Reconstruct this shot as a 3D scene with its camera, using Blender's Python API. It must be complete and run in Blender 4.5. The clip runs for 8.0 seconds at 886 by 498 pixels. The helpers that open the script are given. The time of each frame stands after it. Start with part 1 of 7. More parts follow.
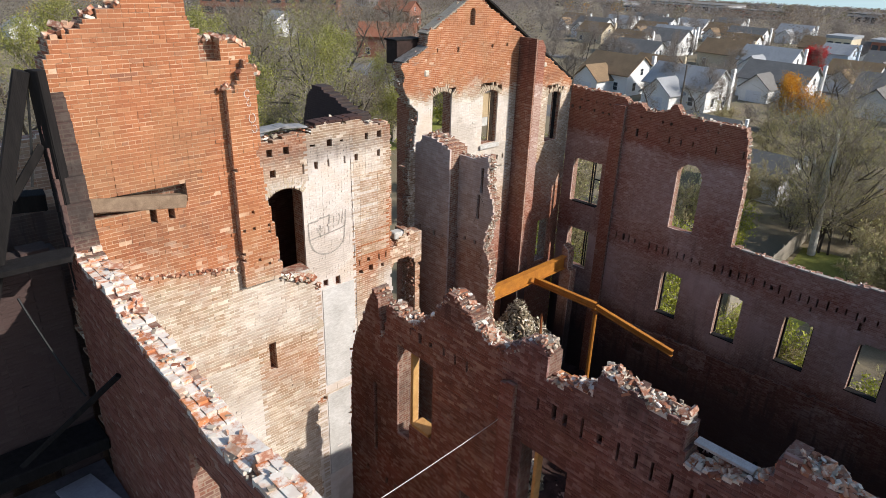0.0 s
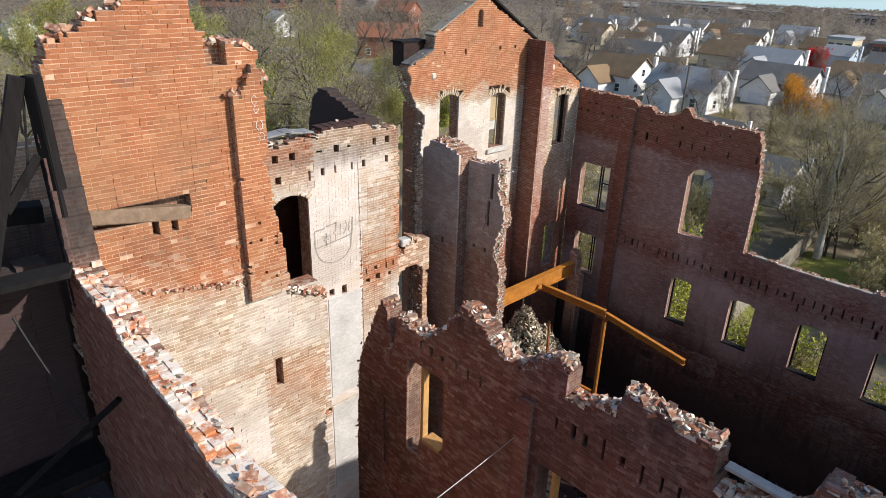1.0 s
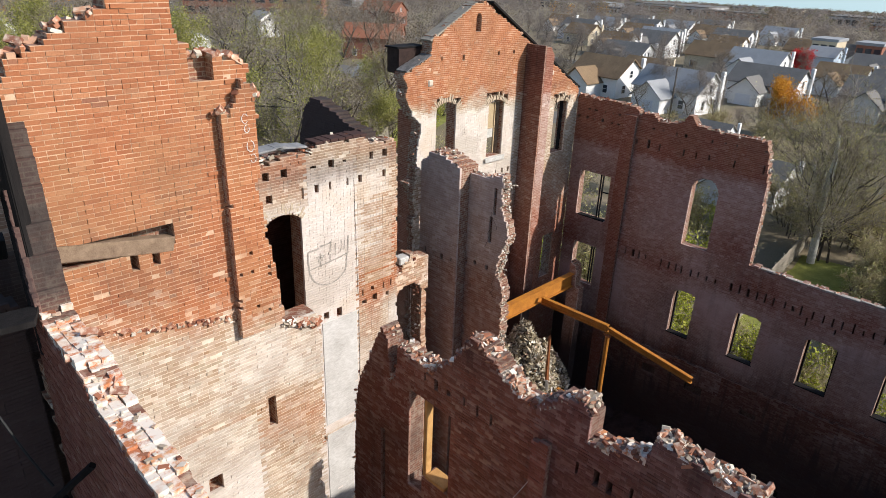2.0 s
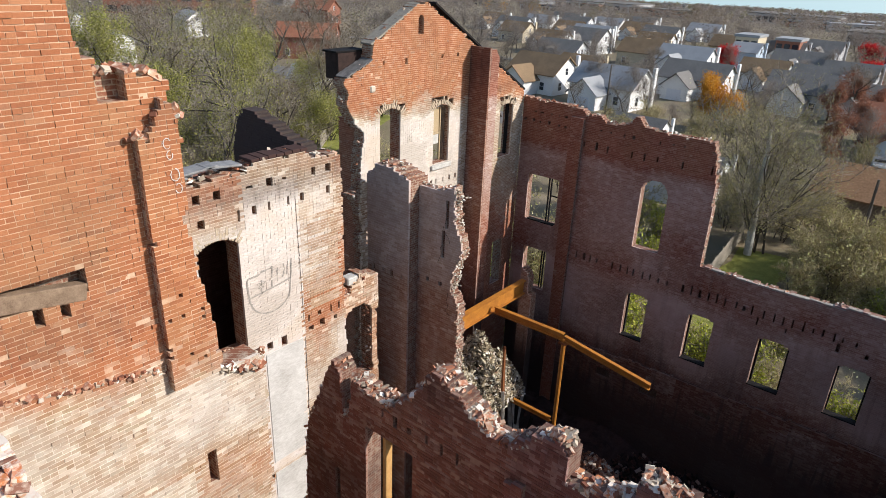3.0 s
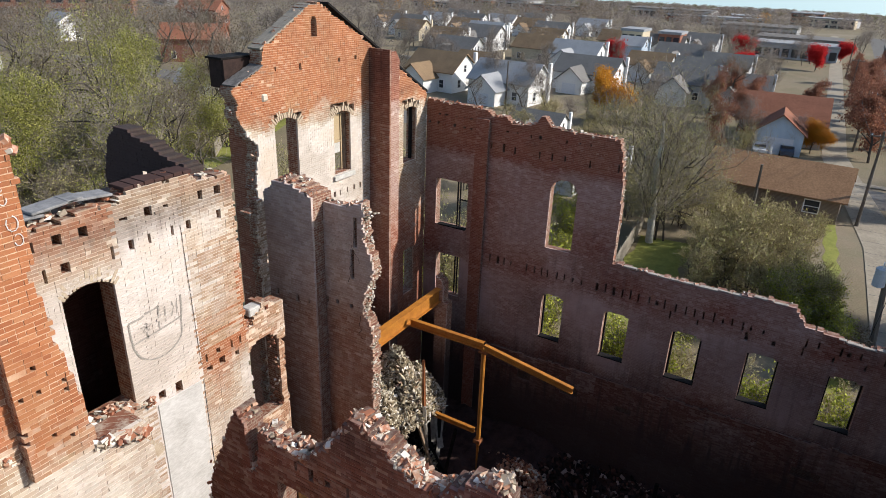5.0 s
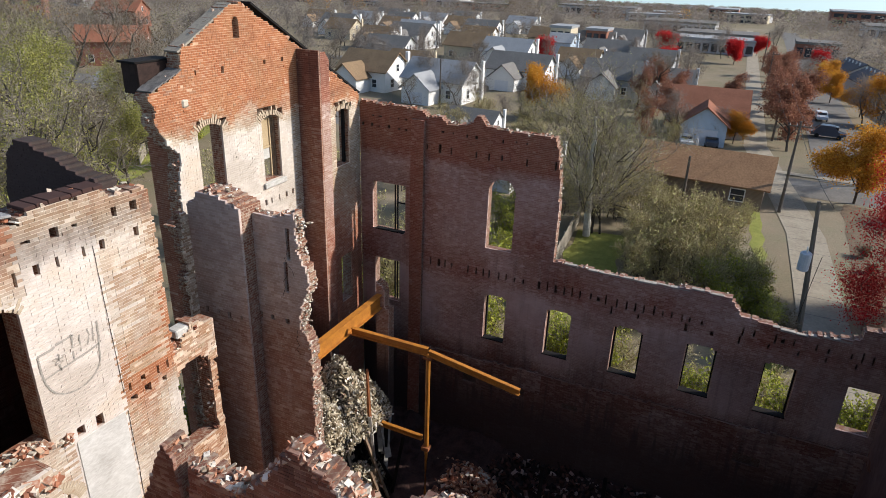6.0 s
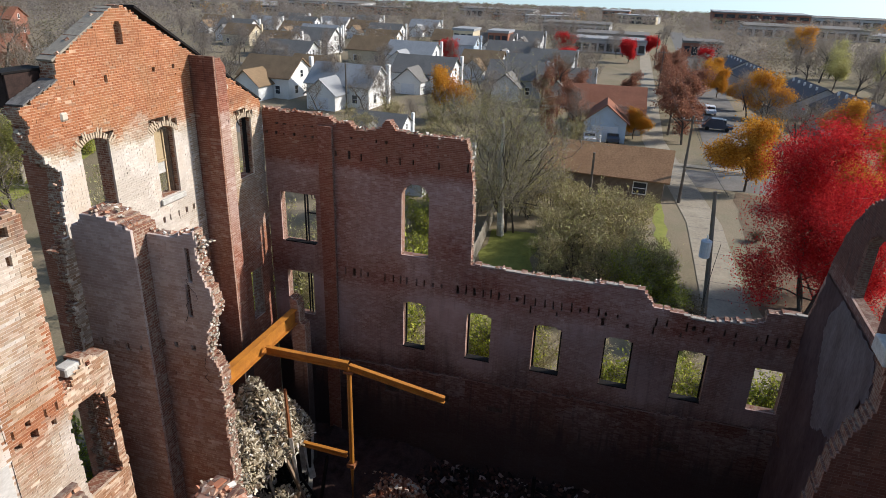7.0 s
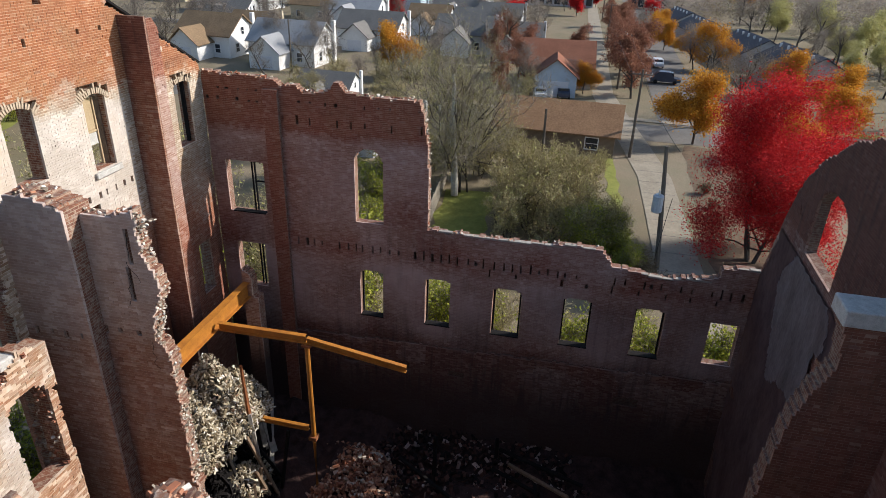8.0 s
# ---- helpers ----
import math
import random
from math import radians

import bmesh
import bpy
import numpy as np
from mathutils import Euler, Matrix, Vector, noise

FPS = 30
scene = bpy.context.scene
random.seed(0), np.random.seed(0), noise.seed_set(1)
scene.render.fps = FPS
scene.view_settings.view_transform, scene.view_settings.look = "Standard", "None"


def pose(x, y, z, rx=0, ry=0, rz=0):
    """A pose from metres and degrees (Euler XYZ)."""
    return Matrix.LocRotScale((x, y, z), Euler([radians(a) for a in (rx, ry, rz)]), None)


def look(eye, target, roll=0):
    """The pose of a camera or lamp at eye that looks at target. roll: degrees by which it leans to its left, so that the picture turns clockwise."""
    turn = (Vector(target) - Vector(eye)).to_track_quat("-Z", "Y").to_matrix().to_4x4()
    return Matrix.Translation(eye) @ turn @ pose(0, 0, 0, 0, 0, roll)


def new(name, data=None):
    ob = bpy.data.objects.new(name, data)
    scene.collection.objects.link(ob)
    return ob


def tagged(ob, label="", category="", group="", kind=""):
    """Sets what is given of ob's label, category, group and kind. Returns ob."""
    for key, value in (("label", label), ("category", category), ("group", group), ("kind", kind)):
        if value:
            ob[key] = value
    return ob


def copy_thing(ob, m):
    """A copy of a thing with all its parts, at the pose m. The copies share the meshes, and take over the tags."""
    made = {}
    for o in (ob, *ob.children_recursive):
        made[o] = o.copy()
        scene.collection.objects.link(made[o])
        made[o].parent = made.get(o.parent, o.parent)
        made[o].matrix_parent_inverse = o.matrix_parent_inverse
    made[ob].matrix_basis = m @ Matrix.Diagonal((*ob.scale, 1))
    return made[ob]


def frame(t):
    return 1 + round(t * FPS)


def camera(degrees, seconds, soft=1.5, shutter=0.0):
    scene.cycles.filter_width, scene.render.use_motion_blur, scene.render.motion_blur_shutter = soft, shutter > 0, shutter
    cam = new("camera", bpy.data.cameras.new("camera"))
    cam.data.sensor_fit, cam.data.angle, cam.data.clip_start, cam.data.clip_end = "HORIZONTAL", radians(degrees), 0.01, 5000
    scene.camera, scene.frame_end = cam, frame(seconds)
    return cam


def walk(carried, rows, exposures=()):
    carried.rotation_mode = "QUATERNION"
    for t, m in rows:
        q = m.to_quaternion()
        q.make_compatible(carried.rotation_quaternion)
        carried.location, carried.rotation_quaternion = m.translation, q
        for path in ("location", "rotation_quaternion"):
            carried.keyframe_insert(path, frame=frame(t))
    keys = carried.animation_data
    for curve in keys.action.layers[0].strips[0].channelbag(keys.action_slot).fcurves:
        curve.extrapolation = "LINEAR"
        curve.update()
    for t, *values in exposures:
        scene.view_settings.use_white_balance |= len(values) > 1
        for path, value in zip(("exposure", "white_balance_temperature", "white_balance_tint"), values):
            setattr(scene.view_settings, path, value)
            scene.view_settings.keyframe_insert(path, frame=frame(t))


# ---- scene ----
cam = camera(68.3, 8.0, 0.75)
PATH = [
    (0, (0.157, 0.058, 21.966), (1.429, 1.376, 21.164), 1.8),
    (0.5, (0.201, 0.307, 21.966), (1.475, 1.624, 21.165), 1.9),
    (1, (0.339, 0.683, 21.95), (1.614, 2.0, 21.149), 1.9),
    (2.3, (1.084, 2.195, 22.009), (2.412, 3.459, 21.209), 2.2),
    (2.5, (1.245, 2.423, 22.013), (2.593, 3.665, 21.213), 2.2),
    (3, (1.542, 2.827, 22.027), (2.966, 3.983, 21.228), 2.3),
    (3.5, (1.803, 3.084, 22.018), (3.282, 4.17, 21.222), 2.1),
    (4, (2.008, 3.277, 22.025), (3.518, 4.319, 21.229), 2.1),
    (5.5, (2.786, 3.75, 22.011), (4.409, 4.608, 21.218), 2.1),
    (6, (3.036, 3.867, 21.984), (4.704, 4.636, 21.192), 2.0),
    (6.5, (3.271, 4.001, 21.935), (4.995, 4.639, 21.147), 2.0),
    (7, (3.543, 4.076, 21.893), (5.308, 4.607, 21.119), 1.9),
    (7.5, (3.744, 4.182, 21.883), (5.53, 4.625, 21.099), 1.9),
    (8, (4.107, 4.35, 21.913), (5.86, 4.728, 21.027), 1.9),
]
walk(cam, [(t, look(eye, target, roll)) for t, eye, target, roll in PATH])

# ---------------------------------------------------------------- world, sun, exposure
SUN = Vector((0.50, -1.0, 0.68)).normalized()
world = bpy.data.worlds.new("world")
scene.world = world
world.use_nodes = True
wn = world.node_tree
sky = wn.nodes.new("ShaderNodeTexSky")
sky.sky_type = "NISHITA"
sky.sun_disc = False
sky.sun_elevation = math.asin(SUN.z)
sky.sun_rotation = math.atan2(SUN.x, SUN.y)
sky.air_density, sky.dust_density, sky.ozone_density = 1.1, 1.15, 3.0
# below its horizon the sky goes on as pale haze
way = wn.nodes.new("ShaderNodeTexCoord")
cut = wn.nodes.new("ShaderNodeSeparateXYZ")
low_sky = wn.nodes.new("ShaderNodeMath")
low_sky.operation = "MAXIMUM"
low_sky.inputs[1].default_value = 0.10
join = wn.nodes.new("ShaderNodeCombineXYZ")
wn.links.new(way.outputs["Generated"], cut.inputs[0])
wn.links.new(cut.outputs[2], low_sky.inputs[0])
for k in (0, 1):
    wn.links.new(cut.outputs[k], join.inputs[k])
wn.links.new(low_sky.outputs[0], join.inputs[2])
wn.links.new(join.outputs[0], sky.inputs[0])
wn.links.new(sky.outputs[0], wn.nodes["Background"].inputs[0])
wn.nodes["Background"].inputs[1].default_value = 0.148
sun = new("sun", bpy.data.lights.new("sun", "SUN"))
sun.data.energy, sun.data.angle, sun.data.color = 5.0, radians(0.55), (1.0, 0.95, 0.90)
sun.matrix_world = look((0, 0, 60), Vector((0, 0, 60)) - SUN)
scene.view_settings.exposure = 0.27

# ---------------------------------------------------------------- materials


class Mat:
    """A small wrapper for building node materials."""

    def __init__(self, name, rough=0.85, metal=0.0):
        self.m = bpy.data.materials.new(name)
        self.m.use_nodes = True
        self.t = self.m.node_tree
        self.b = self.t.nodes["Principled BSDF"]
        self.b.inputs["Roughness"].default_value = rough
        self.b.inputs["Metallic"].default_value = metal
        self.b.inputs["Specular IOR Level"].default_value = 0.5 if rough < 0.6 else 0.15
        self.co = self.t.nodes.new("ShaderNodeTexCoord").outputs["Object"]

    def link(self, a, b):
        self.t.links.new(a, b)

    def noise(self, scale, detail=4.0, rough=0.55, stretch=None):
        n = self.t.nodes.new("ShaderNodeTexNoise")
        n.inputs["Scale"].default_value, n.inputs["Detail"].default_value, n.inputs["Roughness"].default_value = scale, detail, rough
        src = self.co
        if stretch:
            mp = self.t.nodes.new("ShaderNodeMapping")
            mp.inputs["Scale"].default_value = stretch
            self.link(src, mp.inputs[0])
            src = mp.outputs[0]
        self.link(src, n.inputs["Vector"])
        return n.outputs["Fac"]

    def ramp(self, fac, stops):
        r = self.t.nodes.new("ShaderNodeValToRGB")
        e = r.color_ramp.elements
        while len(e) < len(stops):
            e.new(0.5)
        for el, (p, c) in zip(e, stops):
            el.position, el.color = p, (*c, 1) if len(c) == 3 else c
        self.link(fac, r.inputs[0])
        return r.outputs[0]

    def mix(self, fac, a, b, mode="MIX"):
        n = self.t.nodes.new("ShaderNodeMix")
        n.data_type, n.blend_type = "RGBA", mode
        for sock, v in ((n.inputs[0], fac), (n.inputs[6], a), (n.inputs[7], b)):
            if isinstance(v, (int, float)):
                sock.default_value = v
            elif isinstance(v, tuple):
                sock.default_value = (*v, 1)
            else:
                self.link(v, sock)
        return n.outputs[2]

    def math(self, op, a, b=0.0):
        n = self.t.nodes.new("ShaderNodeMath")
        n.operation, n.use_clamp = op, op != "SUBTRACT" and not (isinstance(b, float) and b > 2)
        for sock, v in zip(n.inputs, (a, b)):
            if isinstance(v, (int, float)):
                sock.default_value = v
            else:
                self.link(v, sock)
        return n.outputs[0]

    def attr(self, name):
        n = self.t.nodes.new("ShaderNodeAttribute")
        n.attribute_name = name
        return n.outputs["Fac"]

    def island(self):
        return self.t.nodes.new("ShaderNodeNewGeometry").outputs["Random Per Island"]

    def one(self):
        return self.t.nodes.new("ShaderNodeObjectInfo").outputs["Random"]

    def bump(self, h, strength=0.4, dist=0.02):
        n = self.t.nodes.new("ShaderNodeBump")
        n.inputs["Strength"].default_value, n.inputs["Distance"].default_value = strength, dist
        self.link(h, n.inputs["Height"])
        self.link(n.outputs[0], self.b.inputs["Normal"])

    def colour(self, c):
        if isinstance(c, tuple):
            self.b.inputs["Base Color"].default_value = (*c, 1)
        else:
            self.link(c, self.b.inputs["Base Color"])
        return self.m


def simple(name, dark, light, scale=6.0, rough=0.85, metal=0.0, bump=0.3, stretch=None, detail=5.0):
    """Two tones broken up by noise at two scales."""
    m = Mat(name, rough, metal)
    a = m.noise(scale, detail, 0.6, stretch)
    b = m.noise(scale * 7, 3.0, 0.6, stretch)
    c = m.ramp(a, [(0.3, dark), (0.7, light)])
    c = m.mix(0.35, c, m.ramp(b, [(0.25, tuple(0.6 * v for v in dark)), (0.75, light)]))
    if bump:
        m.bump(b, bump, 0.02)
    return m.colour(c)


def masonry_material(name, pieces=False, mortar=False):
    """Old clay brick or its lime mortar; wall attributes hold whitewash, soot with painted shade, and a maroon tone for
    shaded walls.
    """
    m = Mat(name, 0.9)
    if pieces:
        m.co = m.t.nodes.new("ShaderNodeNewGeometry").outputs["Position"]
    wash, soot_shade, shade_tone = m.attr("wash"), m.attr("soot_shade"), m.attr("shade_tone")
    big, mid, fine = m.noise(0.55, 5.0, 0.6), m.noise(4.0, 5.0, 0.65), m.noise(55.0, 3.0, 0.6)
    if mortar:
        base = m.ramp(mid, [(0.3, (0.52, 0.32, 0.20)), (0.7, (0.66, 0.47, 0.32))])
        base = m.mix(m.ramp(m.noise(1.3, 5.0, 0.65), [(0.50, (0, 0, 0)), (0.68, (0.7, 0.7, 0.7))]), base, (0.39, 0.165, 0.08))
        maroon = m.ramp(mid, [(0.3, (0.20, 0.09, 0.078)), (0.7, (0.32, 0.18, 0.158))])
    else:
        rnd = m.one() if pieces else m.island()
        base = m.ramp(rnd, [(0.0, (0.30, 0.105, 0.046)), (0.3, (0.345, 0.128, 0.055)), (0.8, (0.385, 0.150, 0.066)), (0.95, (0.43, 0.19, 0.09)), (1.0, (0.23, 0.096, 0.054))])
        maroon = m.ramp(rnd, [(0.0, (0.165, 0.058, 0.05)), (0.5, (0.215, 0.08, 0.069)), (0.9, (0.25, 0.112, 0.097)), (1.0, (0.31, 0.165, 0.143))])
    # where it was limed the brick itself has dulled to tan
    base = m.mix(m.ramp(wash, [(0.36, (0, 0, 0)), (0.70, (0.72, 0.72, 0.72))]), base, (0.31, 0.205, 0.12) if not mortar else (0.62, 0.53, 0.39))
    # walls turned from the sun get maroon brick: their shade put into the colour
    c = m.mix(shade_tone, base, maroon)
    # ochre and brown weather stains
    ochre = m.ramp(m.noise(0.9, 6.0, 0.65, (1, 1, 0.45)), [(0.46, (0, 0, 0)), (0.72, (0.55, 0.55, 0.55))])
    c = m.mix(m.math("MULTIPLY", ochre, m.math("SUBTRACT", 1.0, shade_tone)), c, (0.30, 0.175, 0.085) if not mortar else (0.42, 0.30, 0.17), "MIX")
    c = m.mix(m.math("MULTIPLY", m.ramp(fine, [(0.3, (0, 0, 0)), (0.75, (1, 1, 1))]), 0.22), c, (0.14, 0.055, 0.035))
    c = m.mix(m.ramp(m.noise(0.45, 6.0, 0.7, (1, 1, 1.6)), [(0.50, (0, 0, 0)), (0.72, (0.55, 0.55, 0.55))]), c, (0.19, 0.095, 0.055))
    # lime wash: worn through in patches
    edge = m.math("ADD", wash, m.math("MULTIPLY", m.math("SUBTRACT", mid, 0.5), 0.95))
    edge = m.math("ADD", edge, m.math("MULTIPLY", m.math("SUBTRACT", big, 0.5), 0.85))
    if not mortar:
        edge = m.math("ADD", edge, m.math("MULTIPLY", m.math("SUBTRACT", rnd, 0.6), 0.5))
    top = 0.84 if mortar else 0.76
    cover = m.ramp(edge, [(0.34, (0, 0, 0)), (0.90, (top, top, top))])
    if not mortar:
        each = m.math("ADD", m.math("MULTIPLY", mid, 0.55), m.math("MULTIPLY", m.math("FRACT", m.math("MULTIPLY", rnd, 7.31)), 0.45))
        white = m.ramp(each, [(0.18, (0.23, 0.18, 0.105)), (0.40, (0.37, 0.315, 0.21)), (0.60, (0.55, 0.50, 0.385)), (0.8, (0.70, 0.655, 0.55))])
    else:
        white = m.ramp(mid, [(0.3, (0.70, 0.60, 0.46)), (0.65, (0.86, 0.80, 0.69))])
    white = m.mix(m.ramp(wash, [(0.62, (0, 0, 0)), (1.0, (0.9, 0.9, 0.9))]), white, (0.75, 0.725, 0.69))
    # the wash is greyer or rosier from patch to patch
    hue = m.noise(0.8, 4.0, 0.6)
    white = m.mix(m.ramp(hue, [(0.42, (0.6, 0.6, 0.6)), (0.53, (0, 0, 0))]), white, (0.40, 0.375, 0.315))
    white = m.mix(m.ramp(hue, [(0.54, (0, 0, 0)), (0.68, (0.5, 0.5, 0.5))]), white, (0.57, 0.46, 0.32))
    if mortar:
        white = m.mix(m.ramp(wash, [(0.66, (0, 0, 0)), (0.86, (0.9, 0.9, 0.9))]), white, (0.52, 0.455, 0.395))
    # whitewash goes mauve on those walls, as white does in shade
    white = m.mix(m.math("MULTIPLY", shade_tone, 0.85), white, (0.46, 0.285, 0.278))
    c = m.mix(cover, c, white)
    # soot and weather streaks, and shade painted in on some walls
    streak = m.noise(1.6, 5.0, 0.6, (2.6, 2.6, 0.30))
    black = m.math("ADD", soot_shade, m.math("MULTIPLY", m.math("SUBTRACT", streak, 0.5), 0.8))
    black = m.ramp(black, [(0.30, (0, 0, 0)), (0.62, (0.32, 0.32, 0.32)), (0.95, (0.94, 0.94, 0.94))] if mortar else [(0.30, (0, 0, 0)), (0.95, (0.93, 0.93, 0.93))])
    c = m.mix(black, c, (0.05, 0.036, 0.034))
    m.bump(fine, 0.5, 0.012)
    return m.colour(c)


def core_material(name):
    """The torn inside of a wall: brick ends in thick lime mortar."""
    m = Mat(name, 0.92)
    sep = m.t.nodes.new("ShaderNodeSeparateXYZ")
    m.link(m.co, sep.inputs[0])
    com = m.t.nodes.new("ShaderNodeCombineXYZ")
    s = m.t.nodes.new("ShaderNodeMath")
    m.link(sep.outputs[0], s.inputs[0])
    m.link(sep.outputs[1], s.inputs[1])
    m.link(s.outputs[0], com.inputs[0])
    m.link(sep.outputs[2], com.inputs[1])
    br = m.t.nodes.new("ShaderNodeTexBrick")
    br.inputs["Scale"].default_value = 1.0
    br.inputs["Brick Width"].default_value, br.inputs["Row Height"].default_value = 0.21, 0.068
    br.inputs["Mortar Size"].default_value = 0.009
    br.inputs["Color1"].default_value, br.inputs["Color2"].default_value = (0.27, 0.105, 0.055, 1), (0.17, 0.07, 0.045, 1)
    br.inputs["Mortar"].default_value = (0.36, 0.27, 0.19, 1)
    m.link(com.outputs[0], br.inputs["Vector"])
    n = m.noise(7.0, 5.0, 0.65)
    c = m.mix(m.ramp(n, [(0.46, (0, 0, 0)), (0.66, (0.8, 0.8, 0.8))]), br.outputs["Color"], (0.45, 0.37, 0.28))
    soot_shade, shade_tone = m.attr("soot_shade"), m.attr("shade_tone")
    # the torn core is dulled likewise on walls painted as shaded
    c = m.mix(m.math("MULTIPLY", shade_tone, 0.55), c, (0.15, 0.085, 0.075))
    c = m.mix(m.ramp(m.math("ADD", soot_shade, m.math("MULTIPLY", m.math("SUBTRACT", m.noise(1.6, 5.0), 0.5), 0.8)), [(0.3, (0, 0, 0)), (0.95, (0.92, 0.92, 0.92))]), c, (0.035, 0.029, 0.027))
    m.bump(n, 0.7, 0.03)
    return m.colour(c)


CORE = core_material("torn_wall_core")
BRICK = masonry_material("old_brick")
BRICK_PIECE = masonry_material("old_brick_piece", pieces=True)
MORTAR = masonry_material("lime_mortar", mortar=True)
PLASTER = simple("broken_lime_plaster", (0.42, 0.38, 0.32), (0.72, 0.69, 0.63), 5.0, 0.95)
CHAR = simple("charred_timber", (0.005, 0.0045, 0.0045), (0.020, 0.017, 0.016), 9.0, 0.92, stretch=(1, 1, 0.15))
TIMBER = simple("weathered_timber", (0.13, 0.085, 0.055), (0.30, 0.21, 0.14), 7.0, 0.8)
NEWWOOD = simple("yellow_pine", (0.42, 0.22, 0.075), (0.60, 0.36, 0.14), 6.0, 0.7)
STEEL = simple("orange_painted_steel", (0.27, 0.098, 0.015), (0.50, 0.20, 0.024), 3.0, 0.55)
RUST = simple("rusted_steel", (0.16, 0.06, 0.03), (0.34, 0.13, 0.05), 8.0, 0.8)
STONE = simple("limestone", (0.36, 0.34, 0.30), (0.60, 0.575, 0.53), 7.0, 0.85)
ROOFTIN = simple("grey_roofing_felt", (0.12, 0.12, 0.12), (0.32, 0.31, 0.30), 5.0, 0.7)
RUBBLE = simple("burnt_rubble", (0.015, 0.010, 0.009), (0.085, 0.047, 0.04), 2.2, 0.95, bump=0.9)
DEBRIS = Mat("pale_debris", 0.9)
DEBRIS = DEBRIS.colour(DEBRIS.ramp(DEBRIS.island(), [(0.0, (0.03, 0.025, 0.02)), (0.18, (0.12, 0.095, 0.065)), (0.36, (0.30, 0.24, 0.15)), (0.62, (0.46, 0.39, 0.27)), (0.87, (0.62, 0.56, 0.44)), (0.97, (0.74, 0.71, 0.65)), (1.0, (0.42, 0.2, 0.1))]))
BROKEN = Mat("broken_bricks", 0.92)
BROKEN = BROKEN.colour(BROKEN.ramp(BROKEN.island(), [(0.0, (0.12, 0.055, 0.04)), (0.35, (0.29, 0.115, 0.065)), (0.65, (0.40, 0.20, 0.12)), (0.88, (0.48, 0.32, 0.22)), (1.0, (0.55, 0.49, 0.41))]))
BURNT = Mat("burnt_bricks", 0.92)
BURNT = BURNT.colour(BURNT.ramp(BURNT.island(), [(0.0, (0.012, 0.01, 0.01)), (0.45, (0.035, 0.022, 0.02)), (0.85, (0.12, 0.055, 0.042)), (1.0, (0.42, 0.32, 0.28))]))

# ---------------------------------------------------------------- mesh tools


def mesh_of(name, verts, faces, mats, index=None, floats=None):
    me = bpy.data.meshes.new(name)
    me.from_pydata(verts, [], faces)
    for m in (mats if isinstance(mats, (list, tuple)) else [mats]):
        me.materials.append(m)
    if index is not None:
        me.polygons.foreach_set("material_index", index)
    for key, values in (floats or {}).items():
        me.attributes.new(key, "FLOAT", "POINT").data.foreach_set("value", np.ascontiguousarray(values, dtype=np.float32))
    me.update()
    return me


def part(name, bm, material, parent, label=""):
    me = bpy.data.meshes.new(name)
    bm.normal_update()
    bm.to_mesh(me)
    bm.free()
    me.materials.append(material)
    ob = new(name, me)
    ob.parent = parent
    if label:
        ob["label"] = label
    return ob


def thing(name, label, category, m=None, group="", kind=""):
    ob = tagged(new(name), label, category, group, kind)
    ob.matrix_world = m or Matrix()
    return ob


CUBE = np.array([(x, y, z) for x in (0, 1) for y in (0, 1) for z in (0, 1)], dtype=float)
QUADS = np.array([(0, 1, 3, 2), (4, 6, 7, 5), (0, 4, 5, 1), (2, 3, 7, 6), (0, 2, 6, 4), (1, 5, 7, 3)])


def box_arrays(lo, hi, jitter=0.0, rng=None):
    """Corner and face arrays of many boxes."""
    lo, hi = np.asarray(lo, float), np.asarray(hi, float)
    v = lo[:, None, :] + CUBE[None] * (hi - lo)[:, None, :]
    if jitter:
        v = v + rng.uniform(-jitter, jitter, v.shape)
    f = QUADS[None] + 8 * np.arange(len(lo))[:, None, None]
    return v.reshape(-1, 3), f.reshape(-1, 4)


def chunk_arrays(centres, sizes, rng, wild=0.35, flat=None):
    """Many loose lumps: boxes with knocked-off corners, each turned its own way."""
    n = len(centres)
    v = (CUBE - 0.5)[None] * np.asarray(sizes)[:, None, :]
    v = v * (1 + rng.uniform(-wild, wild, (n, 8, 1)))
    q = rng.normal(size=(n, 4))
    if flat is not None:
        turn = rng.uniform(0, 2 * np.pi, n)
        q = np.stack([np.cos(turn / 2), rng.normal(0, flat, n), rng.normal(0, flat, n), np.sin(turn / 2)], 1)
    q /= np.linalg.norm(q, axis=1)[:, None]
    w, x, y, z = q.T
    r = np.stack([1 - 2 * (y * y + z * z), 2 * (x * y - z * w), 2 * (x * z + y * w), 2 * (x * y + z * w), 1 - 2 * (x * x + z * z), 2 * (y * z - x * w), 2 * (x * z - y * w), 2 * (y * z + x * w), 1 - 2 * (x * x + y * y)], 1).reshape(n, 3, 3)
    v = np.einsum("nij,nkj->nki", r, v) + np.asarray(centres)[:, None, :]
    return v.reshape(-1, 3), (QUADS[None] + 8 * np.arange(n)[:, None, None]).reshape(-1, 4)


def bm_box(lo, hi, bevel=0.0, bm=None):
    bm = bm or bmesh.new()
    c = [(a + b) / 2 for a, b in zip(lo, hi)]
    s = [b - a for a, b in zip(lo, hi)]
    made = bmesh.ops.create_cube(bm, size=1.0, matrix=Matrix.Translation(c) @ Matrix.Diagonal((*s, 1)))
    if bevel:
        bmesh.ops.bevel(bm, geom=list({e for v in made["verts"] for e in v.link_edges}), offset=bevel, segments=1, affect="EDGES")
    return bm


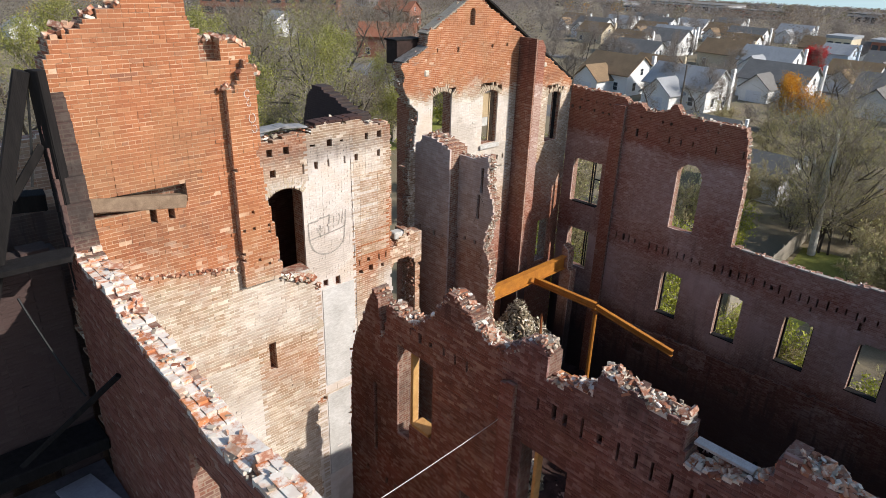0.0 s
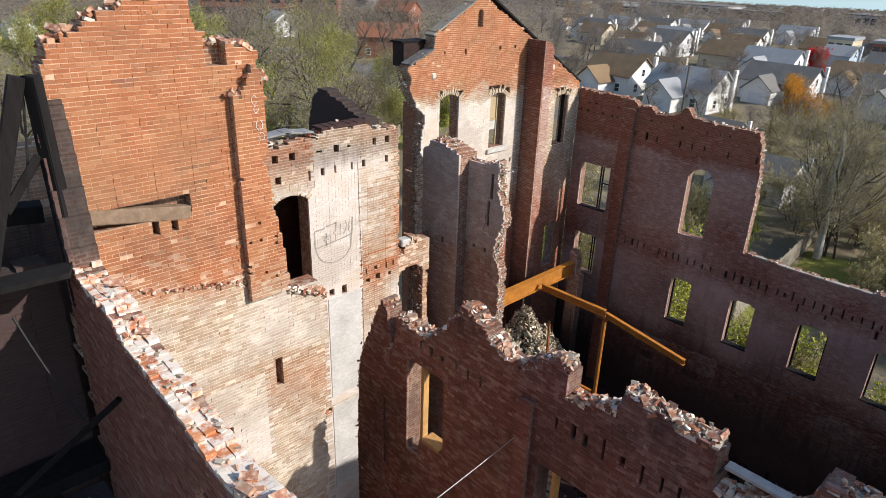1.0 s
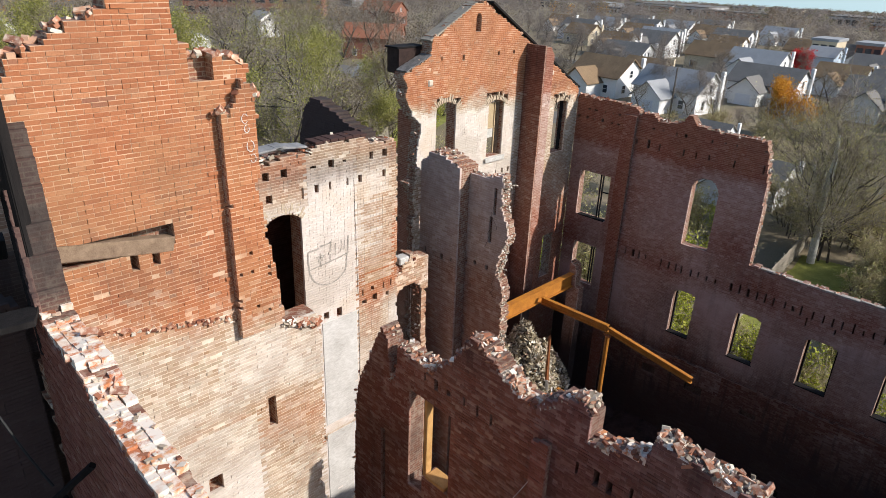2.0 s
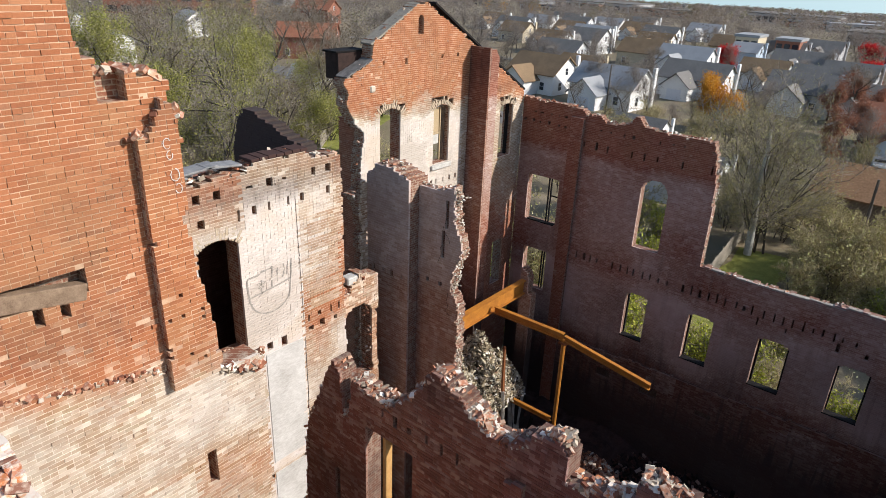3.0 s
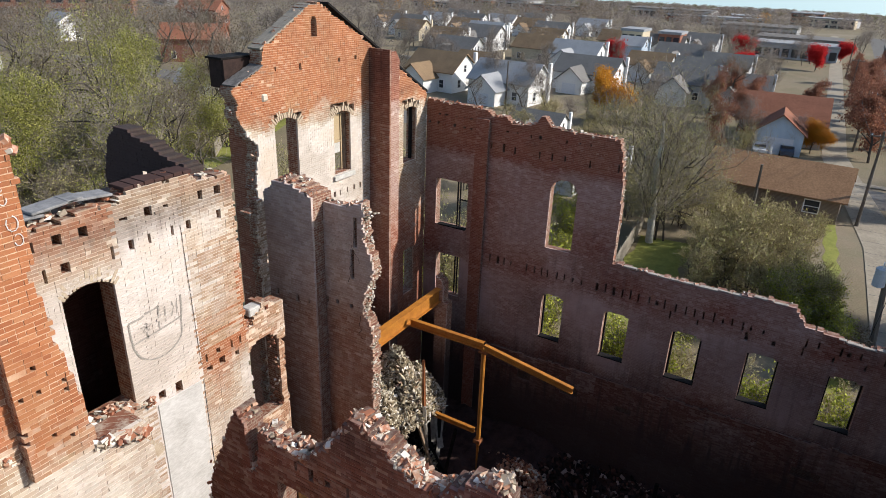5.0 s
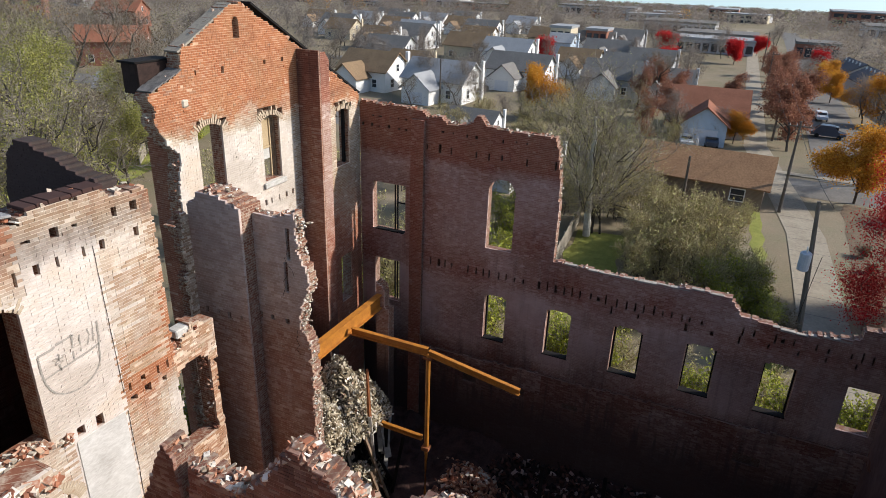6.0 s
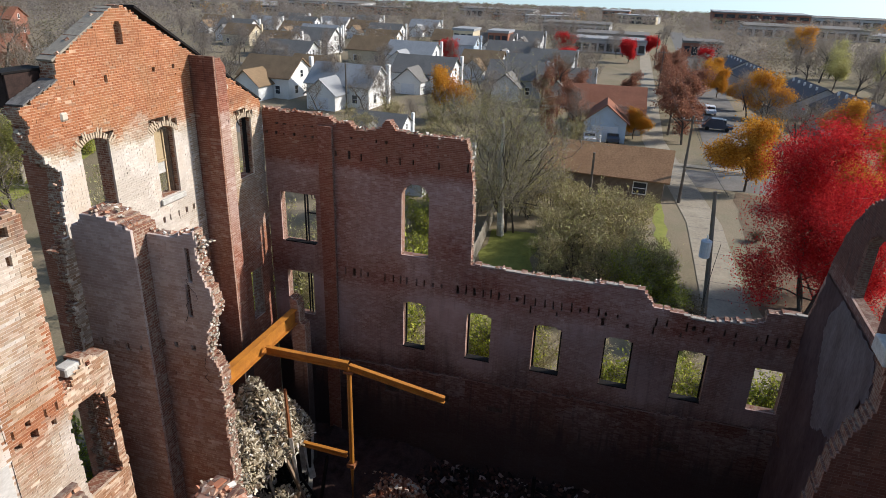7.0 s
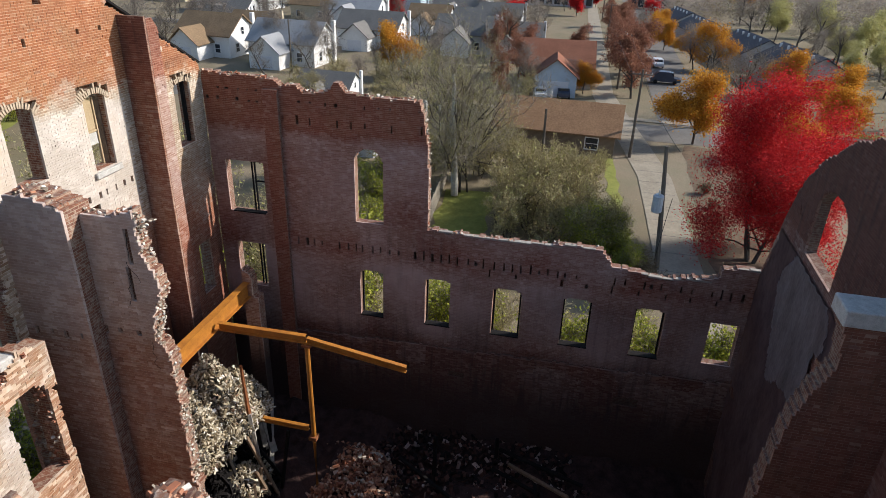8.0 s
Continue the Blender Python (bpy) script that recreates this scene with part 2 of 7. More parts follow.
def bm_bar(a, b, w, h, bm=None, taper=1.0, bevel=0.0):
    """A straight bar from a to b, w wide and h deep."""
    bm = bm or bmesh.new()
    a, b = Vector(a), Vector(b)
    m = (b - a).to_track_quat("Z", "Y").to_matrix().to_4x4()
    made = bmesh.ops.create_cube(bm, size=1.0, matrix=Matrix.Translation((a + b) / 2) @ m @ Matrix.Diagonal((w, h, (b - a).length, 1)))
    for v in made["verts"]:
        if (v.co - b).length < (v.co - a).length:
            v.co = b + (v.co - b) * taper
    if bevel:
        bmesh.ops.bevel(bm, geom=list({e for v in made["verts"] for e in v.link_edges}), offset=bevel, segments=1, affect="EDGES")
    return bm


def bm_tube(points, radii, sides=6, bm=None):
    bm = bm or bmesh.new()
    rings = []
    pts = [Vector(p) for p in points]
    for i, p in enumerate(pts):
        d = (pts[min(i + 1, len(pts) - 1)] - pts[max(i - 1, 0)]).normalized()
        q = d.to_track_quat("Z", "Y")
        rings.append([bm.verts.new(p + q @ Vector((math.cos(6.28318 * k / sides) * radii[i], math.sin(6.28318 * k / sides) * radii[i], 0))) for k in range(sides)])
    for a, b in zip(rings, rings[1:]):
        for k in range(sides):
            bm.faces.new((a[k], a[(k + 1) % sides], b[(k + 1) % sides], b[k]))
    bm.faces.new(rings[0][::-1])
    bm.faces.new(rings[-1])
    return bm


# ---------------------------------------------------------------- brick walls
COURSE, STEP = 0.068, 0.0525  # one course; a quarter of a brick's length
TABLE = np.random.default_rng(5).random((512, 512))


def rough_noise(u, z, scale=1.0, seed=0):
    """Smooth value noise from 0 to 1 over arrays."""
    x, y = np.asarray(u, float) * scale + 31.7 * seed, np.asarray(z, float) * scale + 17.3 * seed
    x, y = np.broadcast_arrays(x, y)
    i, j = np.floor(x).astype(int), np.floor(y).astype(int)
    a, b = x - i, y - j
    a, b = a * a * (3 - 2 * a), b * b * (3 - 2 * b)
    t = lambda p, q: TABLE[p % 512, q % 512]
    return (t(i, j) * (1 - a) + t(i + 1, j) * a) * (1 - b) + (t(i, j + 1) * (1 - a) + t(i + 1, j + 1) * a) * b


def under(profile, ragged=0.12, seed=0):
    """Below a broken top line given as (u, z) from low u to high u."""
    pu, pz = zip(*profile)
    return lambda u, z: z < np.interp(u, pu, pz) + ragged * (2 * rough_noise(u, z, 2.3, seed) - 1) + 0.5 * ragged * (2 * rough_noise(u, z, 7.0, seed + 3) - 1) + (0.05 + 0.6 * ragged) * (knocked(u, z, seed) - 0.6)


def knocked(u, z, seed=0):
    """One random value for each brick."""
    k = np.floor(np.asarray(z) / COURSE).astype(int)
    i = np.floor(np.asarray(u) / (4 * STEP) + 0.5 * (k % 2)).astype(int)
    return TABLE[(i + 7 * seed) % 512, (k * 3 + seed) % 512]


def between(left, right, ragged=0.08, seed=0):
    """Between two broken edges, each given as (z, u) from low z to high z."""
    (lz, lu), (rz, ru) = zip(*left), zip(*right)

    def f(u, z):
        j = ragged * (2 * rough_noise(0 * u, z, 6.0, seed) - 1) + 0.6 * ragged * (2 * rough_noise(0 * u, z, 2.0, seed + 1) - 1)
        j = j + 1.3 * ragged * (knocked(u, z, seed) - 0.5)
        return (u > np.interp(z, lz, lu) + j) & (u < np.interp(z, rz, ru) + j)

    return f


def hole(u0, u1, z0, z1, arch=0.0):
    """An opening; arch: the rise of its curved head, within z1."""
    def f(u, z):
        if not arch:
            return (u > u0) & (u < u1) & (z > z0) & (z < z1)
        t = np.clip(2 * (u - u0) / (u1 - u0) - 1, -1, 1)
        return (u > u0) & (u < u1) & (z > z0) & (z < z1 - arch + arch * np.sqrt(1 - t * t))
    return f


def row(u0, u1, z, gap, w=0.11, h=0.3, drop=0.0, seed=0):
    """A row of empty joist pockets, some of them knocked larger."""
    rng = np.random.default_rng(seed)
    us = np.arange(u0, u1, gap)
    us = us[rng.random(len(us)) > 0.12]
    return [hole(u + a, u + a + w * b, z - h * c / 2 + drop * (u - u0), z + h * c / 2 + drop * (u - u0)) for u, a, b, c in zip(us, rng.uniform(-0.06, 0.06, len(us)), rng.uniform(0.7, 1.5, len(us)), rng.uniform(0.6, 1.25, len(us)))]


def brick_wall(name, label, axis, face, u0, u1, z0, z1, thick, solid, holes=(), pockets=(), wash=None, soot_shade=None, shade_tone=None, side=1, brickwork=True, seed=0, pieces=None, rough=0.004):
    """A wall along x or y whose seen face lies at `face` and whose body goes back from it (side 1: towards the axis' high end).
    Bricks stand on recessed mortar; pockets go one brick deep, holes right through. pieces: (u0, u1, z0, z1) in which the bricks are objects of their own."""
    rng = np.random.default_rng(seed + 11)
    wall = thing(name, label, "wall", kind="structure")
    u = np.arange(u0 + STEP / 2, u1, STEP)
    blo, bhi, mlo, mhi, clo, chi, single = [], [], [], [], [], [], []
    deep = 0.10 if thick < 0.32 else 0.27
    zs = np.arange(z0, z1, COURSE)

    def runs(row_ok, cut=None):
        ok = np.concatenate(([False], row_ok, [False]))
        d = np.flatnonzero(ok[1:] != ok[:-1])
        for a, b in zip(d[::2], d[1::2]):
            if cut is None:
                yield a, b
            else:
                s = a
                while s < b:
                    e = min(b, ((s + cut) // 4) * 4 + cut % 4)
                    e = e if e > s else s + 1
                    yield s, e
                    s = e

    for k, z in enumerate(zs):
        zc = z + COURSE / 2
        ok = solid(u, np.full_like(u, zc))
        for h in holes:
            ok &= ~h(u, zc)
        for a, b in runs(ok):
            for s in range(a, b, 16):
                e = min(b, s + 16)
                clo.append((u0 + s * STEP, deep, z)), chi.append((u0 + e * STEP, thick, z + COURSE))
        if not brickwork:
            continue
        front = ok.copy()
        for h in pockets:
            front &= ~h(u, zc)
        for a, b in runs(front):
            for s in range(a, b, 12):
                e = min(b, s + 12)
                mlo.append((u0 + s * STEP + 0.004, 0.006, z)), mhi.append((u0 + e * STEP - 0.004, 0.07, z + COURSE))
                clo.append((u0 + s * STEP + 0.003, 0.07, z)), chi.append((u0 + e * STEP - 0.003, deep, z + COURSE))
        off = 2 * (k % 2)
        header = k % 6 == 5
        cell = 2 if header else 4
        idx = (np.arange(len(u)) + off) // cell
        for a, b in runs(front):
            cuts = [a] + [i for i in range(a + 1, b) if idx[i] != idx[i - 1]] + [b]
            for s, e in zip(cuts, cuts[1:]):
                lo, hi = (u0 + s * STEP + 0.0045, 0.0, z + 0.006), (u0 + e * STEP - 0.0045, 0.06, z + COURSE - 0.007)
                if pieces and pieces[0] < lo[0] and hi[0] < pieces[1] and pieces[2] < z < pieces[3] and e - s == 4 and len(single) < 300:
                    single.append((lo, hi))
                else:
                    blo.append(lo), bhi.append(hi)

    def place(v):
        v = np.asarray(v, float)
        out = np.empty_like(v)
        out[:, 2] = v[:, 2]
        if axis == "x":
            out[:, 0], out[:, 1] = v[:, 0], face + side * v[:, 1]
        else:
            out[:, 0], out[:, 1] = face + side * v[:, 1], v[:, 0]
        return out

    def fields(v):
        uu, zz = v[:, 0], v[:, 2]
        return {key: (np.zeros(len(v)) if f is None else np.broadcast_to(f(uu, zz), (len(v),))) for key, f in (("wash", wash), ("soot_shade", soot_shade), ("shade_tone", shade_tone))}

    def joined(nm, lo, hi, mat, jit, kind=""):
        lo, hi = np.array(lo), np.array(hi)
        if jit:
            d = rng.uniform(-jit, jit, len(lo)) - (rng.random(len(lo)) < 0.03) * rng.uniform(-0.02, 0.02, len(lo))
            lo[:, 1] += d
        mid = (lo + hi) / 2
        v, f = box_arrays(lo, hi, 0.0025 if jit else 0.0, rng)
        vals = {k2: np.repeat(a, 8) for k2, a in fields(mid).items()}
        flip = (axis == "x") == (side == 1)
        ob = new(nm, mesh_of(nm, place(v).tolist(), (f if flip else f[:, ::-1]).tolist(), mat, floats=vals))
        ob.parent = wall
        if kind:
            ob["kind"] = kind
        return ob

    joined("wall_core", clo, chi, CORE if brickwork else PLASTER, 0.0, "stuff")
    if brickwork:
        joined("mortar_bed", mlo, mhi, MORTAR, 0.0, "stuff")
        joined("brickwork", blo, bhi, BRICK, rough, "stuff")
    if single:
        l = 4 * STEP - 0.009
        v, f = box_arrays([(0, 0, 0)], [(l, 0.06, COURSE - 0.013)])
        uu, zz = np.array([s[0][0] for s in single]), np.array([s[0][2] for s in single])
        mean = {k2: (0.0 if g is None else float(np.mean(np.broadcast_to(g(uu, zz), uu.shape)))) for k2, g in (("wash", wash), ("soot_shade", soot_shade), ("shade_tone", shade_tone))}
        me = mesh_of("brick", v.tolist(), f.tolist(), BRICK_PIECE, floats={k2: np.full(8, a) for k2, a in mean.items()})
        for lo, hi in single:
            ob = new("brick", me)
            ob.parent = wall
            p = (lo[0], face + side * rng.uniform(-rough, rough), lo[2]) if axis == "x" else (face + 0.06 + rng.uniform(-rough, rough), lo[0], lo[2])
            ob.matrix_world = Matrix.Translation(p) @ (Matrix() if axis == "x" else Matrix.Rotation(radians(90), 4, "Z"))
    return wall


def blend(pairs):
    """A value that follows height (or length) through (position, value) pairs."""
    p, v = zip(*pairs)
    return lambda a: np.interp(a, p, v)


LIME = Mat("lime_mortar_lumps", 0.95)
LIME = LIME.colour(LIME.ramp(LIME.island(), [(0.0, (0.24, 0.185, 0.13)), (0.4, (0.44, 0.37, 0.285)), (0.85, (0.60, 0.54, 0.45)), (1.0, (0.74, 0.70, 0.63))]))
LOOSE = Mat("loose_brick", 0.92)
LOOSE = LOOSE.colour(LOOSE.mix(LOOSE.ramp(LOOSE.noise(9.0, 4.0), [(0.45, (0, 0, 0)), (0.62, (0.8, 0.8, 0.8))]), LOOSE.ramp(LOOSE.one(), [(0.0, (0.20, 0.09, 0.06)), (0.5, (0.34, 0.145, 0.085)), (1.0, (0.45, 0.25, 0.155))]), (0.55, 0.45, 0.35)))
_v, _f = chunk_arrays([(0, 0, 0)], [(0.20, 0.098, 0.06)], np.random.default_rng(2), 0.06)
LOOSE_MESH = mesh_of("brick", _v.tolist(), _f.tolist(), LOOSE)


def crumble(wall, axis, face, thick, profile, per_metre, seed, bricks=40, lime=0.5, u0=None, u1=None, side=1, flat=0.16, big=1.0):
    """Broken bricks and lime lumps left on a wall's torn top."""
    r = np.random.default_rng(seed)
    pu, pz = zip(*profile)
    a, b = (pu[0] if u0 is None else u0), (pu[-1] if u1 is None else u1)
    n = int((b - a) * per_metre)
    u, d = r.uniform(a, b, n), r.uniform(0.03, thick - 0.03, n)
    h = 0.05
    lo = np.minimum(np.interp(u, pu, pz), np.minimum(np.interp(u - h, pu, pz), np.interp(u + h, pu, pz)))
    z = lo + r.uniform(-0.06, 0.05, n)
    at = np.stack([u, face + side * d, z], 1) if axis == "x" else np.stack([face + side * d, u, z], 1)
    soft = r.random(n) < lime
    for nm, mat, sel, size in (("lime_lumps", LIME, soft, ((0.03, 0.17), (0.03, 0.12), (0.02, 0.06))), ("broken_bricks", BROKEN, ~soft, ((0.06, 0.20), (0.06, 0.10), (0.04, 0.065)))):
        c = int(sel.sum())
        v, f = chunk_arrays(at[sel], np.stack([r.uniform(*q, c) * big for q in size], 1), r, 0.22, flat)
        o = new(nm, mesh_of(nm, v.tolist(), f.tolist(), mat))
        o.parent, o["kind"] = wall, "stuff"
    for k in range(bricks):
        i = r.integers(0, n)
        o = new("brick", LOOSE_MESH)
        o.parent = wall
        o.matrix_world = Matrix.Translation(at[i] + (0, 0, 0.03)) @ Euler((r.normal(0, 1.2 * flat), r.normal(0, 1.2 * flat), r.choice([0, 1.57]) + r.normal(0, 0.4))).to_matrix().to_4x4()


def edge_lumps(wall, axis, face, thick, edge, count, seed, lime=0.8, spread=0.05, size=1.0):
    """Lime and broken brick ends hanging on a torn upright edge, given as (z, u)."""
    r = np.random.default_rng(seed)
    ez, eu = zip(*edge)
    z = r.uniform(ez[0], ez[-1], count)
    u, d = np.interp(z, ez, eu) + r.normal(0, spread, count), r.uniform(0.02, thick - 0.02, count)
    at = np.stack([u, face + d, z], 1) if axis == "x" else np.stack([face + d, u, z], 1)
    soft = r.random(count) < lime
    for nm, mat, sel in (("lime_lumps", LIME, soft), ("broken_bricks", BROKEN, ~soft)):
        c = int(sel.sum())
        if c:
            v, f = chunk_arrays(at[sel], size * np.stack([r.uniform(0.03, 0.11, c), r.uniform(0.03, 0.08, c), r.uniform(0.02, 0.06, c)], 1), r, 0.3, 0.2)
            o = new(nm, mesh_of(nm, v.tolist(), f.tolist(), mat))
            o.parent, o["kind"] = wall, "stuff"


TOPBRICK = Mat("mortared_top_bricks", 0.93)
TOPBRICK = TOPBRICK.colour(TOPBRICK.mix(TOPBRICK.ramp(TOPBRICK.noise(4.2, 6.0, 0.7), [(0.42, (0, 0, 0)), (0.54, (0.9, 0.9, 0.9))]), TOPBRICK.ramp(TOPBRICK.island(), [(0.0, (0.34, 0.12, 0.06)), (0.5, (0.50, 0.19, 0.08)), (0.8, (0.56, 0.28, 0.14)), (1.0, (0.58, 0.50, 0.42))]), (0.66, 0.61, 0.53)))


def bedded_top(wall, axis, face, thick, profile, u0, u1, seed, lift=0.0):
    """Bricks still lying in their mortar along a torn wall top."""
    r = np.random.default_rng(seed)
    pu, pz = zip(*profile)
    lo, hi = [], []
    rows = int(thick / 0.108)
    for k in range(rows):
        u = u0 + r.uniform(0, 0.1)
        while u < u1:
            l = 0.215 if r.random() < 0.55 else 0.105
            z = min(np.interp(u, pu, pz), np.interp(u + l, pu, pz)) - 0.05 + lift
            if r.random() < 0.96:
                top = z + r.choice([0.06, 0.065, 0.07, 0.085])
                d = k * thick / rows
                lo.append((u + 0.002, max(d + 0.002, 0.02), z - 0.09)), hi.append((u + l - 0.002, d + thick / rows - 0.002, top))
            u += l
    lo, hi = np.array(lo), np.array(hi)
    v, f = box_arrays(lo, hi, 0.008, r)
    p = v.copy()
    if axis == "y":
        p[:, 0], p[:, 1] = face + v[:, 1], v[:, 0]
        f = f[:, ::-1]
    else:
        p[:, 1] = face + v[:, 1]
    o = new("bedded_bricks", mesh_of("bedded_bricks", p.tolist(), f.tolist(), TOPBRICK))
    o.parent, o["kind"] = wall, "stuff"

# ---------------------------------------------------------------- the ruin: walls
Z0 = 1.6  # the burnt-out floor inside

# gable-end wall: orange brick above, lime-washed below, with a pilaster at its free end
L_TOP = [(2.4, 19.5), (2.62, 20.3), (2.8, 20.82), (3.1, 20.95), (3.4, 21.1), (3.75, 21.2), (4.0, 21.35), (4.15, 21.75), (4.55, 22.0), (4.84, 21.7), (4.90, 20.85), (5.1, 20.75), (5.5, 20.65), (5.96, 20.5), (7.2, 20.4)]
L_LEFT = [(0, 2.5), (16.5, 2.5), (17.3, 2.75), (18.6, 2.72), (20.0, 2.62), (22, 2.6)]
L_RIGHT = [(0, 6.9), (12.0, 6.95), (15.5, 7.05), (15.8, 6.95), (15.85, 6.17), (16.5, 6.13), (17.5, 6.0), (18.6, 5.85), (19.0, 5.93), (22, 5.95)]
l_top, l_side = under(L_TOP, 0.05, 1), between(L_LEFT, L_RIGHT, 0.05, 2)
wash_l = lambda u, z: np.interp(z, [9, 12.4, 12.9, 13.6, 14.2, 14.6, 15.2, 16.0, 16.35, 16.6, 17.6, 18.6], [0.66, 0.72, 0.58, 0.46, 0.56, 0.76, 0.78, 0.72, 0.58, 0.36, 0.26, 0.04]) + 0.25 * (rough_noise(u, z, 0.9, 4) - 0.5) + np.where((z > 12) & (z < 14.2) & (u > 3.8) & (u < 5.6), 0.22, 0.0)
soot_l = lambda u, z: 0.05 + 0.52 * np.exp(-((z - 17.2) / 0.9) ** 2) * rough_noise(u, z, 0.7, 9) + 0.26 * np.exp(-((z - 19.0) / 0.8) ** 2 - ((u - 4.9) / 0.7) ** 2) + 0.22 * np.exp(-((z - 18.3) / 0.35) ** 2) * (u < 4.8) + 0.20 * np.exp(-((z - 18.9) / 0.5) ** 2 - ((u - 4.6) / 0.5) ** 2) + 0.12 * np.exp(-((z - 16.2) / 0.3) ** 2)
w_gable_end = brick_wall("wall_gable_end", "tall orange brick wall with a broken stepped top, lime-washed below", "x", 11.18, 2.4, 7.25, Z0, 22.2, 0.46,
           lambda u, z: l_top(u, z) & l_side(u, z),
           pockets=[hole(3.80, 3.90, 17.62, 18.0), hole(4.12, 4.22, 17.68, 17.93), hole(5.8, 5.98, 13.72, 14.36), hole(4.5, 4.78, 12.92, 13.2), hole(2.86, 4.5, 17.9, 18.28), hole(5.05, 5.4, 20.3, 20.75)]
           , wash=wash_l, soot_shade=soot_l, shade_tone=lambda u, z: 0.0 * u + 0.06, seed=1, pieces=(2.9, 5.3, 18.45, 21))

# the pilaster that stands proud of it
pl_l, pl_r = [(0, 5.36), (22, 5.36)], [(0, 6.9), (15.9, 6.2), (16.5, 6.15), (17.5, 6.03), (18.6, 5.86), (19.0, 5.93), (22, 5.95)]
pl = between(pl_l, pl_r, 0.03, 8)
pt = under([(5.3, 19.9), (5.5, 19.8), (5.6, 20.0), (5.75, 20.25), (6.0, 20.1), (6.3, 19.9)], 0.1, 9)
w_pilaster = brick_wall("wall_pilaster", "orange brick pilaster with a broken top at the wall's end", "x", 11.02, 5.36, 6.3, 15.95, 20.5, 0.17, lambda u, z: pl(u, z) & pt(u, z),
           pockets=[h for k in range(9) for h in row(5.42, 6.2, 16.15 + 0.166 * k, 0.25, 0.022, 0.05, seed=4 + k)], wash=lambda u, z: np.interp(z, [15.8, 16.3, 17.4, 18.5], [0.5, 0.35, 0.12, 0.0]), soot_shade=lambda u, z: 0.10 + 0.52 * np.interp(z, [19.2, 20.4], [0, 1]), shade_tone=lambda u, z: 0.0 * u, seed=2)

# the wall set back from it, with a tall doorway and the drawn shield
S_TOP = [(5.9, 17.75), (7.5, 17.78), (9.2, 17.85), (9.4, 17.98), (10.8, 17.98), (10.95, 17.82), (11.9, 17.75)]
s_top = under(S_TOP, 0.03, 12)
s_side = between([(0, 5.9), (30, 5.9)], [(0, 11.95), (11, 11.95), (13, 11.88), (18, 11.86)], 0.03, 13)
wash_s = lambda u, z: np.where(u < 9.0, np.interp(z, [7, 9.5, 12.5, 13.3, 14.0, 16.4, 16.9, 17.6], [0.75, 0.5, 0.5, 0.55, 0.8, 0.82, 0.45, 0.25]), np.interp(z, [6, 9.3, 9.45, 9.7, 13.2, 13.6, 16.9, 17.7], [1.0, 1.0, 0.25, 0.90, 0.92, 0.76, 0.84, 0.5])) - np.where(u > 10.5, 0.62 * np.clip(1.7 * rough_noise(u, z, 0.8, 6) - 0.25, 0, 1), 0) + 0.13 - np.where(np.abs(u - 9.15) < 0.09, 0.4, 0) * (z < 13.2)
w_shield = brick_wall("wall_shield", "lime-washed brick wall with a doorway and rows of joist pockets", "x", 14.5, 5.9, 12.0, Z0, 18.2, 0.5,
           lambda u, z: s_top(u, z) & s_side(u, z),
           holes=[hole(7.85, 8.82, 13.55, 16.5, 0.2)],
           pockets=row(7.45, 11.8, 17.48, 0.44, 0.12, 0.17, 0.0, 21) + row(7.6, 11.8, 16.93, 0.425, 0.085, 0.24, 0.0, 22) + row(8.95, 11.9, 13.38, 0.42, 0.13, 0.2, 0.0, 23) + row(10.6, 11.8, 13.68, 0.35, 0.06, 0.2, 0.0, 24) + row(9.2, 11.0, 9.5, 0.5, 0.1, 0.12, 0.0, 25) + [hole(8.78, 8.95, 11.75, 12.2), hole(8.86, 8.94, 11.4, 11.75), hole(8.6, 8.85, 9.75, 10.5)],
           wash=wash_s, soot_shade=lambda u, z: 0.06 + 0.40 * np.interp(z, [16.7, 17.3], [0, 1]) + 0.2 * np.exp(-((z - 17.2) / 0.4) ** 2 - ((u - 9.8) / 1.6) ** 2), shade_tone=lambda u, z: 0.0 * u + 0.12, seed=3, pieces=(10.55, 11.8, 13.9, 16.4))

# what is left of the same wall past the gap: a rubble-topped arch and a torn jamb
e_jamb = between([(0, 12.95), (12.4, 12.93), (12.9, 12.85), (13.3, 12.72), (14.3, 12.74)], [(0, 13.15), (30, 13.15)], 0.05, 15)
e_top = under([(11.9, 13.72), (12.2, 13.85), (12.5, 14.2), (12.70, 14.15), (13.2, 14.1)], 0.06, 16)
w_arch_stub = brick_wall("wall_arch_stub", "ragged brick arch and jamb left standing in the gap", "x", 14.6, 11.9, 13.2, Z0, 17.2, 0.45,
           lambda u, z: e_top(u, z) & (e_jamb(u, z) | (z > 12.95) & (z < 14.3) | (z < 10.9)),
           holes=[hole(11.95, 12.93, 10.9, 13.3, 0.3)], wash=lambda u, z: np.interp(z, [13.4, 14.2, 15.4, 15.9], [0.46, 0.5, 0.5, 0.4]) + 0.0 * u, soot_shade=lambda u, z: 0.0 * u + 0.06, shade_tone=lambda u, z: 0.0 * u + 0.1, seed=4, rough=0.012)

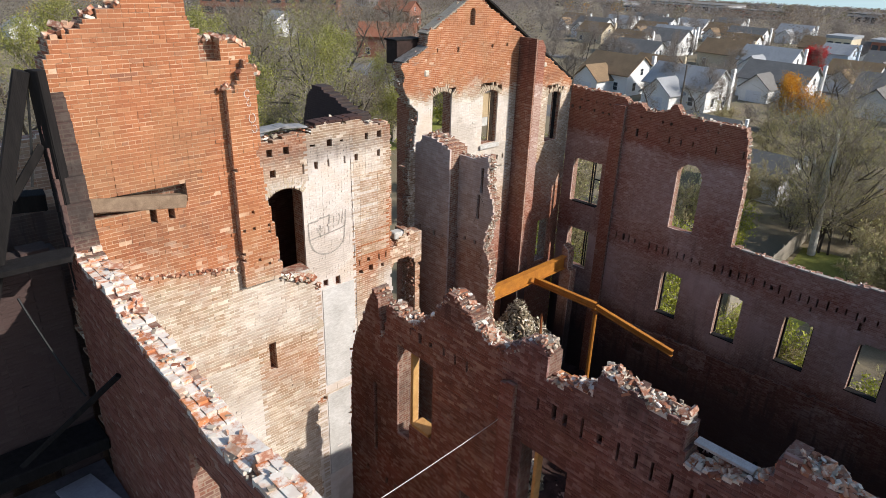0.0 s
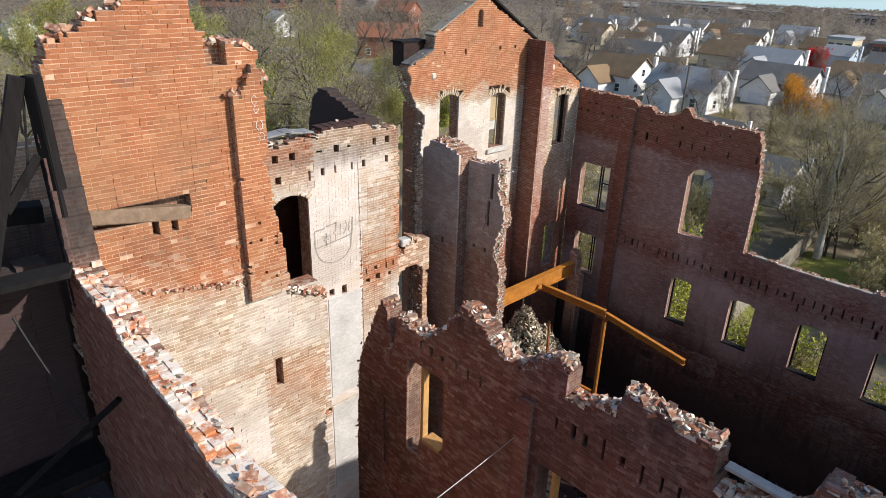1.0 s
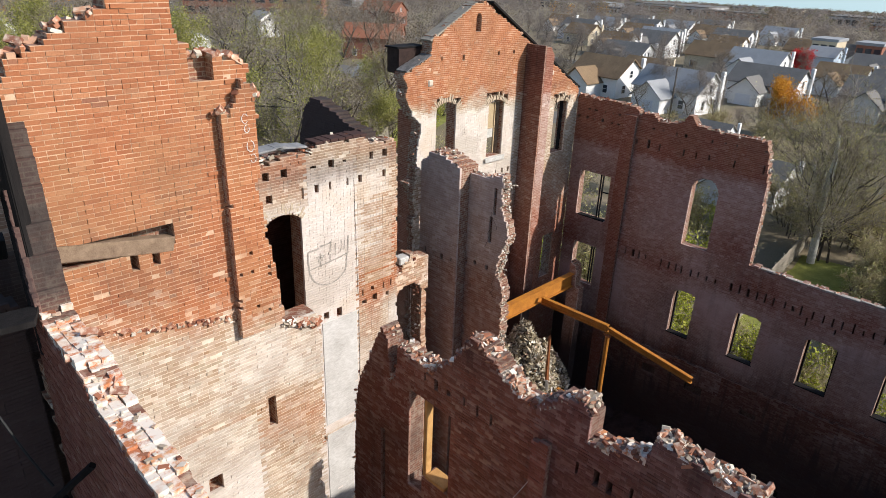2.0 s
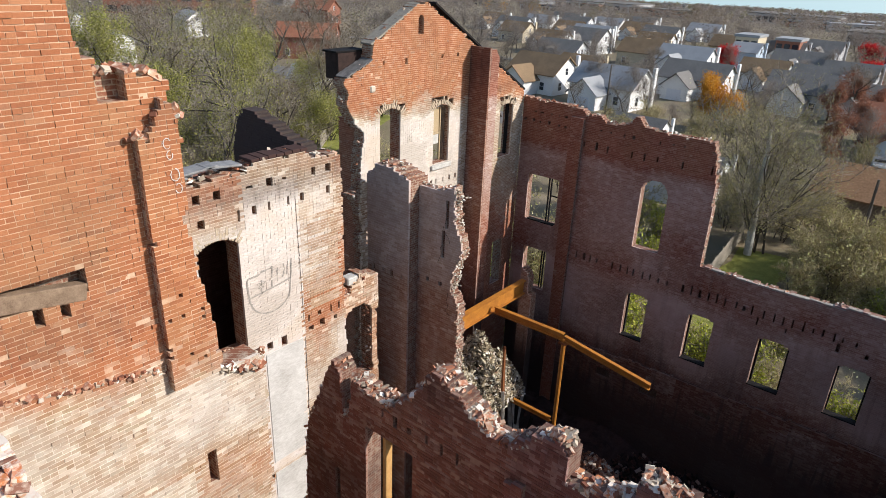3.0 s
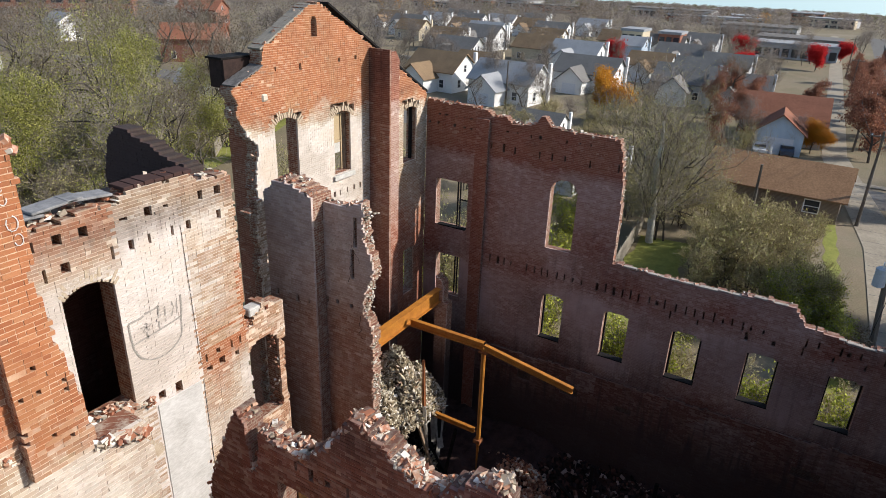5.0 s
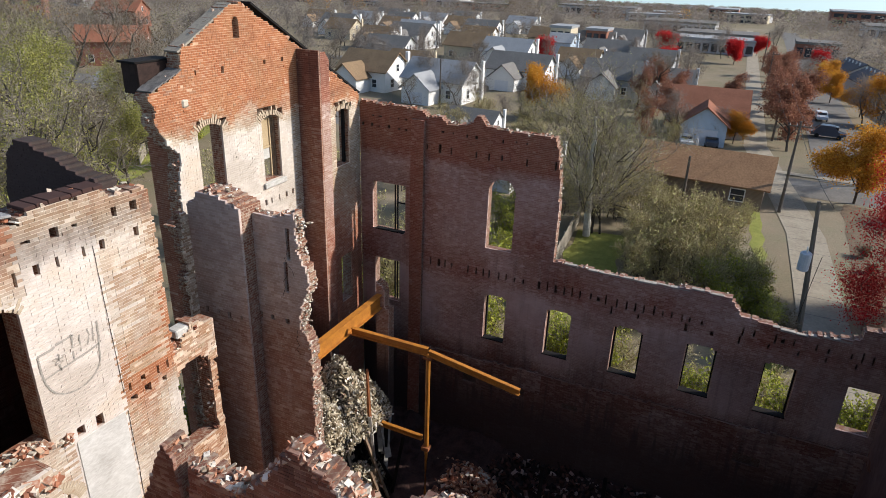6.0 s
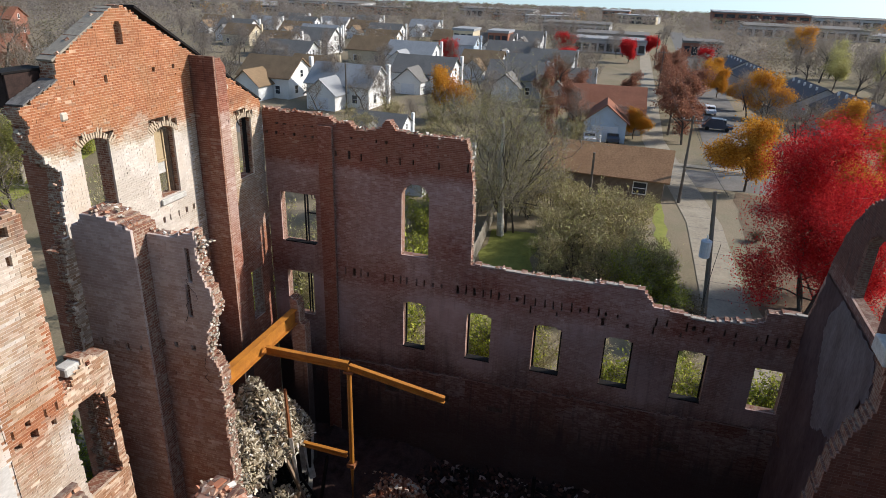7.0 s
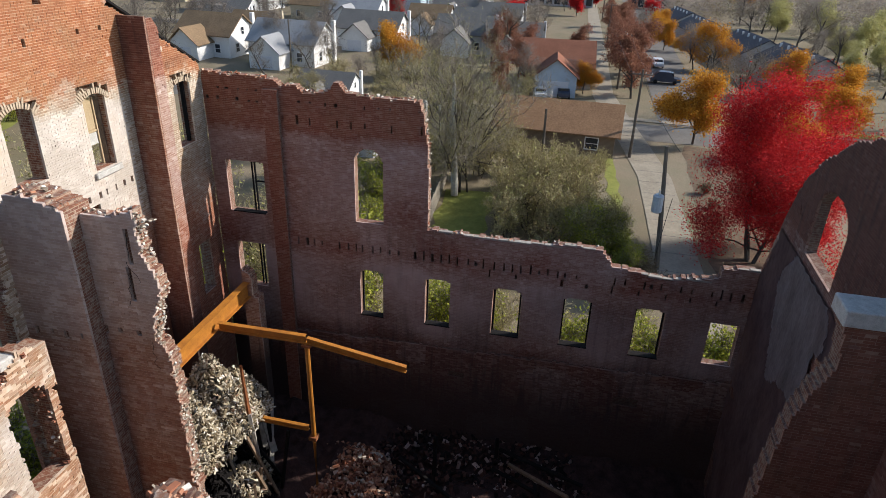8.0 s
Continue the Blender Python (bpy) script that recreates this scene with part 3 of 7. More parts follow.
# cross wall in the middle, burnt down to one storey, openings with raw timber frames
M_TOP = [(-2.0, 14.6), (0.2, 15.1), (1.2, 15.45), (2.0, 15.5), (2.1, 15.0), (2.4, 14.75), (3.36, 14.45), (3.42, 15.2), (4.6, 15.25), (5.1, 15.4), (5.2, 14.95), (6.22, 14.6), (6.28, 15.25), (6.45, 15.38), (6.85, 15.15), (7.25, 14.8), (7.6, 14.68), (8.3, 15.05), (8.9, 15.4), (9.1, 15.3), (9.5, 14.7), (10.1, 14.1), (10.6, 14.1), (11.15, 14.3), (11.24, 13.35), (11.42, 13.2), (11.52, 14.25), (11.72, 14.45), (11.95, 14.0), (12.2, 13.3), (12.5, 12.8), (12.7, 12.1), (12.82, 10.5), (12.9, 6)]
m_top = under(M_TOP, 0.10, 31)
# its maroon paints the shade of a face away from the sun
w_cross = brick_wall("wall_cross", "broken brick cross wall, sooty and toned as shaded, with two framed openings", "y", 9.01, -2.0, 13.0, Z0, 15.9, 0.46, m_top,
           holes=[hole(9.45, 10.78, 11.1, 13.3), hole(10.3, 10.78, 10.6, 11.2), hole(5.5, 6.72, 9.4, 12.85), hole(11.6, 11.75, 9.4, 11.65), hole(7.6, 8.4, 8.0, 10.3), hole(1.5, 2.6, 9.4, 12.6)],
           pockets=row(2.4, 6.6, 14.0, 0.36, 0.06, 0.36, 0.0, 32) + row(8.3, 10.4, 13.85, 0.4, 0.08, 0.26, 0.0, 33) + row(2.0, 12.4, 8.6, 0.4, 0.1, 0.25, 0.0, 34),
           wash=lambda u, z: np.where(z > 13.6, 0.32, 0.28) + 0.0 * u, soot_shade=lambda u, z: 0.22 + 0.36 * rough_noise(u, z, 0.45, 7) + 0.25 * rough_noise(u, z, 1.7, 8) - np.where(u > 7.3, 0.06, 0.0), shade_tone=lambda u, z: np.where(u > 7.3, 0.66, 0.9), seed=5, rough=0.008, pieces=(7.2, 9.4, 12.0, 14.8))

brick_wall("wall_cross_pilaster", "shallow brick pilaster on the cross wall", "y", 8.88, 6.92, 7.27, Z0, 14.3, 0.125, under([(6.9, 14.1), (7.3, 14.25)], 0.08, 36), wash=lambda u, z: 0.2 + 0.0 * u, soot_shade=lambda u, z: 0.34 + 0.0 * u, shade_tone=lambda u, z: 0.0 * u + 0.85, seed=35)

# near wall that runs out from the gable end under the camera, white plaster on its broken top
N_TOP = [(-3, 16.6), (2.0, 16.75), (5.0, 16.9), (6.2, 16.75), (7.4, 17.0), (8.8, 17.15), (9.4, 17.5), (10.3, 17.4), (10.75, 17.6), (10.85, 18.6), (10.98, 19.6), (11.1, 20.0), (11.2, 20.1)]
n_top = under(N_TOP, 0.04, 41)
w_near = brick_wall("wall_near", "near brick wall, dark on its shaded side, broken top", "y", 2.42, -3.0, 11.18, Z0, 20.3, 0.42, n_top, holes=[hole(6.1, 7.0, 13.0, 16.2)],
           wash=lambda u, z: 0.08 + 0.0 * u, soot_shade=lambda u, z: 0.28 + 0.6 * np.interp(z, [17.3, 17.9], [0, 1.0]) + 0.0 * u, shade_tone=lambda u, z: 0.75 + 0.0 * u, seed=6, rough=0.006, pieces=(7.0, 9.6, 15.2, 17.2))

# tall pier wall beyond the cross wall: a deep pilaster and a ragged lit edge
p_side = between([(0, 12.5), (8, 12.5), (9.8, 12.58), (11.7, 12.56), (13.3, 12.62), (13.7, 12.85), (14.3, 12.75), (15.0, 12.55), (15.8, 12.82), (17, 12.9)], [(0, 14.2), (30, 14.2)], 0.06, 51)
p_top = under([(12.4, 16.5), (12.9, 16.66), (13.6, 16.5), (14.3, 16.5)], 0.04, 52)
w_pier = brick_wall("wall_pier", "tall free-standing brick pier wall with a ragged edge", "y", 14.3, 12.35, 14.2, Z0, 17.0, 0.34, lambda u, z: p_side(u, z) & p_top(u, z),
           holes=[hole(13.05, 13.12, 15.5, 16.3), hole(13.15, 13.22, 14.6, 15.4)], pockets=row(12.9, 14.0, 13.75, 0.36, 0.07, 0.2, 0.0, 53),
           wash=lambda u, z: np.interp(z, [9, 13.4, 13.9, 16.6], [0.40, 0.46, 0.70, 0.80]) + 0.0 * u, soot_shade=lambda u, z: 0.08 + 0.0 * u, shade_tone=lambda u, z: np.interp(z, [12, 14.5], [0.5, 0.4]) + 0.0 * u, seed=7)
pp_top = under([(14.0, 16.75), (14.4, 16.8), (15.0, 17.0), (15.3, 16.95), (15.5, 16.7), (16.0, 16.45)], 0.07, 54)
w_pier_pilaster = brick_wall("wall_pier_pilaster", "deep brick pilaster on the pier wall", "y", 13.88, 14.1, 15.75, Z0, 17.3, 0.76, pp_top,
           pockets=row(14.3, 15.7, 13.75, 0.36, 0.07, 0.2, 0.0, 55), wash=lambda u, z: np.interp(z, [9, 13.4, 13.9, 16.6], [0.42, 0.48, 0.72, 0.82]) + 0.0 * u, soot_shade=lambda u, z: 0.08 + 0.0 * u, shade_tone=lambda u, z: np.interp(z, [12, 14.5], [0.5, 0.4]) + 0.0 * u, seed=8)

brick_wall("wall_pier_return", "narrow lime-washed return on the pier's far side", "x", 15.7, 13.45, 13.88, Z0, 16.3, 0.3, between([(0, 13.55), (11, 13.52), (12.5, 13.62), (14.0, 13.6), (15.0, 13.66), (15.6, 13.58), (16.4, 13.72)], [(0, 13.88), (30, 13.88)], 0.05, 56), wash=lambda u, z: 0.62 + 0.0 * u, soot_shade=lambda u, z: 0.08 + 0.0 * u, shade_tone=lambda u, z: 0.1 + 0.0 * u, seed=57, rough=0.01)

# gabled tower wall at the far corner
G_TOP = [(15.3, 18.58), (15.55, 18.68), (16.62, 19.1), (16.72, 19.66), (18.75, 20.74), (19.3, 20.8), (22.0, 19.3), (25.8, 17.15)]
g_top = under(G_TOP, 0.03, 61)
g_side = between([(0, 16.4), (10.5, 16.4), (13.3, 16.25), (14.5, 15.95), (14.75, 15.72), (14.9, 16.05), (15.95, 16.08), (16.8, 16.25), (17.1, 15.98), (17.5, 15.68), (17.86, 15.5), (18.15, 15.58), (18.7, 15.42), (21, 15.4)], [(0, 25.73), (30, 25.73)], 0.05, 62)
wash_g = lambda u, z: np.interp(z + 0.9 * (rough_noise(u, z, 1.1, 21) - 0.5) + 0.35 * (rough_noise(u, z, 4.0, 22) - 0.5), [8, 11.0, 12.6, 14.0, 17.0, 17.5, 18.0, 21], [0.28, 0.40, 0.66, 0.86, 0.92, 0.36, 0.18, 0.14]) - np.where(u > 21.4, 0.22, 0)
# maroon tone below z 14 paints the shaded lower part
w_tower_gable = brick_wall("wall_tower_gable", "gabled brick tower wall, orange above, lime-washed round its windows", "x", 18.3, 15.2, 25.73, Z0, 20.9, 0.5, lambda u, z: g_top(u, z) & g_side(u, z),
           holes=[hole(16.98, 18.0, 15.45, 17.5, 0.26), hole(19.75, 20.68, 15.05, 17.3, 0.2), hole(24.0, 24.95, 14.5, 16.8, 0.14), hole(18.8, 19.6, 13.3, 14.1), hole(24.1, 24.9, 8.4, 10.6), hole(18.84, 19.06, 19.85, 20.45, 0.1)],
           pockets=[hole(17.0, 17.75, 17.3, 17.66), hole(17.5, 18.2, 17.36, 17.6), hole(19.6, 20.5, 17.2, 17.56), hole(20.3, 20.85, 17.15, 17.45), hole(23.9, 24.7, 16.75, 17.08), hole(24.5, 25.1, 16.7, 16.95)] + row(16.4, 21.5, 14.35, 0.4, 0.08, 0.24, 0.0, 63) + row(17.2, 21.0, 19.0, 0.95, 0.09, 0.16, 0.0, 64) + row(16.3, 21.5, 10.2, 0.42, 0.1, 0.25, 0.0, 65),
           wash=wash_g, soot_shade=lambda u, z: 0.08 + np.interp(z, [9, 13.5], [0.3, 0.0]) + 0.35 * np.exp(-((z - 17.5) / 0.35) ** 2) * ((np.abs(u - 17.6) < 0.8) | (np.abs(u - 20.2) < 0.8) | (np.abs(u - 24.5) < 0.8)), shade_tone=lambda u, z: np.interp(z, [11, 14], [0.55, 0.05]) + 0.0 * u, seed=9, pieces=(17.4, 20.6, 18.2, 20.4))
ch_top = under([(21.6, 19.2), (22.1, 19.3), (22.4, 18.9), (22.8, 18.6)], 0.12, 66)
brick_wall("wall_chimney_breast", "tall brick chimney breast against the tower wall", "x", 17.38, 21.86, 22.4, Z0, 19.6, 0.92, ch_top,
           wash=lambda u, z: np.interp(z, [12, 14, 17.4, 17.6], [0.3, 0.62, 0.6, 0.05]) + 0.0 * u, soot_shade=lambda u, z: np.interp(z, [8, 12, 17.6, 18.2], [0.9, 0.15, 0.1, 0.45]) + 0.0 * u, shade_tone=lambda u, z: 0.6 + 0.0 * u, seed=10)
# soot at the top, and the shade of the sunless side painted in
brick_wall("wall_chimney_cheek", "side of the chimney breast, sooty brick painted dark for its shade", "y", 21.78, 17.38, 18.3, Z0, 19.35, 0.08, lambda u, z: z < 19.25 + 0 * u,
           soot_shade=lambda u, z: np.interp(z, [8, 11, 17.6, 18.6], [0.95, 0.35, 0.34, 0.62]) + 0.0 * u, wash=lambda u, z: np.interp(z, [12, 15, 17.4], [0.4, 0.35, 0.05]) + 0 * u, shade_tone=lambda u, z: 0.55 + 0.0 * u, seed=16)
t_top = under([(18.3, 17.4), (18.9, 17.3), (19.4, 17.2), (21.5, 16.5)], 0.12, 67)
brick_wall("wall_tower_side", "dark side wall of the tower with a torn edge", "y", 16.3, 18.82, 19.6, Z0, 19.2, 0.5, t_top, wash=lambda u, z: 0.05 + 0.0 * u, soot_shade=lambda u, z: 0.24 + 0.0 * u, shade_tone=lambda u, z: 0.5 + 0.0 * u, seed=11)

# long far wall: a high end with an arched window, a low stretch with six windows
R_TOP = [(-2.4, 11.66), (-0.92, 11.63), (-0.85, 11.25), (-0.3, 11.1), (0.9, 10.9), (2.0, 11.05), (2.75, 11.15), (3.1, 11.55), (3.2, 11.72), (4.9, 11.78), (5.0, 11.66), (7.0, 11.62), (9.6, 11.7), (9.66, 14.7), (9.74, 15.2), (9.85, 16.1), (10.0, 16.42), (10.4, 16.5), (11.0, 16.45), (12.2, 16.5), (12.75, 16.62), (13.0, 16.95), (13.25, 16.7), (13.5, 16.5), (14.3, 16.45), (14.6, 16.72), (15.2, 16.6), (15.45, 16.85), (18.4, 16.92)]
r_top = under(R_TOP, 0.035, 71)
wins = [(11.42, 12.37), (8.66, 9.69), (5.92, 7.0), (3.27, 4.34), (0.65, 1.71), (-1.92, -0.93)]
r_holes = [hole(a, b, 7.55, 9.62, 0.12) for a, b in wins[:5]] + [hole(*wins[5], 7.62, 9.4)] + [hole(11.36, 12.47, 11.68, 14.6, 0.55), hole(16.15, 17.7, 11.5, 13.65), hole(16.4, 17.6, 8.2, 10.15)]
# the darkening climbs steeply towards the bottom of the wall
w_long_far = brick_wall("wall_long_far", "long brick wall, sooty and toned as shaded, with window openings and pocket rows", "y", 25.73, -2.4, 18.3, Z0, 17.2, 0.36, r_top, holes=r_holes,
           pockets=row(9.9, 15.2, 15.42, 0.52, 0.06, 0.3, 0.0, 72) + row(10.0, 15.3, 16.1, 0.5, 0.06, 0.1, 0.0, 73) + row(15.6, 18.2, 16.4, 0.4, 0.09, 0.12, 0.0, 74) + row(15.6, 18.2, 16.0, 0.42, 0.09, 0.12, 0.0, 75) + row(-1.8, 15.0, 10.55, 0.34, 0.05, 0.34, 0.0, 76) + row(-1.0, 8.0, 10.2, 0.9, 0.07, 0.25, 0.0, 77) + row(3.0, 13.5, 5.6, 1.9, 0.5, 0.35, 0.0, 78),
           wash=lambda u, z: np.interp(z, [4, 6.5, 7.2, 9.8, 10.3, 11.5, 14.7, 15.2], [0.20, 0.34, 0.70, 0.74, 0.46, 0.58, 0.50, 0.04]) + 0.45 * (rough_noise(u, z, 0.8, 41) - 0.5), soot_shade=lambda u, z: np.interp(z, [2, 4.5, 6.5, 7.3, 9.5, 10, 15, 15.4], [1.0, 0.90, 0.72, 0.50, 0.34, 0.24, 0.10, 0.18]) + np.interp(u, [-2, 4], [0.12, 0]) + 0.35 * (rough_noise(u, z, 0.6, 42) - 0.45), shade_tone=lambda u, z: np.interp(z, [14.9, 15.3], [0.74, 0.62]) + 0.0 * u, seed=12, pieces=(10.2, 15.0, 15.0, 16.4))
brick_wall("wall_long_pilaster", "brick pilaster on the long wall", "y", 25.55, 15.25, 15.85, Z0, 16.6, 0.18, lambda u, z: z < 16.5 + 0 * u, wash=lambda u, z: 0.12 + 0.0 * u, soot_shade=lambda u, z: 0.2 + 0.0 * u, shade_tone=lambda u, z: 0.65 + 0.0 * u, seed=13)
pl_top = under([(-2.4, 7.0), (0, 6.9), (4, 6.75), (8, 6.6), (12, 6.5), (18.3, 6.2)], 0.04, 79)
# blackened downwards beyond its soot, painting the dimness near the floor
brick_wall("wall_long_plinth", "sooty stone footing of the long wall, shaded darker towards the floor", "y", 25.58, -2.4, 15.25, Z0, 7.2, 0.15, pl_top, brickwork=True, pockets=row(1.0, 13.0, 5.4, 2.3, 0.7, 0.4, 0.0, 80), wash=lambda u, z: 0.15 + 0.35 * (rough_noise(u, z, 0.7, 3) > 0.62), soot_shade=lambda u, z: np.interp(z, [2, 4.5, 6.8], [1.05, 0.92, 0.62]) + 0.0 * u, shade_tone=lambda u, z: 0.75 + 0.0 * u, seed=14, rough=0.02)

# end wall across the right, an arched window high up, plaster hanging on it
q_top = under([(12.0, 19.0), (17.0, 18.7), (19.7, 18.15), (21.3, 17.5), (22.8, 16.65), (23.9, 15.8), (24.6, 14.6), (25.2, 13.2), (25.73, 11.9)], 0.06, 81)
w_end = brick_wall("wall_end", "high brick end wall with an arched opening and grey plaster", "x", -2.1, 10.0, 25.73, Z0, 19.2, 0.33, q_top, holes=[hole(20.15, 22.55, 13.95, 16.1, 0.75), hole(19.15, 19.6, 11.4, 12.4)], side=-1,
           wash=lambda u, z: np.where(z < 14.2, 0.42, 0.10) + 0.0 * u, soot_shade=lambda u, z: 0.38 + np.interp(z, [3, 9, 13.4, 14.6], [0.4, 0.05, 0.05, 0.36]) + 0.0 * u, shade_tone=lambda u, z: 0.7 + 0.0 * u, seed=15)


# torn tops: lime lumps, broken and loose bricks
crumble(w_gable_end, "x", 11.18, 0.46, L_TOP, 26, 101, 25, 0.25, 2.7, 5.9)
crumble(w_pilaster, "x", 11.02, 0.3, [(5.3, 19.9), (5.5, 19.8), (5.6, 20.0), (5.75, 20.25), (6.0, 20.1)], 40, 102, 8, 0.35)
crumble(w_shield, "x", 14.5, 0.5, S_TOP, 22, 103, 12, 0.5, 6.2, 11.8)
crumble(w_arch_stub, "x", 14.6, 0.45, [(11.9, 13.72), (12.2, 13.85), (12.5, 14.2), (12.72, 14.0)], 90, 104, 12, 0.5)
crumble(w_cross, "y", 9.01, 0.46, M_TOP, 60, 105, 70, 0.6, -1.5, 12.7, flat=0.16)
bedded_top(w_cross, "y", 9.01, 0.46, M_TOP, -1.5, 9.4, 128)
bedded_top(w_near, "y", 2.42, 0.42, N_TOP, 0.5, 10.7, 106, 0.07)
crumble(w_near, "y", 2.42, 0.42, [(u, z + 0.06) for u, z in N_TOP], 26, 106, 14, 0.75, 1.0, 10.7, flat=0.06, big=0.62)
crumble(w_pier, "y", 14.3, 0.34, [(12.5, 16.4), (12.9, 16.66), (13.6, 16.5), (14.1, 16.5)], 26, 107, 2, 0.9, big=0.7)
crumble(w_pier_pilaster, "y", 13.88, 0.7, [(14.15, 16.72), (14.4, 16.8), (15.0, 17.0), (15.3, 16.95), (15.5, 16.7), (15.75, 16.5)], 30, 108, 4, 0.8, big=0.7)
crumble(w_long_far, "y", 25.73, 0.36, R_TOP, 16, 109, 10, 0.6, 9.7, 18.2)
crumble(w_long_far, "y", 25.73, 0.36, R_TOP, 5, 129, 2, 0.9, -2.3, 9.6, big=0.6)
# pale mortar cap left along the low stretch of the long wall
rc = np.random.default_rng(130)
cap_mat = simple("grey_mortar_cap", (0.22, 0.195, 0.165), (0.44, 0.40, 0.35), 5.0, 0.92)
pu, pz = zip(*R_TOP)
y = -2.35
while y < 9.5:
    l = rc.uniform(0.35, 0.9)
    z = min(float(np.interp(y, pu, pz)), float(np.interp(y + l, pu, pz)))
    if rc.random() < 0.86 and abs(float(np.interp(y + l, pu, pz)) - float(np.interp(y, pu, pz))) < 0.25:
        bm = bm_box((25.715 + rc.uniform(-0.02, 0.03), y + 0.01, z - 0.03), (25.84 + rc.uniform(0, 0.1), y + l - 0.01, z + rc.uniform(0.02, 0.055)), 0.012)
        bmesh.ops.rotate(bm, cent=(25.9, y + l / 2, z), matrix=Matrix.Rotation(rc.normal(0, 0.02), 3, "X"), verts=bm.verts)
        part("cap_piece", bm, cap_mat, w_long_far)
    y += l
crumble(w_tower_gable, "x", 18.3, 0.5, G_TOP, 14, 110, 15, 0.4, 15.6, 25.6)
crumble(w_shield, "x", 14.35, 0.5, [(7.0, 13.5), (7.9, 13.6), (8.8, 13.55), (9.2, 13.4)], 110, 111, 16, 0.7)

# mortar slabs and a pale plank left on the cross wall's top
slab_mat = simple("crumbling_white_mortar", (0.30, 0.25, 0.19), (0.58, 0.52, 0.43), 6.0, 0.95, bump=0.8)
rs = random.Random(61)
for y0, y1, z in ((3.46, 4.05, 15.22), (4.08, 4.72, 15.25), (4.75, 5.12, 15.34), (1.35, 1.95, 15.5)):
    bm = bm_box((9.10, y0, z - 0.05), (9.36 + rs.uniform(0, 0.08), y1, z + 0.03), 0.012)
    bmesh.ops.subdivide_edges(bm, edges=bm.edges[:], cuts=2)
    for v in bm.verts:
        v.co += Vector((rs.uniform(-1, 1), rs.uniform(-1, 1), rs.uniform(-1, 1))) * 0.025
    part("mortar_slab", bm, slab_mat, w_cross)
    crumble(w_cross, "y", 9.03, 0.42, [(y0, z + 0.03), (y1, z + 0.03)], 130, int(100 * y0), 5, 0.72, flat=0.35, big=0.75)
crumble(w_cross, "y", 9.03, 0.42, [(6.28, 15.25), (6.45, 15.38), (6.85, 15.15), (7.25, 14.8), (7.6, 14.68)], 120, 62, 10, 0.6, flat=0.4, big=0.9)
crumble(w_cross, "y", 9.03, 0.42, [(7.7, 14.72), (8.3, 15.02), (8.9, 15.38), (9.15, 15.3)], 110, 63, 8, 0.6, flat=0.4, big=0.8)
part("plank", bm_box((9.22, 2.36, 14.80), (9.42, 3.34, 14.86), 0.006), simple("pale_grey_plank", (0.33, 0.31, 0.285), (0.50, 0.48, 0.45), 5.0, 0.8), thing("plank", "pale grey plank lying on the cross wall", "plank"))

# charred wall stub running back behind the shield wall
brick_wall("wall_rear_stub", "soot-black brick wall stub behind the lime-washed wall", "y", 11.15, 15.0, 18.0, Z0, 18.7, 0.4, under([(15.0, 17.9), (15.6, 18.05), (16.9, 18.45), (17.3, 18.5), (17.7, 18.2), (18.0, 17.2)], 0.06, 95), wash=lambda u, z: 0.0 * u, soot_shade=lambda u, z: 1.0 + 0.0 * u, shade_tone=lambda u, z: 0.8 + 0.0 * u, seed=23)

# near end pier at the right with its limestone cap, and the closed dark room behind the doorway
tt = between([(0, -2.1), (30, -2.1)], [(0, 0.2), (11.7, -0.13), (13.3, -0.3), (14.0, -0.47), (14.7, -0.78), (15.2, -0.75), (16, -0.63)], 0.015, 97)
brick_wall("wall_end_pier", "smooth dark red brick pier in front of the end wall", "y", 15.5, -2.1, 0.3, Z0, 15.68, 0.5, tt, wash=lambda u, z: 0.0 * u, soot_shade=lambda u, z: 0.42 + 0.0 * u, shade_tone=lambda u, z: 0.62 + 0.0 * u, seed=24)
GREYPLASTER = simple("sooty_grey_plaster", (0.17, 0.13, 0.126), (0.40, 0.325, 0.315), 1.6, 0.95, stretch=(1, 1, 0.4))
DARKPLASTER = simple("sooty_purple_plaster", (0.10, 0.062, 0.06), (0.25, 0.165, 0.16), 1.0, 0.95, stretch=(1, 1, 0.5))


def plaster_skin(name, label, u0, u1, z0, z1, keep, y, thick, mat, curl=0.0, wall=None):
    """A sheet of plaster with a ragged outline on the end wall (or the long wall, along y); curl lifts its loose edge."""
    st = 0.09
    us, zs = np.arange(u0, u1, st), np.arange(z0, z1, st)
    uu, zz = np.meshgrid(us, zs, indexing="ij")
    ok = keep(uu + st / 2, zz + st / 2)
    bm, made = bmesh.new(), {}

    def vert(i, j):
        if (i, j) not in made:
            a, b = u0 + i * st, z0 + j * st
            d = curl * float(rough_noise(a, b, 0.8, 5)) + 0.03 * float(rough_noise(a, b, 3.0, 6))
            made[i, j] = bm.verts.new((a + 0.03 * math.sin(13 * b + i), y + d, b + 0.03 * math.sin(11 * a + j)))
        return made[i, j]

    for i in range(len(us)):
        for j in range(len(zs)):
            if ok[i, j]:
                bm.faces.new((vert(i + 1, j), vert(i, j), vert(i, j + 1), vert(i + 1, j + 1)))
    got = bmesh.ops.solidify(bm, geom=bm.faces[:], thickness=thick)
    bmesh.ops.recalc_face_normals(bm, faces=bm.faces)
    for f in bm.faces:
        f.smooth = True
    if wall:
        for v in bm.verts:
            v.co = Vector((25.73 - (v.co.y - y) - 0.012 + y, v.co.x, v.co.z))
        bmesh.ops.recalc_face_normals(bm, faces=bm.faces)
    return part(name, bm, mat, wall or w_end, label)


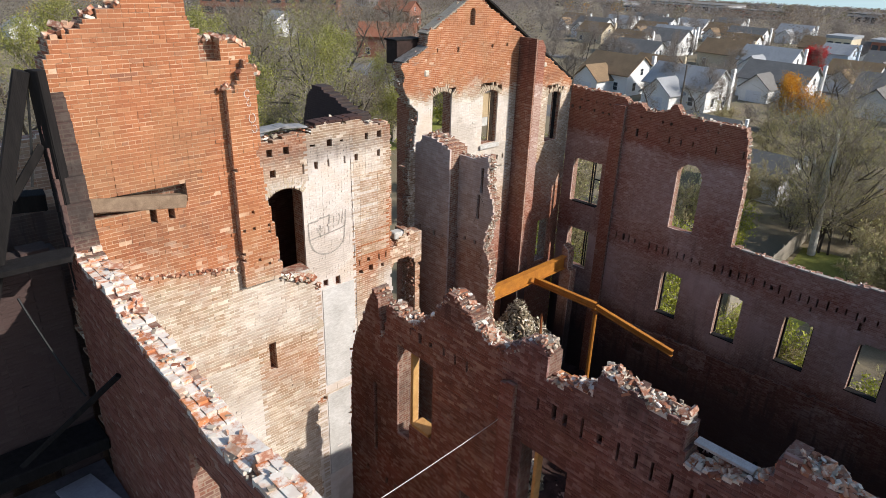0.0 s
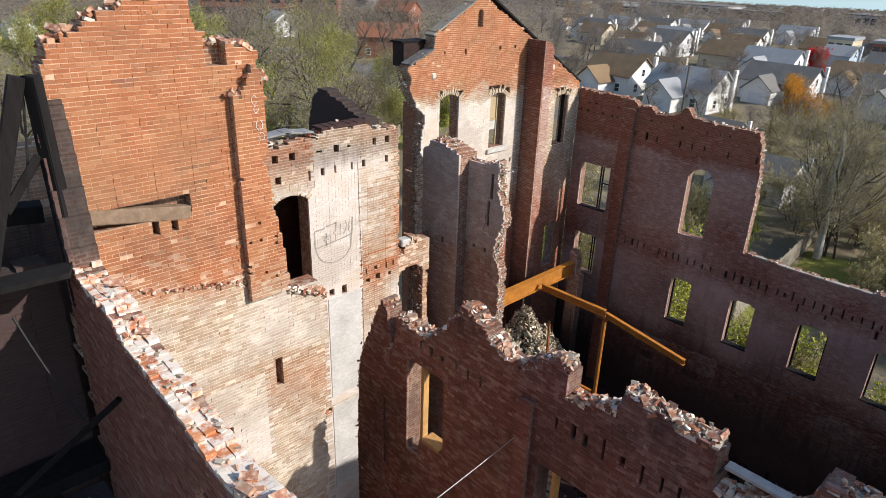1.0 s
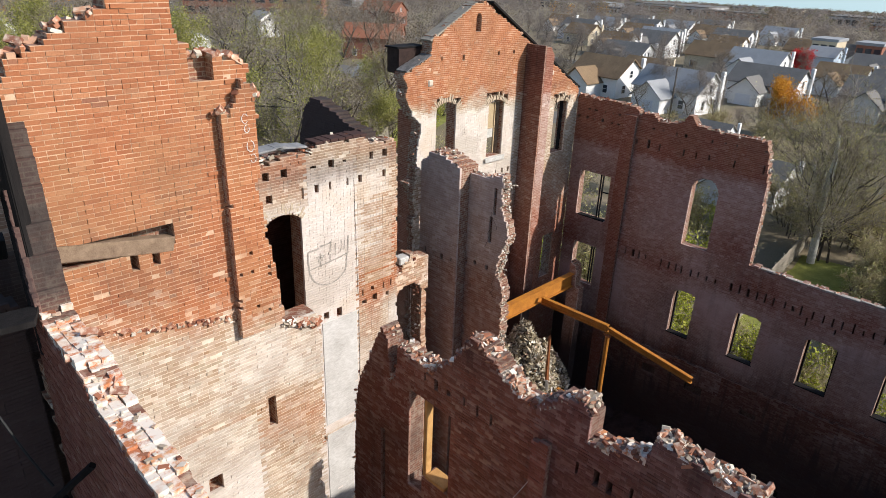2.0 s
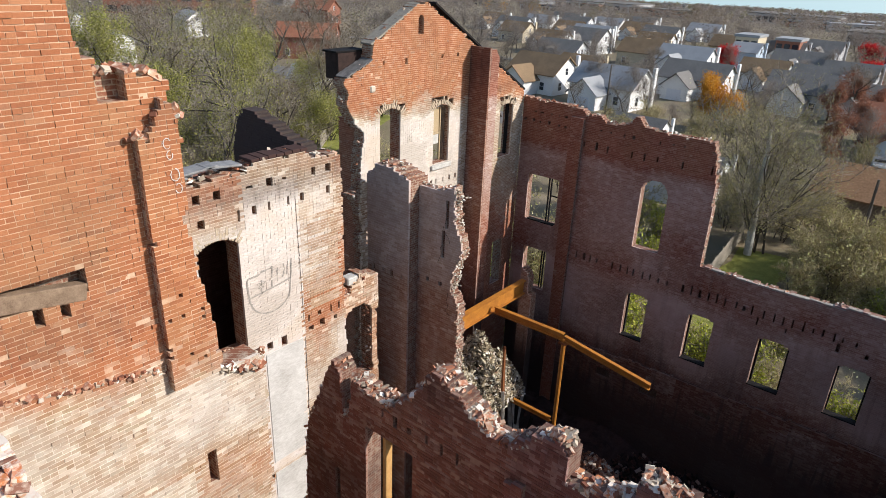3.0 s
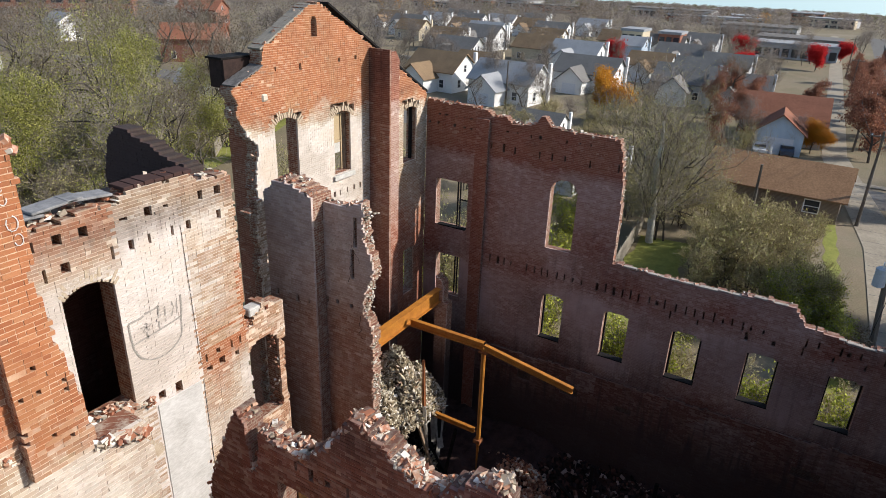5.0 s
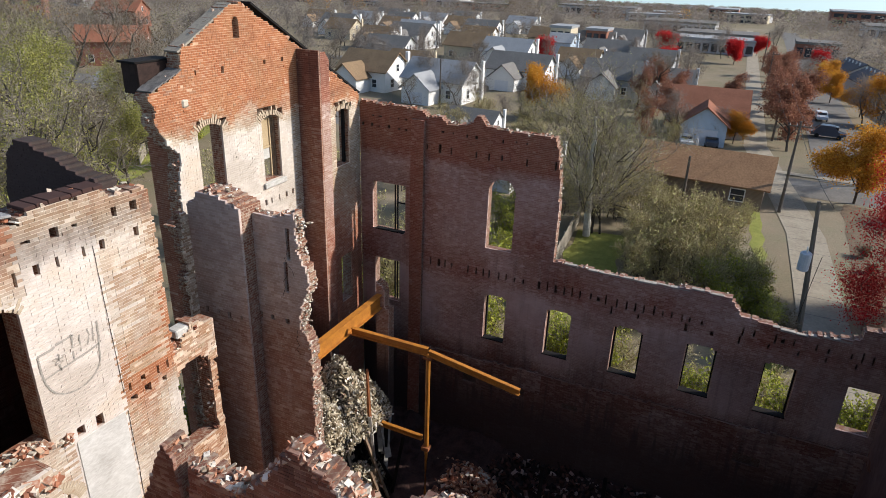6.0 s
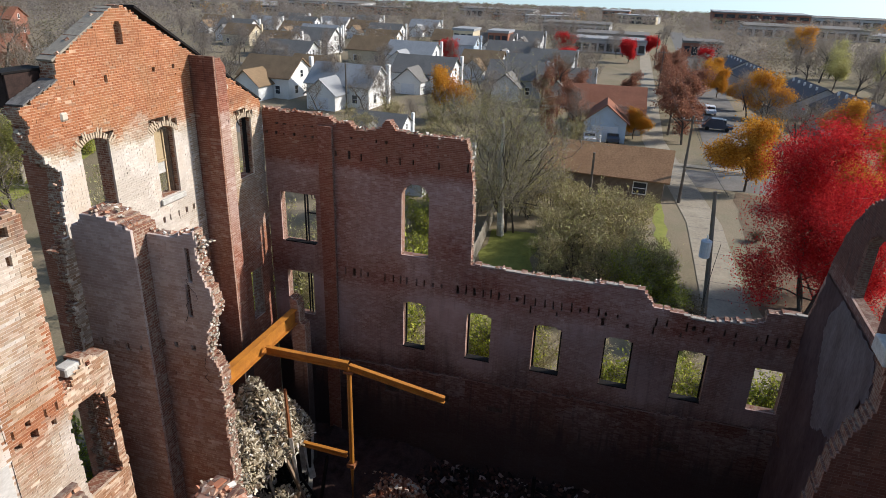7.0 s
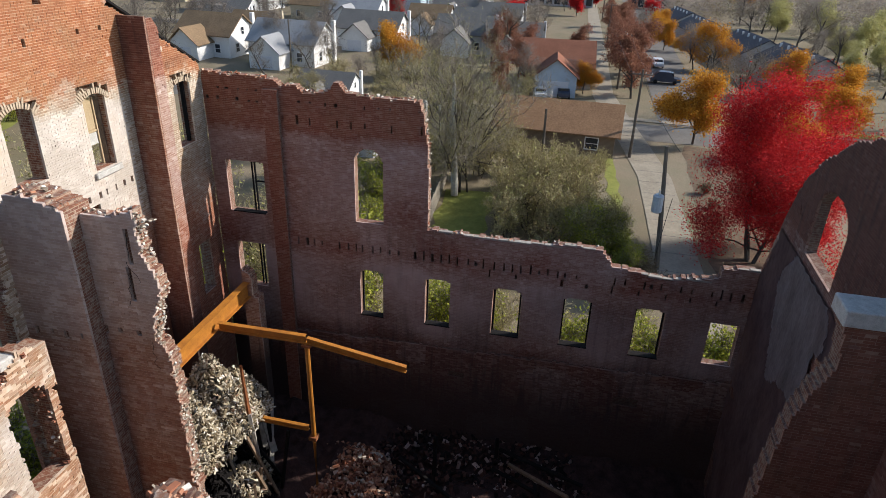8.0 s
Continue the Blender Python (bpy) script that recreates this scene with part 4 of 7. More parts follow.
arch_gap = hole(20.05, 22.65, 13.85, 16.2, 0.8)
plaster_skin("plaster_coat", "sooty purple-grey plaster coat", 16.2, 25.6, 2.4, 13.7, lambda u, z: (z < np.interp(u, [16, 19.7, 21.3, 22.8, 23.9, 24.6, 25.2, 25.73], [18, 17.6, 17.0, 16.1, 15.3, 14.1, 12.7, 11.4]) - 0.5 * rough_noise(u, z, 1.4, 2)) & ~arch_gap(u, z) & ~hole(19.05, 19.7, 11.3, 12.5)(u, z) & (rough_noise(u, z, 0.8, 8) < np.interp(z, [3, 6, 14, 17], [0.75, 0.9, 0.92, 0.6])), -2.085, 0.02, DARKPLASTER, 0.03)
pe = lambda u, z: (u > np.interp(z, [9.4, 10.2, 11.4, 12.4, 13.2, 13.9], [20.6, 20.0, 19.85, 19.3, 19.35, 19.9]) + 0.25 * (rough_noise(u, z, 2.5, 3) - 0.5)) & (u < np.interp(z, [9.4, 10.0, 11.0, 12.0, 13.0, 13.6], [22.4, 22.7, 23.0, 23.6, 23.5, 22.9]) + 0.25 * (rough_noise(u, z, 2.5, 4) - 0.5)) & (z < 13.75) & (z > 9.6 + 0.9 * rough_noise(u, z, 1.1, 12))
plaster_skin("loose_plaster", "loose pale grey plaster sheet", 19.1, 23.9, 9.4, 13.9, lambda u, z: pe(u, z) & ~hole(19.05, 19.7, 11.3, 12.5)(u, z), -2.068, 0.012, GREYPLASTER, 0.02)
cap = thing("coping_stone", "white limestone coping on the brick pier", "coping stone")
part("stone", bm_box((15.38, -2.1, 15.69), (16.1, -0.58, 16.02), 0.02), STONE, cap)
brick_wall("wall_rear_room", "dark brick back wall of the dark room", "x", 17.5, 5.9, 11.15, Z0, 17.0, 0.4, lambda u, z: z < 17 + 0 * u, soot_shade=lambda u, z: 0.42 + 0 * u, shade_tone=lambda u, z: 0.8 + 0 * u, seed=25)
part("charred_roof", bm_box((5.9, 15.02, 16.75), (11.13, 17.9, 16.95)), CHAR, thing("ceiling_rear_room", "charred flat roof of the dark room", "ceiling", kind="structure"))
brick_wall("wall_rear_room_side", "dark brick side wall of the dark room", "y", 5.5, 11.7, 17.9, Z0, 17.0, 0.4, lambda u, z: z < 16.9 + 0 * u, soot_shade=lambda u, z: 0.42 + 0 * u, shade_tone=lambda u, z: 0.8 + 0 * u, seed=26)

edge_lumps(w_pier, "y", 14.3, 0.34, [(3.0, 12.5), (9.8, 12.58), (11.7, 12.56), (13.3, 12.62), (13.7, 12.82), (14.3, 12.72), (15.0, 12.56), (15.8, 12.82), (16.6, 12.88)], 800, 121, 1.0, 0.022, 0.7)
edge_lumps(w_arch_stub, "x", 14.6, 0.4, [(10.9, 12.95), (12.4, 12.93), (12.9, 12.86), (13.3, 12.74)], 40, 122, 0.1, 0.05)
edge_lumps(w_tower_gable, "x", 18.3, 0.45, [(10.5, 16.4), (13.3, 16.25), (14.5, 15.95), (14.75, 15.74), (14.9, 16.05), (15.95, 16.08), (16.8, 16.25), (17.1, 15.98), (17.5, 15.68), (17.86, 15.5), (18.6, 15.46)], 110, 123, 0.25, 0.04)
edge_lumps(w_long_far, "y", 25.73, 0.34, [(11.7, 9.64), (14.7, 9.66), (15.2, 9.74), (16.1, 9.85)], 80, 124, 0.6, 0.04)
edge_lumps(w_cross, "y", 9.01, 0.4, [(8.0, 12.85), (10.5, 12.82), (12.1, 12.7), (12.8, 12.5), (13.3, 12.2), (14.0, 11.95)], 150, 125, 0.45, 0.07)
# sloping scar of an old roof line on the gable-end wall
crumble(w_gable_end, "x", 11.15, 0.1, [(2.75, 16.95), (3.6, 16.72), (4.6, 16.5), (5.36, 16.3)], 42, 126, 6, 0.25, flat=0.08, big=0.7)
crumble(w_gable_end, "x", 11.12, 0.12, [(6.2, 15.9), (6.6, 15.75), (7.0, 15.6)], 60, 127, 4, 0.6)
block_stone = thing("stone_block", "white stone block lying on the broken arch", "stone block")
part("stone", bm_box((12.12, 14.64, 13.98), (12.62, 14.95, 14.2), 0.03), STONE, block_stone)
for x, z in ((16.5, 18.2), (23.45, 18.0)):
    kneeler = thing("kneeler_stone", "pale limestone block set in the gable's brickwork", "stone block", group="gable stones")
    bm = bm_box((x, 18.25, z - 0.11), (x + 0.30, 18.6, z + 0.12), 0.05)
    for v in bm.verts:
        v.co += Vector((math.sin(9 * v.co.x + x), 0, math.sin(7 * v.co.z + 3 * v.co.x))) * 0.03
    part("stone", bm, LIME, kneeler)


LIME_BRICK = simple("limed_arch_brick", (0.33, 0.24, 0.16), (0.50, 0.41, 0.30), 7.0, 0.92)
PALE_MESH = mesh_of("arch_brick", ((CUBE - 0.5) * (0.26, 0.098, 0.058)).tolist(), QUADS.tolist(), LIME_BRICK)


def window_arch(wall, x0, x1, spring, rise, seed, y=18.30, mesh=LOOSE_MESH, gaps=0.10):
    """A worn segmental arch of bricks on edge over a window."""
    r = random.Random(seed)
    half = (x1 - x0) / 2 + 0.05
    rad = (half * half + rise * rise) / (2 * rise)
    span = math.asin(half / rad)
    for ring in (0, 1):
        count = int(2 * span * (rad + 0.11 * ring) / 0.078)
        for k in range(count + 1):
            if r.random() < gaps + 0.5 * ring:
                continue
            a = math.pi / 2 - span + 2 * span * k / count + r.gauss(0, 0.012)
            d = rad + 0.07 + 0.125 * ring
            o = new("arch_brick", mesh)
            o.parent = wall
            o.matrix_world = Matrix.Translation(((x0 + x1) / 2 + d * math.cos(a), y + r.uniform(-0.006, 0.006), spring + rise - rad + d * math.sin(a))) @ Matrix.Rotation(-a, 4, "Y") @ Matrix.Diagonal((0.62, 1.0, 1.0, 1))


for k, (x0, x1, z, rise) in enumerate(((16.98, 18.0, 17.24, 0.26), (19.75, 20.68, 17.1, 0.2), (24.0, 24.95, 16.66, 0.14))):
    window_arch(w_tower_gable, x0, x1, z, rise, 140 + k, 18.338, PALE_MESH, 0.04)
window_arch(w_shield, 7.88, 8.80, 16.3, 0.2, 150, 14.55, PALE_MESH, 0.05)
# brick arch turned in the lime-washed wall
for k in range(25):
    a = radians(18 + 144 * k / 24)
    o = new("arch_brick", PALE_MESH)
    o.parent = w_shield
    o.matrix_world = Matrix.Translation((8.62 + 0.62 * math.cos(a), 14.545, 11.85 + 0.62 * math.sin(a))) @ Matrix.Rotation(-a, 4, "Y")

# smooth grey plaster panel between two chases on the lime-washed wall
GREYPANEL = Mat("dirty_grey_plaster", 0.92)
_n, _w = GREYPANEL.noise(1.3, 6.0, 0.65), GREYPANEL.noise(9.0, 4.0, 0.6, (1, 1, 3.0))
GREYPANEL.bump(_w, 0.35, 0.01)
GREYPANEL = GREYPANEL.colour(GREYPANEL.mix(0.35, GREYPANEL.ramp(_n, [(0.3, (0.34, 0.315, 0.285)), (0.55, (0.50, 0.475, 0.44)), (0.75, (0.62, 0.60, 0.565))]), GREYPANEL.ramp(_w, [(0.35, (0.36, 0.33, 0.30)), (0.65, (0.62, 0.60, 0.57))])))
part("plaster_panel", bm_box((9.3, 14.482, 9.9), (10.43, 14.51, 13.22), 0.008), GREYPANEL, w_shield, "smooth dirty grey plaster panel")
part("plaster_panel", bm_box((9.3, 14.482, 6.4), (10.43, 14.51, 9.55), 0.008), GREYPANEL, w_shield, "smooth dirty grey plaster panel")

# ---------------------------------------------------------------- ground and distance


def ground_z(x, y):
    """Level round the ruin; the town falls away gently to the east."""
    d = np.maximum(0.0, np.hypot(x, y) - 150.0)
    return -np.where(d < 300, d * d * 0.034 / 600.0, 0.034 * (d - 150))


gs = np.concatenate([-np.geomspace(3800, 160, 22), np.linspace(-140, 400, 55), np.geomspace(430, 3800, 22)])
gx, gy = np.meshgrid(gs, gs, indexing="ij")
gz = ground_z(gx, gy)
gv = np.stack([gx, gy, gz], -1).reshape(-1, 3)
n = len(gs)
gf = [(i * n + j, (i + 1) * n + j, (i + 1) * n + j + 1, i * n + j + 1) for i in range(n - 1) for j in range(n - 1)]
GRASS = Mat("autumn_ground", 0.95)
_a, _b, _c = GRASS.noise(0.02, 6.0, 0.6), GRASS.noise(0.25, 5.0, 0.65), GRASS.noise(6.0, 3.0, 0.7)
_col = GRASS.ramp(_a, [(0.35, (0.15, 0.13, 0.075)), (0.5, (0.21, 0.18, 0.13)), (0.65, (0.30, 0.255, 0.20))])
_col = GRASS.mix(0.5, _col, GRASS.ramp(_b, [(0.3, (0.12, 0.12, 0.045)), (0.42, (0.165, 0.13, 0.075)), (0.55, (0.225, 0.155, 0.10)), (0.75, (0.30, 0.21, 0.145))]))
_col = GRASS.mix(0.35, _col, GRASS.ramp(_c, [(0.3, (0.07, 0.07, 0.035)), (0.7, (0.25, 0.22, 0.13))]))
GRASS.bump(_c, 0.6, 0.08)
GRASS = GRASS.colour(_col)
ground = tagged(new("ground", mesh_of("ground", gv.tolist(), gf, GRASS)), "dry autumn grass and open ground out to the horizon", "ground", kind="structure")

# burnt floor inside
rng = np.random.default_rng(3)
fx, fy = np.meshgrid(np.arange(-6, 26.3, 0.35), np.arange(-2.6, 18.6, 0.35), indexing="ij")
fz = Z0 + 0.9 * rough_noise(fx, fy, 0.35, 2) + 0.4 * rough_noise(fx, fy, 1.3, 3) + 0.15 * rough_noise(fx, fy, 3.3, 4)
fn = fx.shape
fv = np.stack([fx, fy, fz], -1).reshape(-1, 3)
ff = [(i * fn[1] + j, (i + 1) * fn[1] + j, (i + 1) * fn[1] + j + 1, i * fn[1] + j + 1) for i in range(fn[0] - 1) for j in range(fn[1] - 1)]
tagged(new("floor", mesh_of("floor", fv.tolist(), ff, RUBBLE)), "burnt-out floor buried under black rubble", "floor", kind="structure")

# ---------------------------------------------------------------- trees


def leafy(name, dark, mid, light, rough=0.75):
    m = Mat(name, rough)
    c = m.ramp(m.island(), [(0.0, dark), (0.5, mid), (1.0, light)])
    through_light = m.t.nodes.new("ShaderNodeBsdfTranslucent")
    both = m.t.nodes.new("ShaderNodeMixShader")
    both.inputs[0].default_value = 0.5 if name.startswith("far") else 0.4
    m.link(c, through_light.inputs[0])
    m.link(m.b.outputs[0], both.inputs[1])
    m.link(through_light.outputs[0], both.inputs[2])
    m.link(both.outputs[0], m.t.nodes["Material Output"].inputs[0])
    return m.colour(c)


BARK = simple("grey_bark", (0.035, 0.029, 0.024), (0.12, 0.10, 0.083), 5.0, 0.9, stretch=(2, 2, 0.4))
PALEBARK = simple("pale_sycamore_bark", (0.30, 0.28, 0.24), (0.68, 0.65, 0.58), 2.0, 0.85)
TWIG = leafy("bare_twigs", (0.15, 0.127, 0.104), (0.28, 0.24, 0.195), (0.44, 0.38, 0.31), 0.9)
LEAF_GREEN = leafy("yellow_green_leaves", (0.13, 0.15, 0.02), (0.31, 0.33, 0.045), (0.52, 0.50, 0.10))
TANTWIG = leafy("tan_twigs", (0.25, 0.20, 0.11), (0.40, 0.335, 0.19), (0.56, 0.48, 0.29), 0.9)
LEAF_TREE = leafy("faded_green_leaves", (0.155, 0.165, 0.035), (0.30, 0.295, 0.075), (0.46, 0.42, 0.14))
LEAF_OLIVE = leafy("dull_olive_leaves", (0.24, 0.22, 0.075), (0.43, 0.40, 0.15), (0.60, 0.55, 0.27))
LEAF_RED = leafy("scarlet_leaves", (0.26, 0.008, 0.012), (0.52, 0.018, 0.024), (0.72, 0.06, 0.05))
LEAF_ORANGE = leafy("orange_leaves", (0.32, 0.12, 0.012), (0.56, 0.25, 0.025), (0.72, 0.39, 0.06))
LEAF_RUSSET = leafy("russet_leaves", (0.16, 0.065, 0.045), (0.28, 0.12, 0.075), (0.40, 0.20, 0.12))
LEAF_BROWN = leafy("dry_brown_leaves", (0.09, 0.065, 0.035), (0.16, 0.12, 0.065), (0.25, 0.19, 0.11))

# far foliage: flat, greyed tints with the haze of distance mixed in
FARTWIG = leafy("far_hazed_twigs", (0.225, 0.19, 0.162), (0.245, 0.208, 0.18), (0.27, 0.23, 0.20), 0.9)
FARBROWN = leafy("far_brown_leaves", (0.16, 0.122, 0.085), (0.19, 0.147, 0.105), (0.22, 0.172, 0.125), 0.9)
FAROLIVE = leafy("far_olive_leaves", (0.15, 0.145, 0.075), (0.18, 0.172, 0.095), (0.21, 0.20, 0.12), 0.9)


def frustums(p, q, r0, r1, sides):
    """Open tapered tubes from p to q."""
    p, q = np.asarray(p, float), np.asarray(q, float)
    d = q - p
    d /= np.maximum(np.linalg.norm(d, axis=1), 1e-6)[:, None]
    ref = np.where(np.abs(d[:, 2:3]) > 0.9, [[1.0, 0, 0]], [[0, 0, 1.0]])
    a = np.cross(d, ref)
    a /= np.linalg.norm(a, axis=1)[:, None]
    b = np.cross(d, a)
    ang = np.arange(sides) * 2 * np.pi / sides
    ring = a[:, None, :] * np.cos(ang)[None, :, None] + b[:, None, :] * np.sin(ang)[None, :, None]
    v = np.concatenate([p[:, None] + ring * np.asarray(r0)[:, None, None], q[:, None] + ring * np.asarray(r1)[:, None, None]], 1)
    k = np.arange(sides)
    one = np.stack([k, (k + 1) % sides, (k + 1) % sides + sides, k + sides], 1)
    f = one[None] + (2 * sides) * np.arange(len(p))[:, None, None]
    return v.reshape(-1, 3), f.reshape(-1, 4)


def leaf_quads(at, size, rng, level=1.0):
    """Leaf blades; a low level lays them flatter."""
    n = len(at)
    a = rng.normal(size=(n, 3)) * (1, 1, level)
    a /= np.linalg.norm(a, axis=1)[:, None]
    b = np.cross(a, rng.normal(size=(n, 3)) * (level, level, 1))
    b /= np.linalg.norm(b, axis=1)[:, None]
    s = size * rng.uniform(0.5, 1.3, (n, 1))
    c = np.asarray(at)
    v = np.stack([c - a * s, c + b * s * 0.55, c + a * s, c - b * s * 0.55], 1)
    return v.reshape(-1, 3), (np.arange(4)[None] + 4 * np.arange(n)[:, None])


def tree(seed, height, reach, leaf=None, leaf_count=0, leaf_size=0.2, stems=1, twigs=1.0, bark=BARK, fork=0.28, droop=0.0, name="tree", label="", radius=None, leaf_low=0.0, puff=0.024, limbs=False, twig=None):
    """A trunk with limbs, and a crown of branching twigs with leaves at their ends."""
    rng = np.random.default_rng(seed)
    big, small, tips, lines = [], [], [], []

    def branch(p, d, length, r, level):
        n = 4 if level < 2 else 3
        pts = [p]
        for i in range(n):
            d = d + rng.normal(0, 0.16 + 0.05 * level, 3) + np.array([0, 0, 0.10 - droop * level])
            d /= np.linalg.norm(d)
            pts.append(pts[-1] + d * length / n)
        rs = np.linspace(r, r * (0.45 if level else 0.5), n + 1)
        for i in range(n):
            (big if level < 2 else small).append((pts[i], pts[i + 1], rs[i], rs[i + 1]))
        if level < 2:
            lines.append((level, pts, rs))
        if level == 3:
            tips.extend(pts[1:])
            return
        count = [7, 6, 5][level]
        count = max(2, int(round(count * (twigs if level == 2 else 1))))
        for k in range(count):
            t = rng.uniform(fork if level == 0 else 0.25, 1.0)
            i = min(int(t * n), n - 1)
            base = pts[i] + (pts[i + 1] - pts[i]) * (t * n - i)
            side = rng.normal(size=3)
            side -= d * side.dot(d)
            side /= np.linalg.norm(side)
            out = d * rng.uniform(0.35, 0.9) + side * rng.uniform(0.6, 1.1) + np.array([0, 0, 0.25])
            out /= np.linalg.norm(out)
            branch(base, out, length * rng.uniform(0.42, 0.68) * (reach if level == 0 else 1.0), max(0.02, rs[i] * rng.uniform(0.4, 0.62)), level + 1)
        tips.append(pts[-1])

    for s in range(stems):
        lean = rng.normal(0, 0.10 if stems == 1 else 0.32, 3)
        branch(np.array([0.0, 0, -0.2]) + (rng.normal(0, 0.35 * (stems > 1), 3) * (1, 1, 0)), np.array([lean[0], lean[1], 1.0]), height * 0.66, radius or height * 0.021 / math.sqrt(stems), 0)
    top = tagged(new(name), label, "tree" if "shrub" not in name else "shrub")
    cut = lambda s, k: np.array([x[k] for x in s])
    if limbs:
        for level, pts, rs in lines:
            part("limb" if level else "trunk", bm_tube(pts, list(rs), 8), bark, top)
    else:
        v, f = frustums(cut(big, 0), cut(big, 1), cut(big, 2), cut(big, 3), 6)
        ob = new("trunk", mesh_of("trunk", v.tolist(), f.tolist(), bark))
        ob.parent = top
    v, f = frustums(cut(small, 0), cut(small, 1), cut(small, 2) * 0.8, cut(small, 3) * 0.8, 3)
    verts, faces, index = [v], [f], [np.zeros(len(f), int)]
    if leaf_count:
        tp = np.array(tips)
        tp = tp[tp[:, 2] > leaf_low * height]
        at = tp[rng.integers(0, len(tp), leaf_count)] + rng.normal(0, height * puff, (leaf_count, 3))
        lv, lf = leaf_quads(at, leaf_size, rng)
        verts.append(lv), faces.append(lf + len(v)), index.append(np.ones(len(lf), int))
    ob = new("crown", mesh_of("crown", np.concatenate(verts).tolist(), np.concatenate(faces).tolist(), [twig or TWIG, leaf or TWIG], np.concatenate(index)))
    ob.parent = top
    ob["kind"] = "stuff"
    return top


def put(x, y, turn=0.0, size=1.0, dz=0.0):
    return Matrix.Translation((x, y, float(ground_z(np.array(x), np.array(y))) + dz)) @ Matrix.Rotation(turn, 4, "Z") @ Matrix.Diagonal((size, size, size, 1))


def plant(proto, group, spots, seed=0):
    """The first spot takes the tree itself, the others take copies."""
    r = random.Random(seed)
    for i, (x, y, s) in enumerate(spots):
        m = put(x, y, r.uniform(0, 6.28), s)
        if i == 0:
            proto.matrix_world = m
            proto["group"] = group
        else:
            o = copy_thing(proto, Matrix())
            o.matrix_world = m


oak = tree(11, 16, 0.95, LEAF_TREE, 3000, 0.10, twigs=3.0, name="bare_tree", label="tall leafless tree with a few yellow-green leaves")
plant(oak, "trees behind the ruin", [(43, 64, 1.05), (34, 52, 0.9), (28, 48, 0.85), (18, 56, 0.95), (50, 90, 1.0), (8, 92, 1.0), (30, 84, 1.0), (36, 74, 0.9), (52, 82, 1.0), (24, 66, 0.95), (70, 108, 1.0), (14, 80, 1.0), (62, 96, 0.9), (40, 100, 1.0)], 1)
elm = tree(12, 15, 1.1, LEAF_TREE, 17000, 0.10, twigs=2.6, name="yellowing_tree", label="spreading tree with thin yellow-green autumn leaves")
plant(elm, "trees behind the ruin", [(48, 72, 0.95), (30, 60, 0.85), (38, 84, 1.05), (20, 90, 1.0), (58, 74, 0.7), (46, 58, 0.62), (26, 110, 1.1)], 2)
bare = tree(13, 15, 1.0, LEAF_BROWN, 900, 0.12, twigs=3.4, name="bare_tree", label="grey leafless tree with a dense haze of twigs")
plant(bare, "trees behind the ruin", [(40, 54, 0.8), (47, 60, 0.8), (22, 74, 1.0), (16, 66, 0.9), (44, 78, 1.0), (56, 90, 1.0), (70, 84, 0.9), (26, 98, 1.1), (40, 112, 1.1), (54, 106, 1.0), (76, 124, 1.0), (90, 108, 0.9), (2, 84, 1.0), (10, 120, 1.1), (46, 140, 1.1), (80, 150, 1.1), (104, 162, 1.0), (136, 168, 1.0), (30, 168, 1.2), (100, 74, 0.6), (118, 84, 0.55), (126, 60, 0.5), (146, 64, 0.5), (140, 40, 0.5), (96, 44, 0.5), (148, 24, 0.55), (158, 18, 0.55), (60, 66, 0.92), (55.5, 68, 0.85), (78, 92, 0.9), (34, 92, 1.0), (84, 118, 1.0), (50, 122, 1.1), (100, 122, 0.9), (12, 104, 1.1), (66, 136, 1.0), (30, 130, 1.1), (6, 64, 0.9), (92, 146, 1.0), (122, 150, 1.0), (60, 160, 1.0), (20, 150, 1.1), (108, 100, 0.7), (90, 78, 0.6), (88, 62, 0.5), (96, 52, 0.45), (122, 32, 0.6), (128, 20, 0.7)], 3)
willow = tree(14, 13.5, 0.9, LEAF_OLIVE, 26000, 0.05, twigs=3.2, stems=7, fork=0.08, radius=0.11, limbs=True, puff=0.03, name="bare_tree", label="many-stemmed leafless tree with fine grey-green twigs")
plant(willow, "yard trees", [(59.5, 15.2, 1.0)], 4)
understorey = random.Random(47)
rows_rear = []
while len(rows_rear) < 26:
    x, y = understorey.uniform(28, 82), understorey.uniform(-5, 14)
    rows_rear.append((x, 62 + 0.42 * (x - 42) + y, understorey.uniform(0.6, 1.15)))
plant(tree(29, 6.2, 0.95, LEAF_OLIVE, 2200, 0.09, twigs=2.8, stems=4, fork=0.08, puff=0.04, name="bare_shrub", label="grey leafless thicket shrub under the trees"), "scrub behind the ruin", rows_rear, 30)
snag = thing("dead_trunk", "pale barkless dead trunk standing in the leafless tree", "tree trunk")
part("trunk", bm_tube([(58.5, 15.2, -0.1), (58.45, 15.3, 3.0), (58.5, 15.6, 6.2), (58.6, 15.5, 8.6), (58.5, 15.66, 10.8)], [0.34, 0.30, 0.27, 0.21, 0.10], 9), PALEBARK, snag)
part("limb", bm_tube([(58.5, 15.4, 4.4), (58.4, 16.2, 5.6), (58.5, 16.6, 6.6), (58.5, 16.8, 8.1)], [0.22, 0.21, 0.18, 0.08], 8), PALEBARK, snag)
scrub = random.Random(91)
spots = []
while len(spots) < 150:
    x, y = scrub.uniform(93, 290), scrub.uniform(-60, 190)
    if abs(y - 2.4 - (x - 105) * 0.036) > 5.5 and not (-13 < y < -4.5) and not (x < 190 and -42 < y < -13 and scrub.random() < 0.7):
        spots.append((x, y, scrub.uniform(0.32, 0.6)))
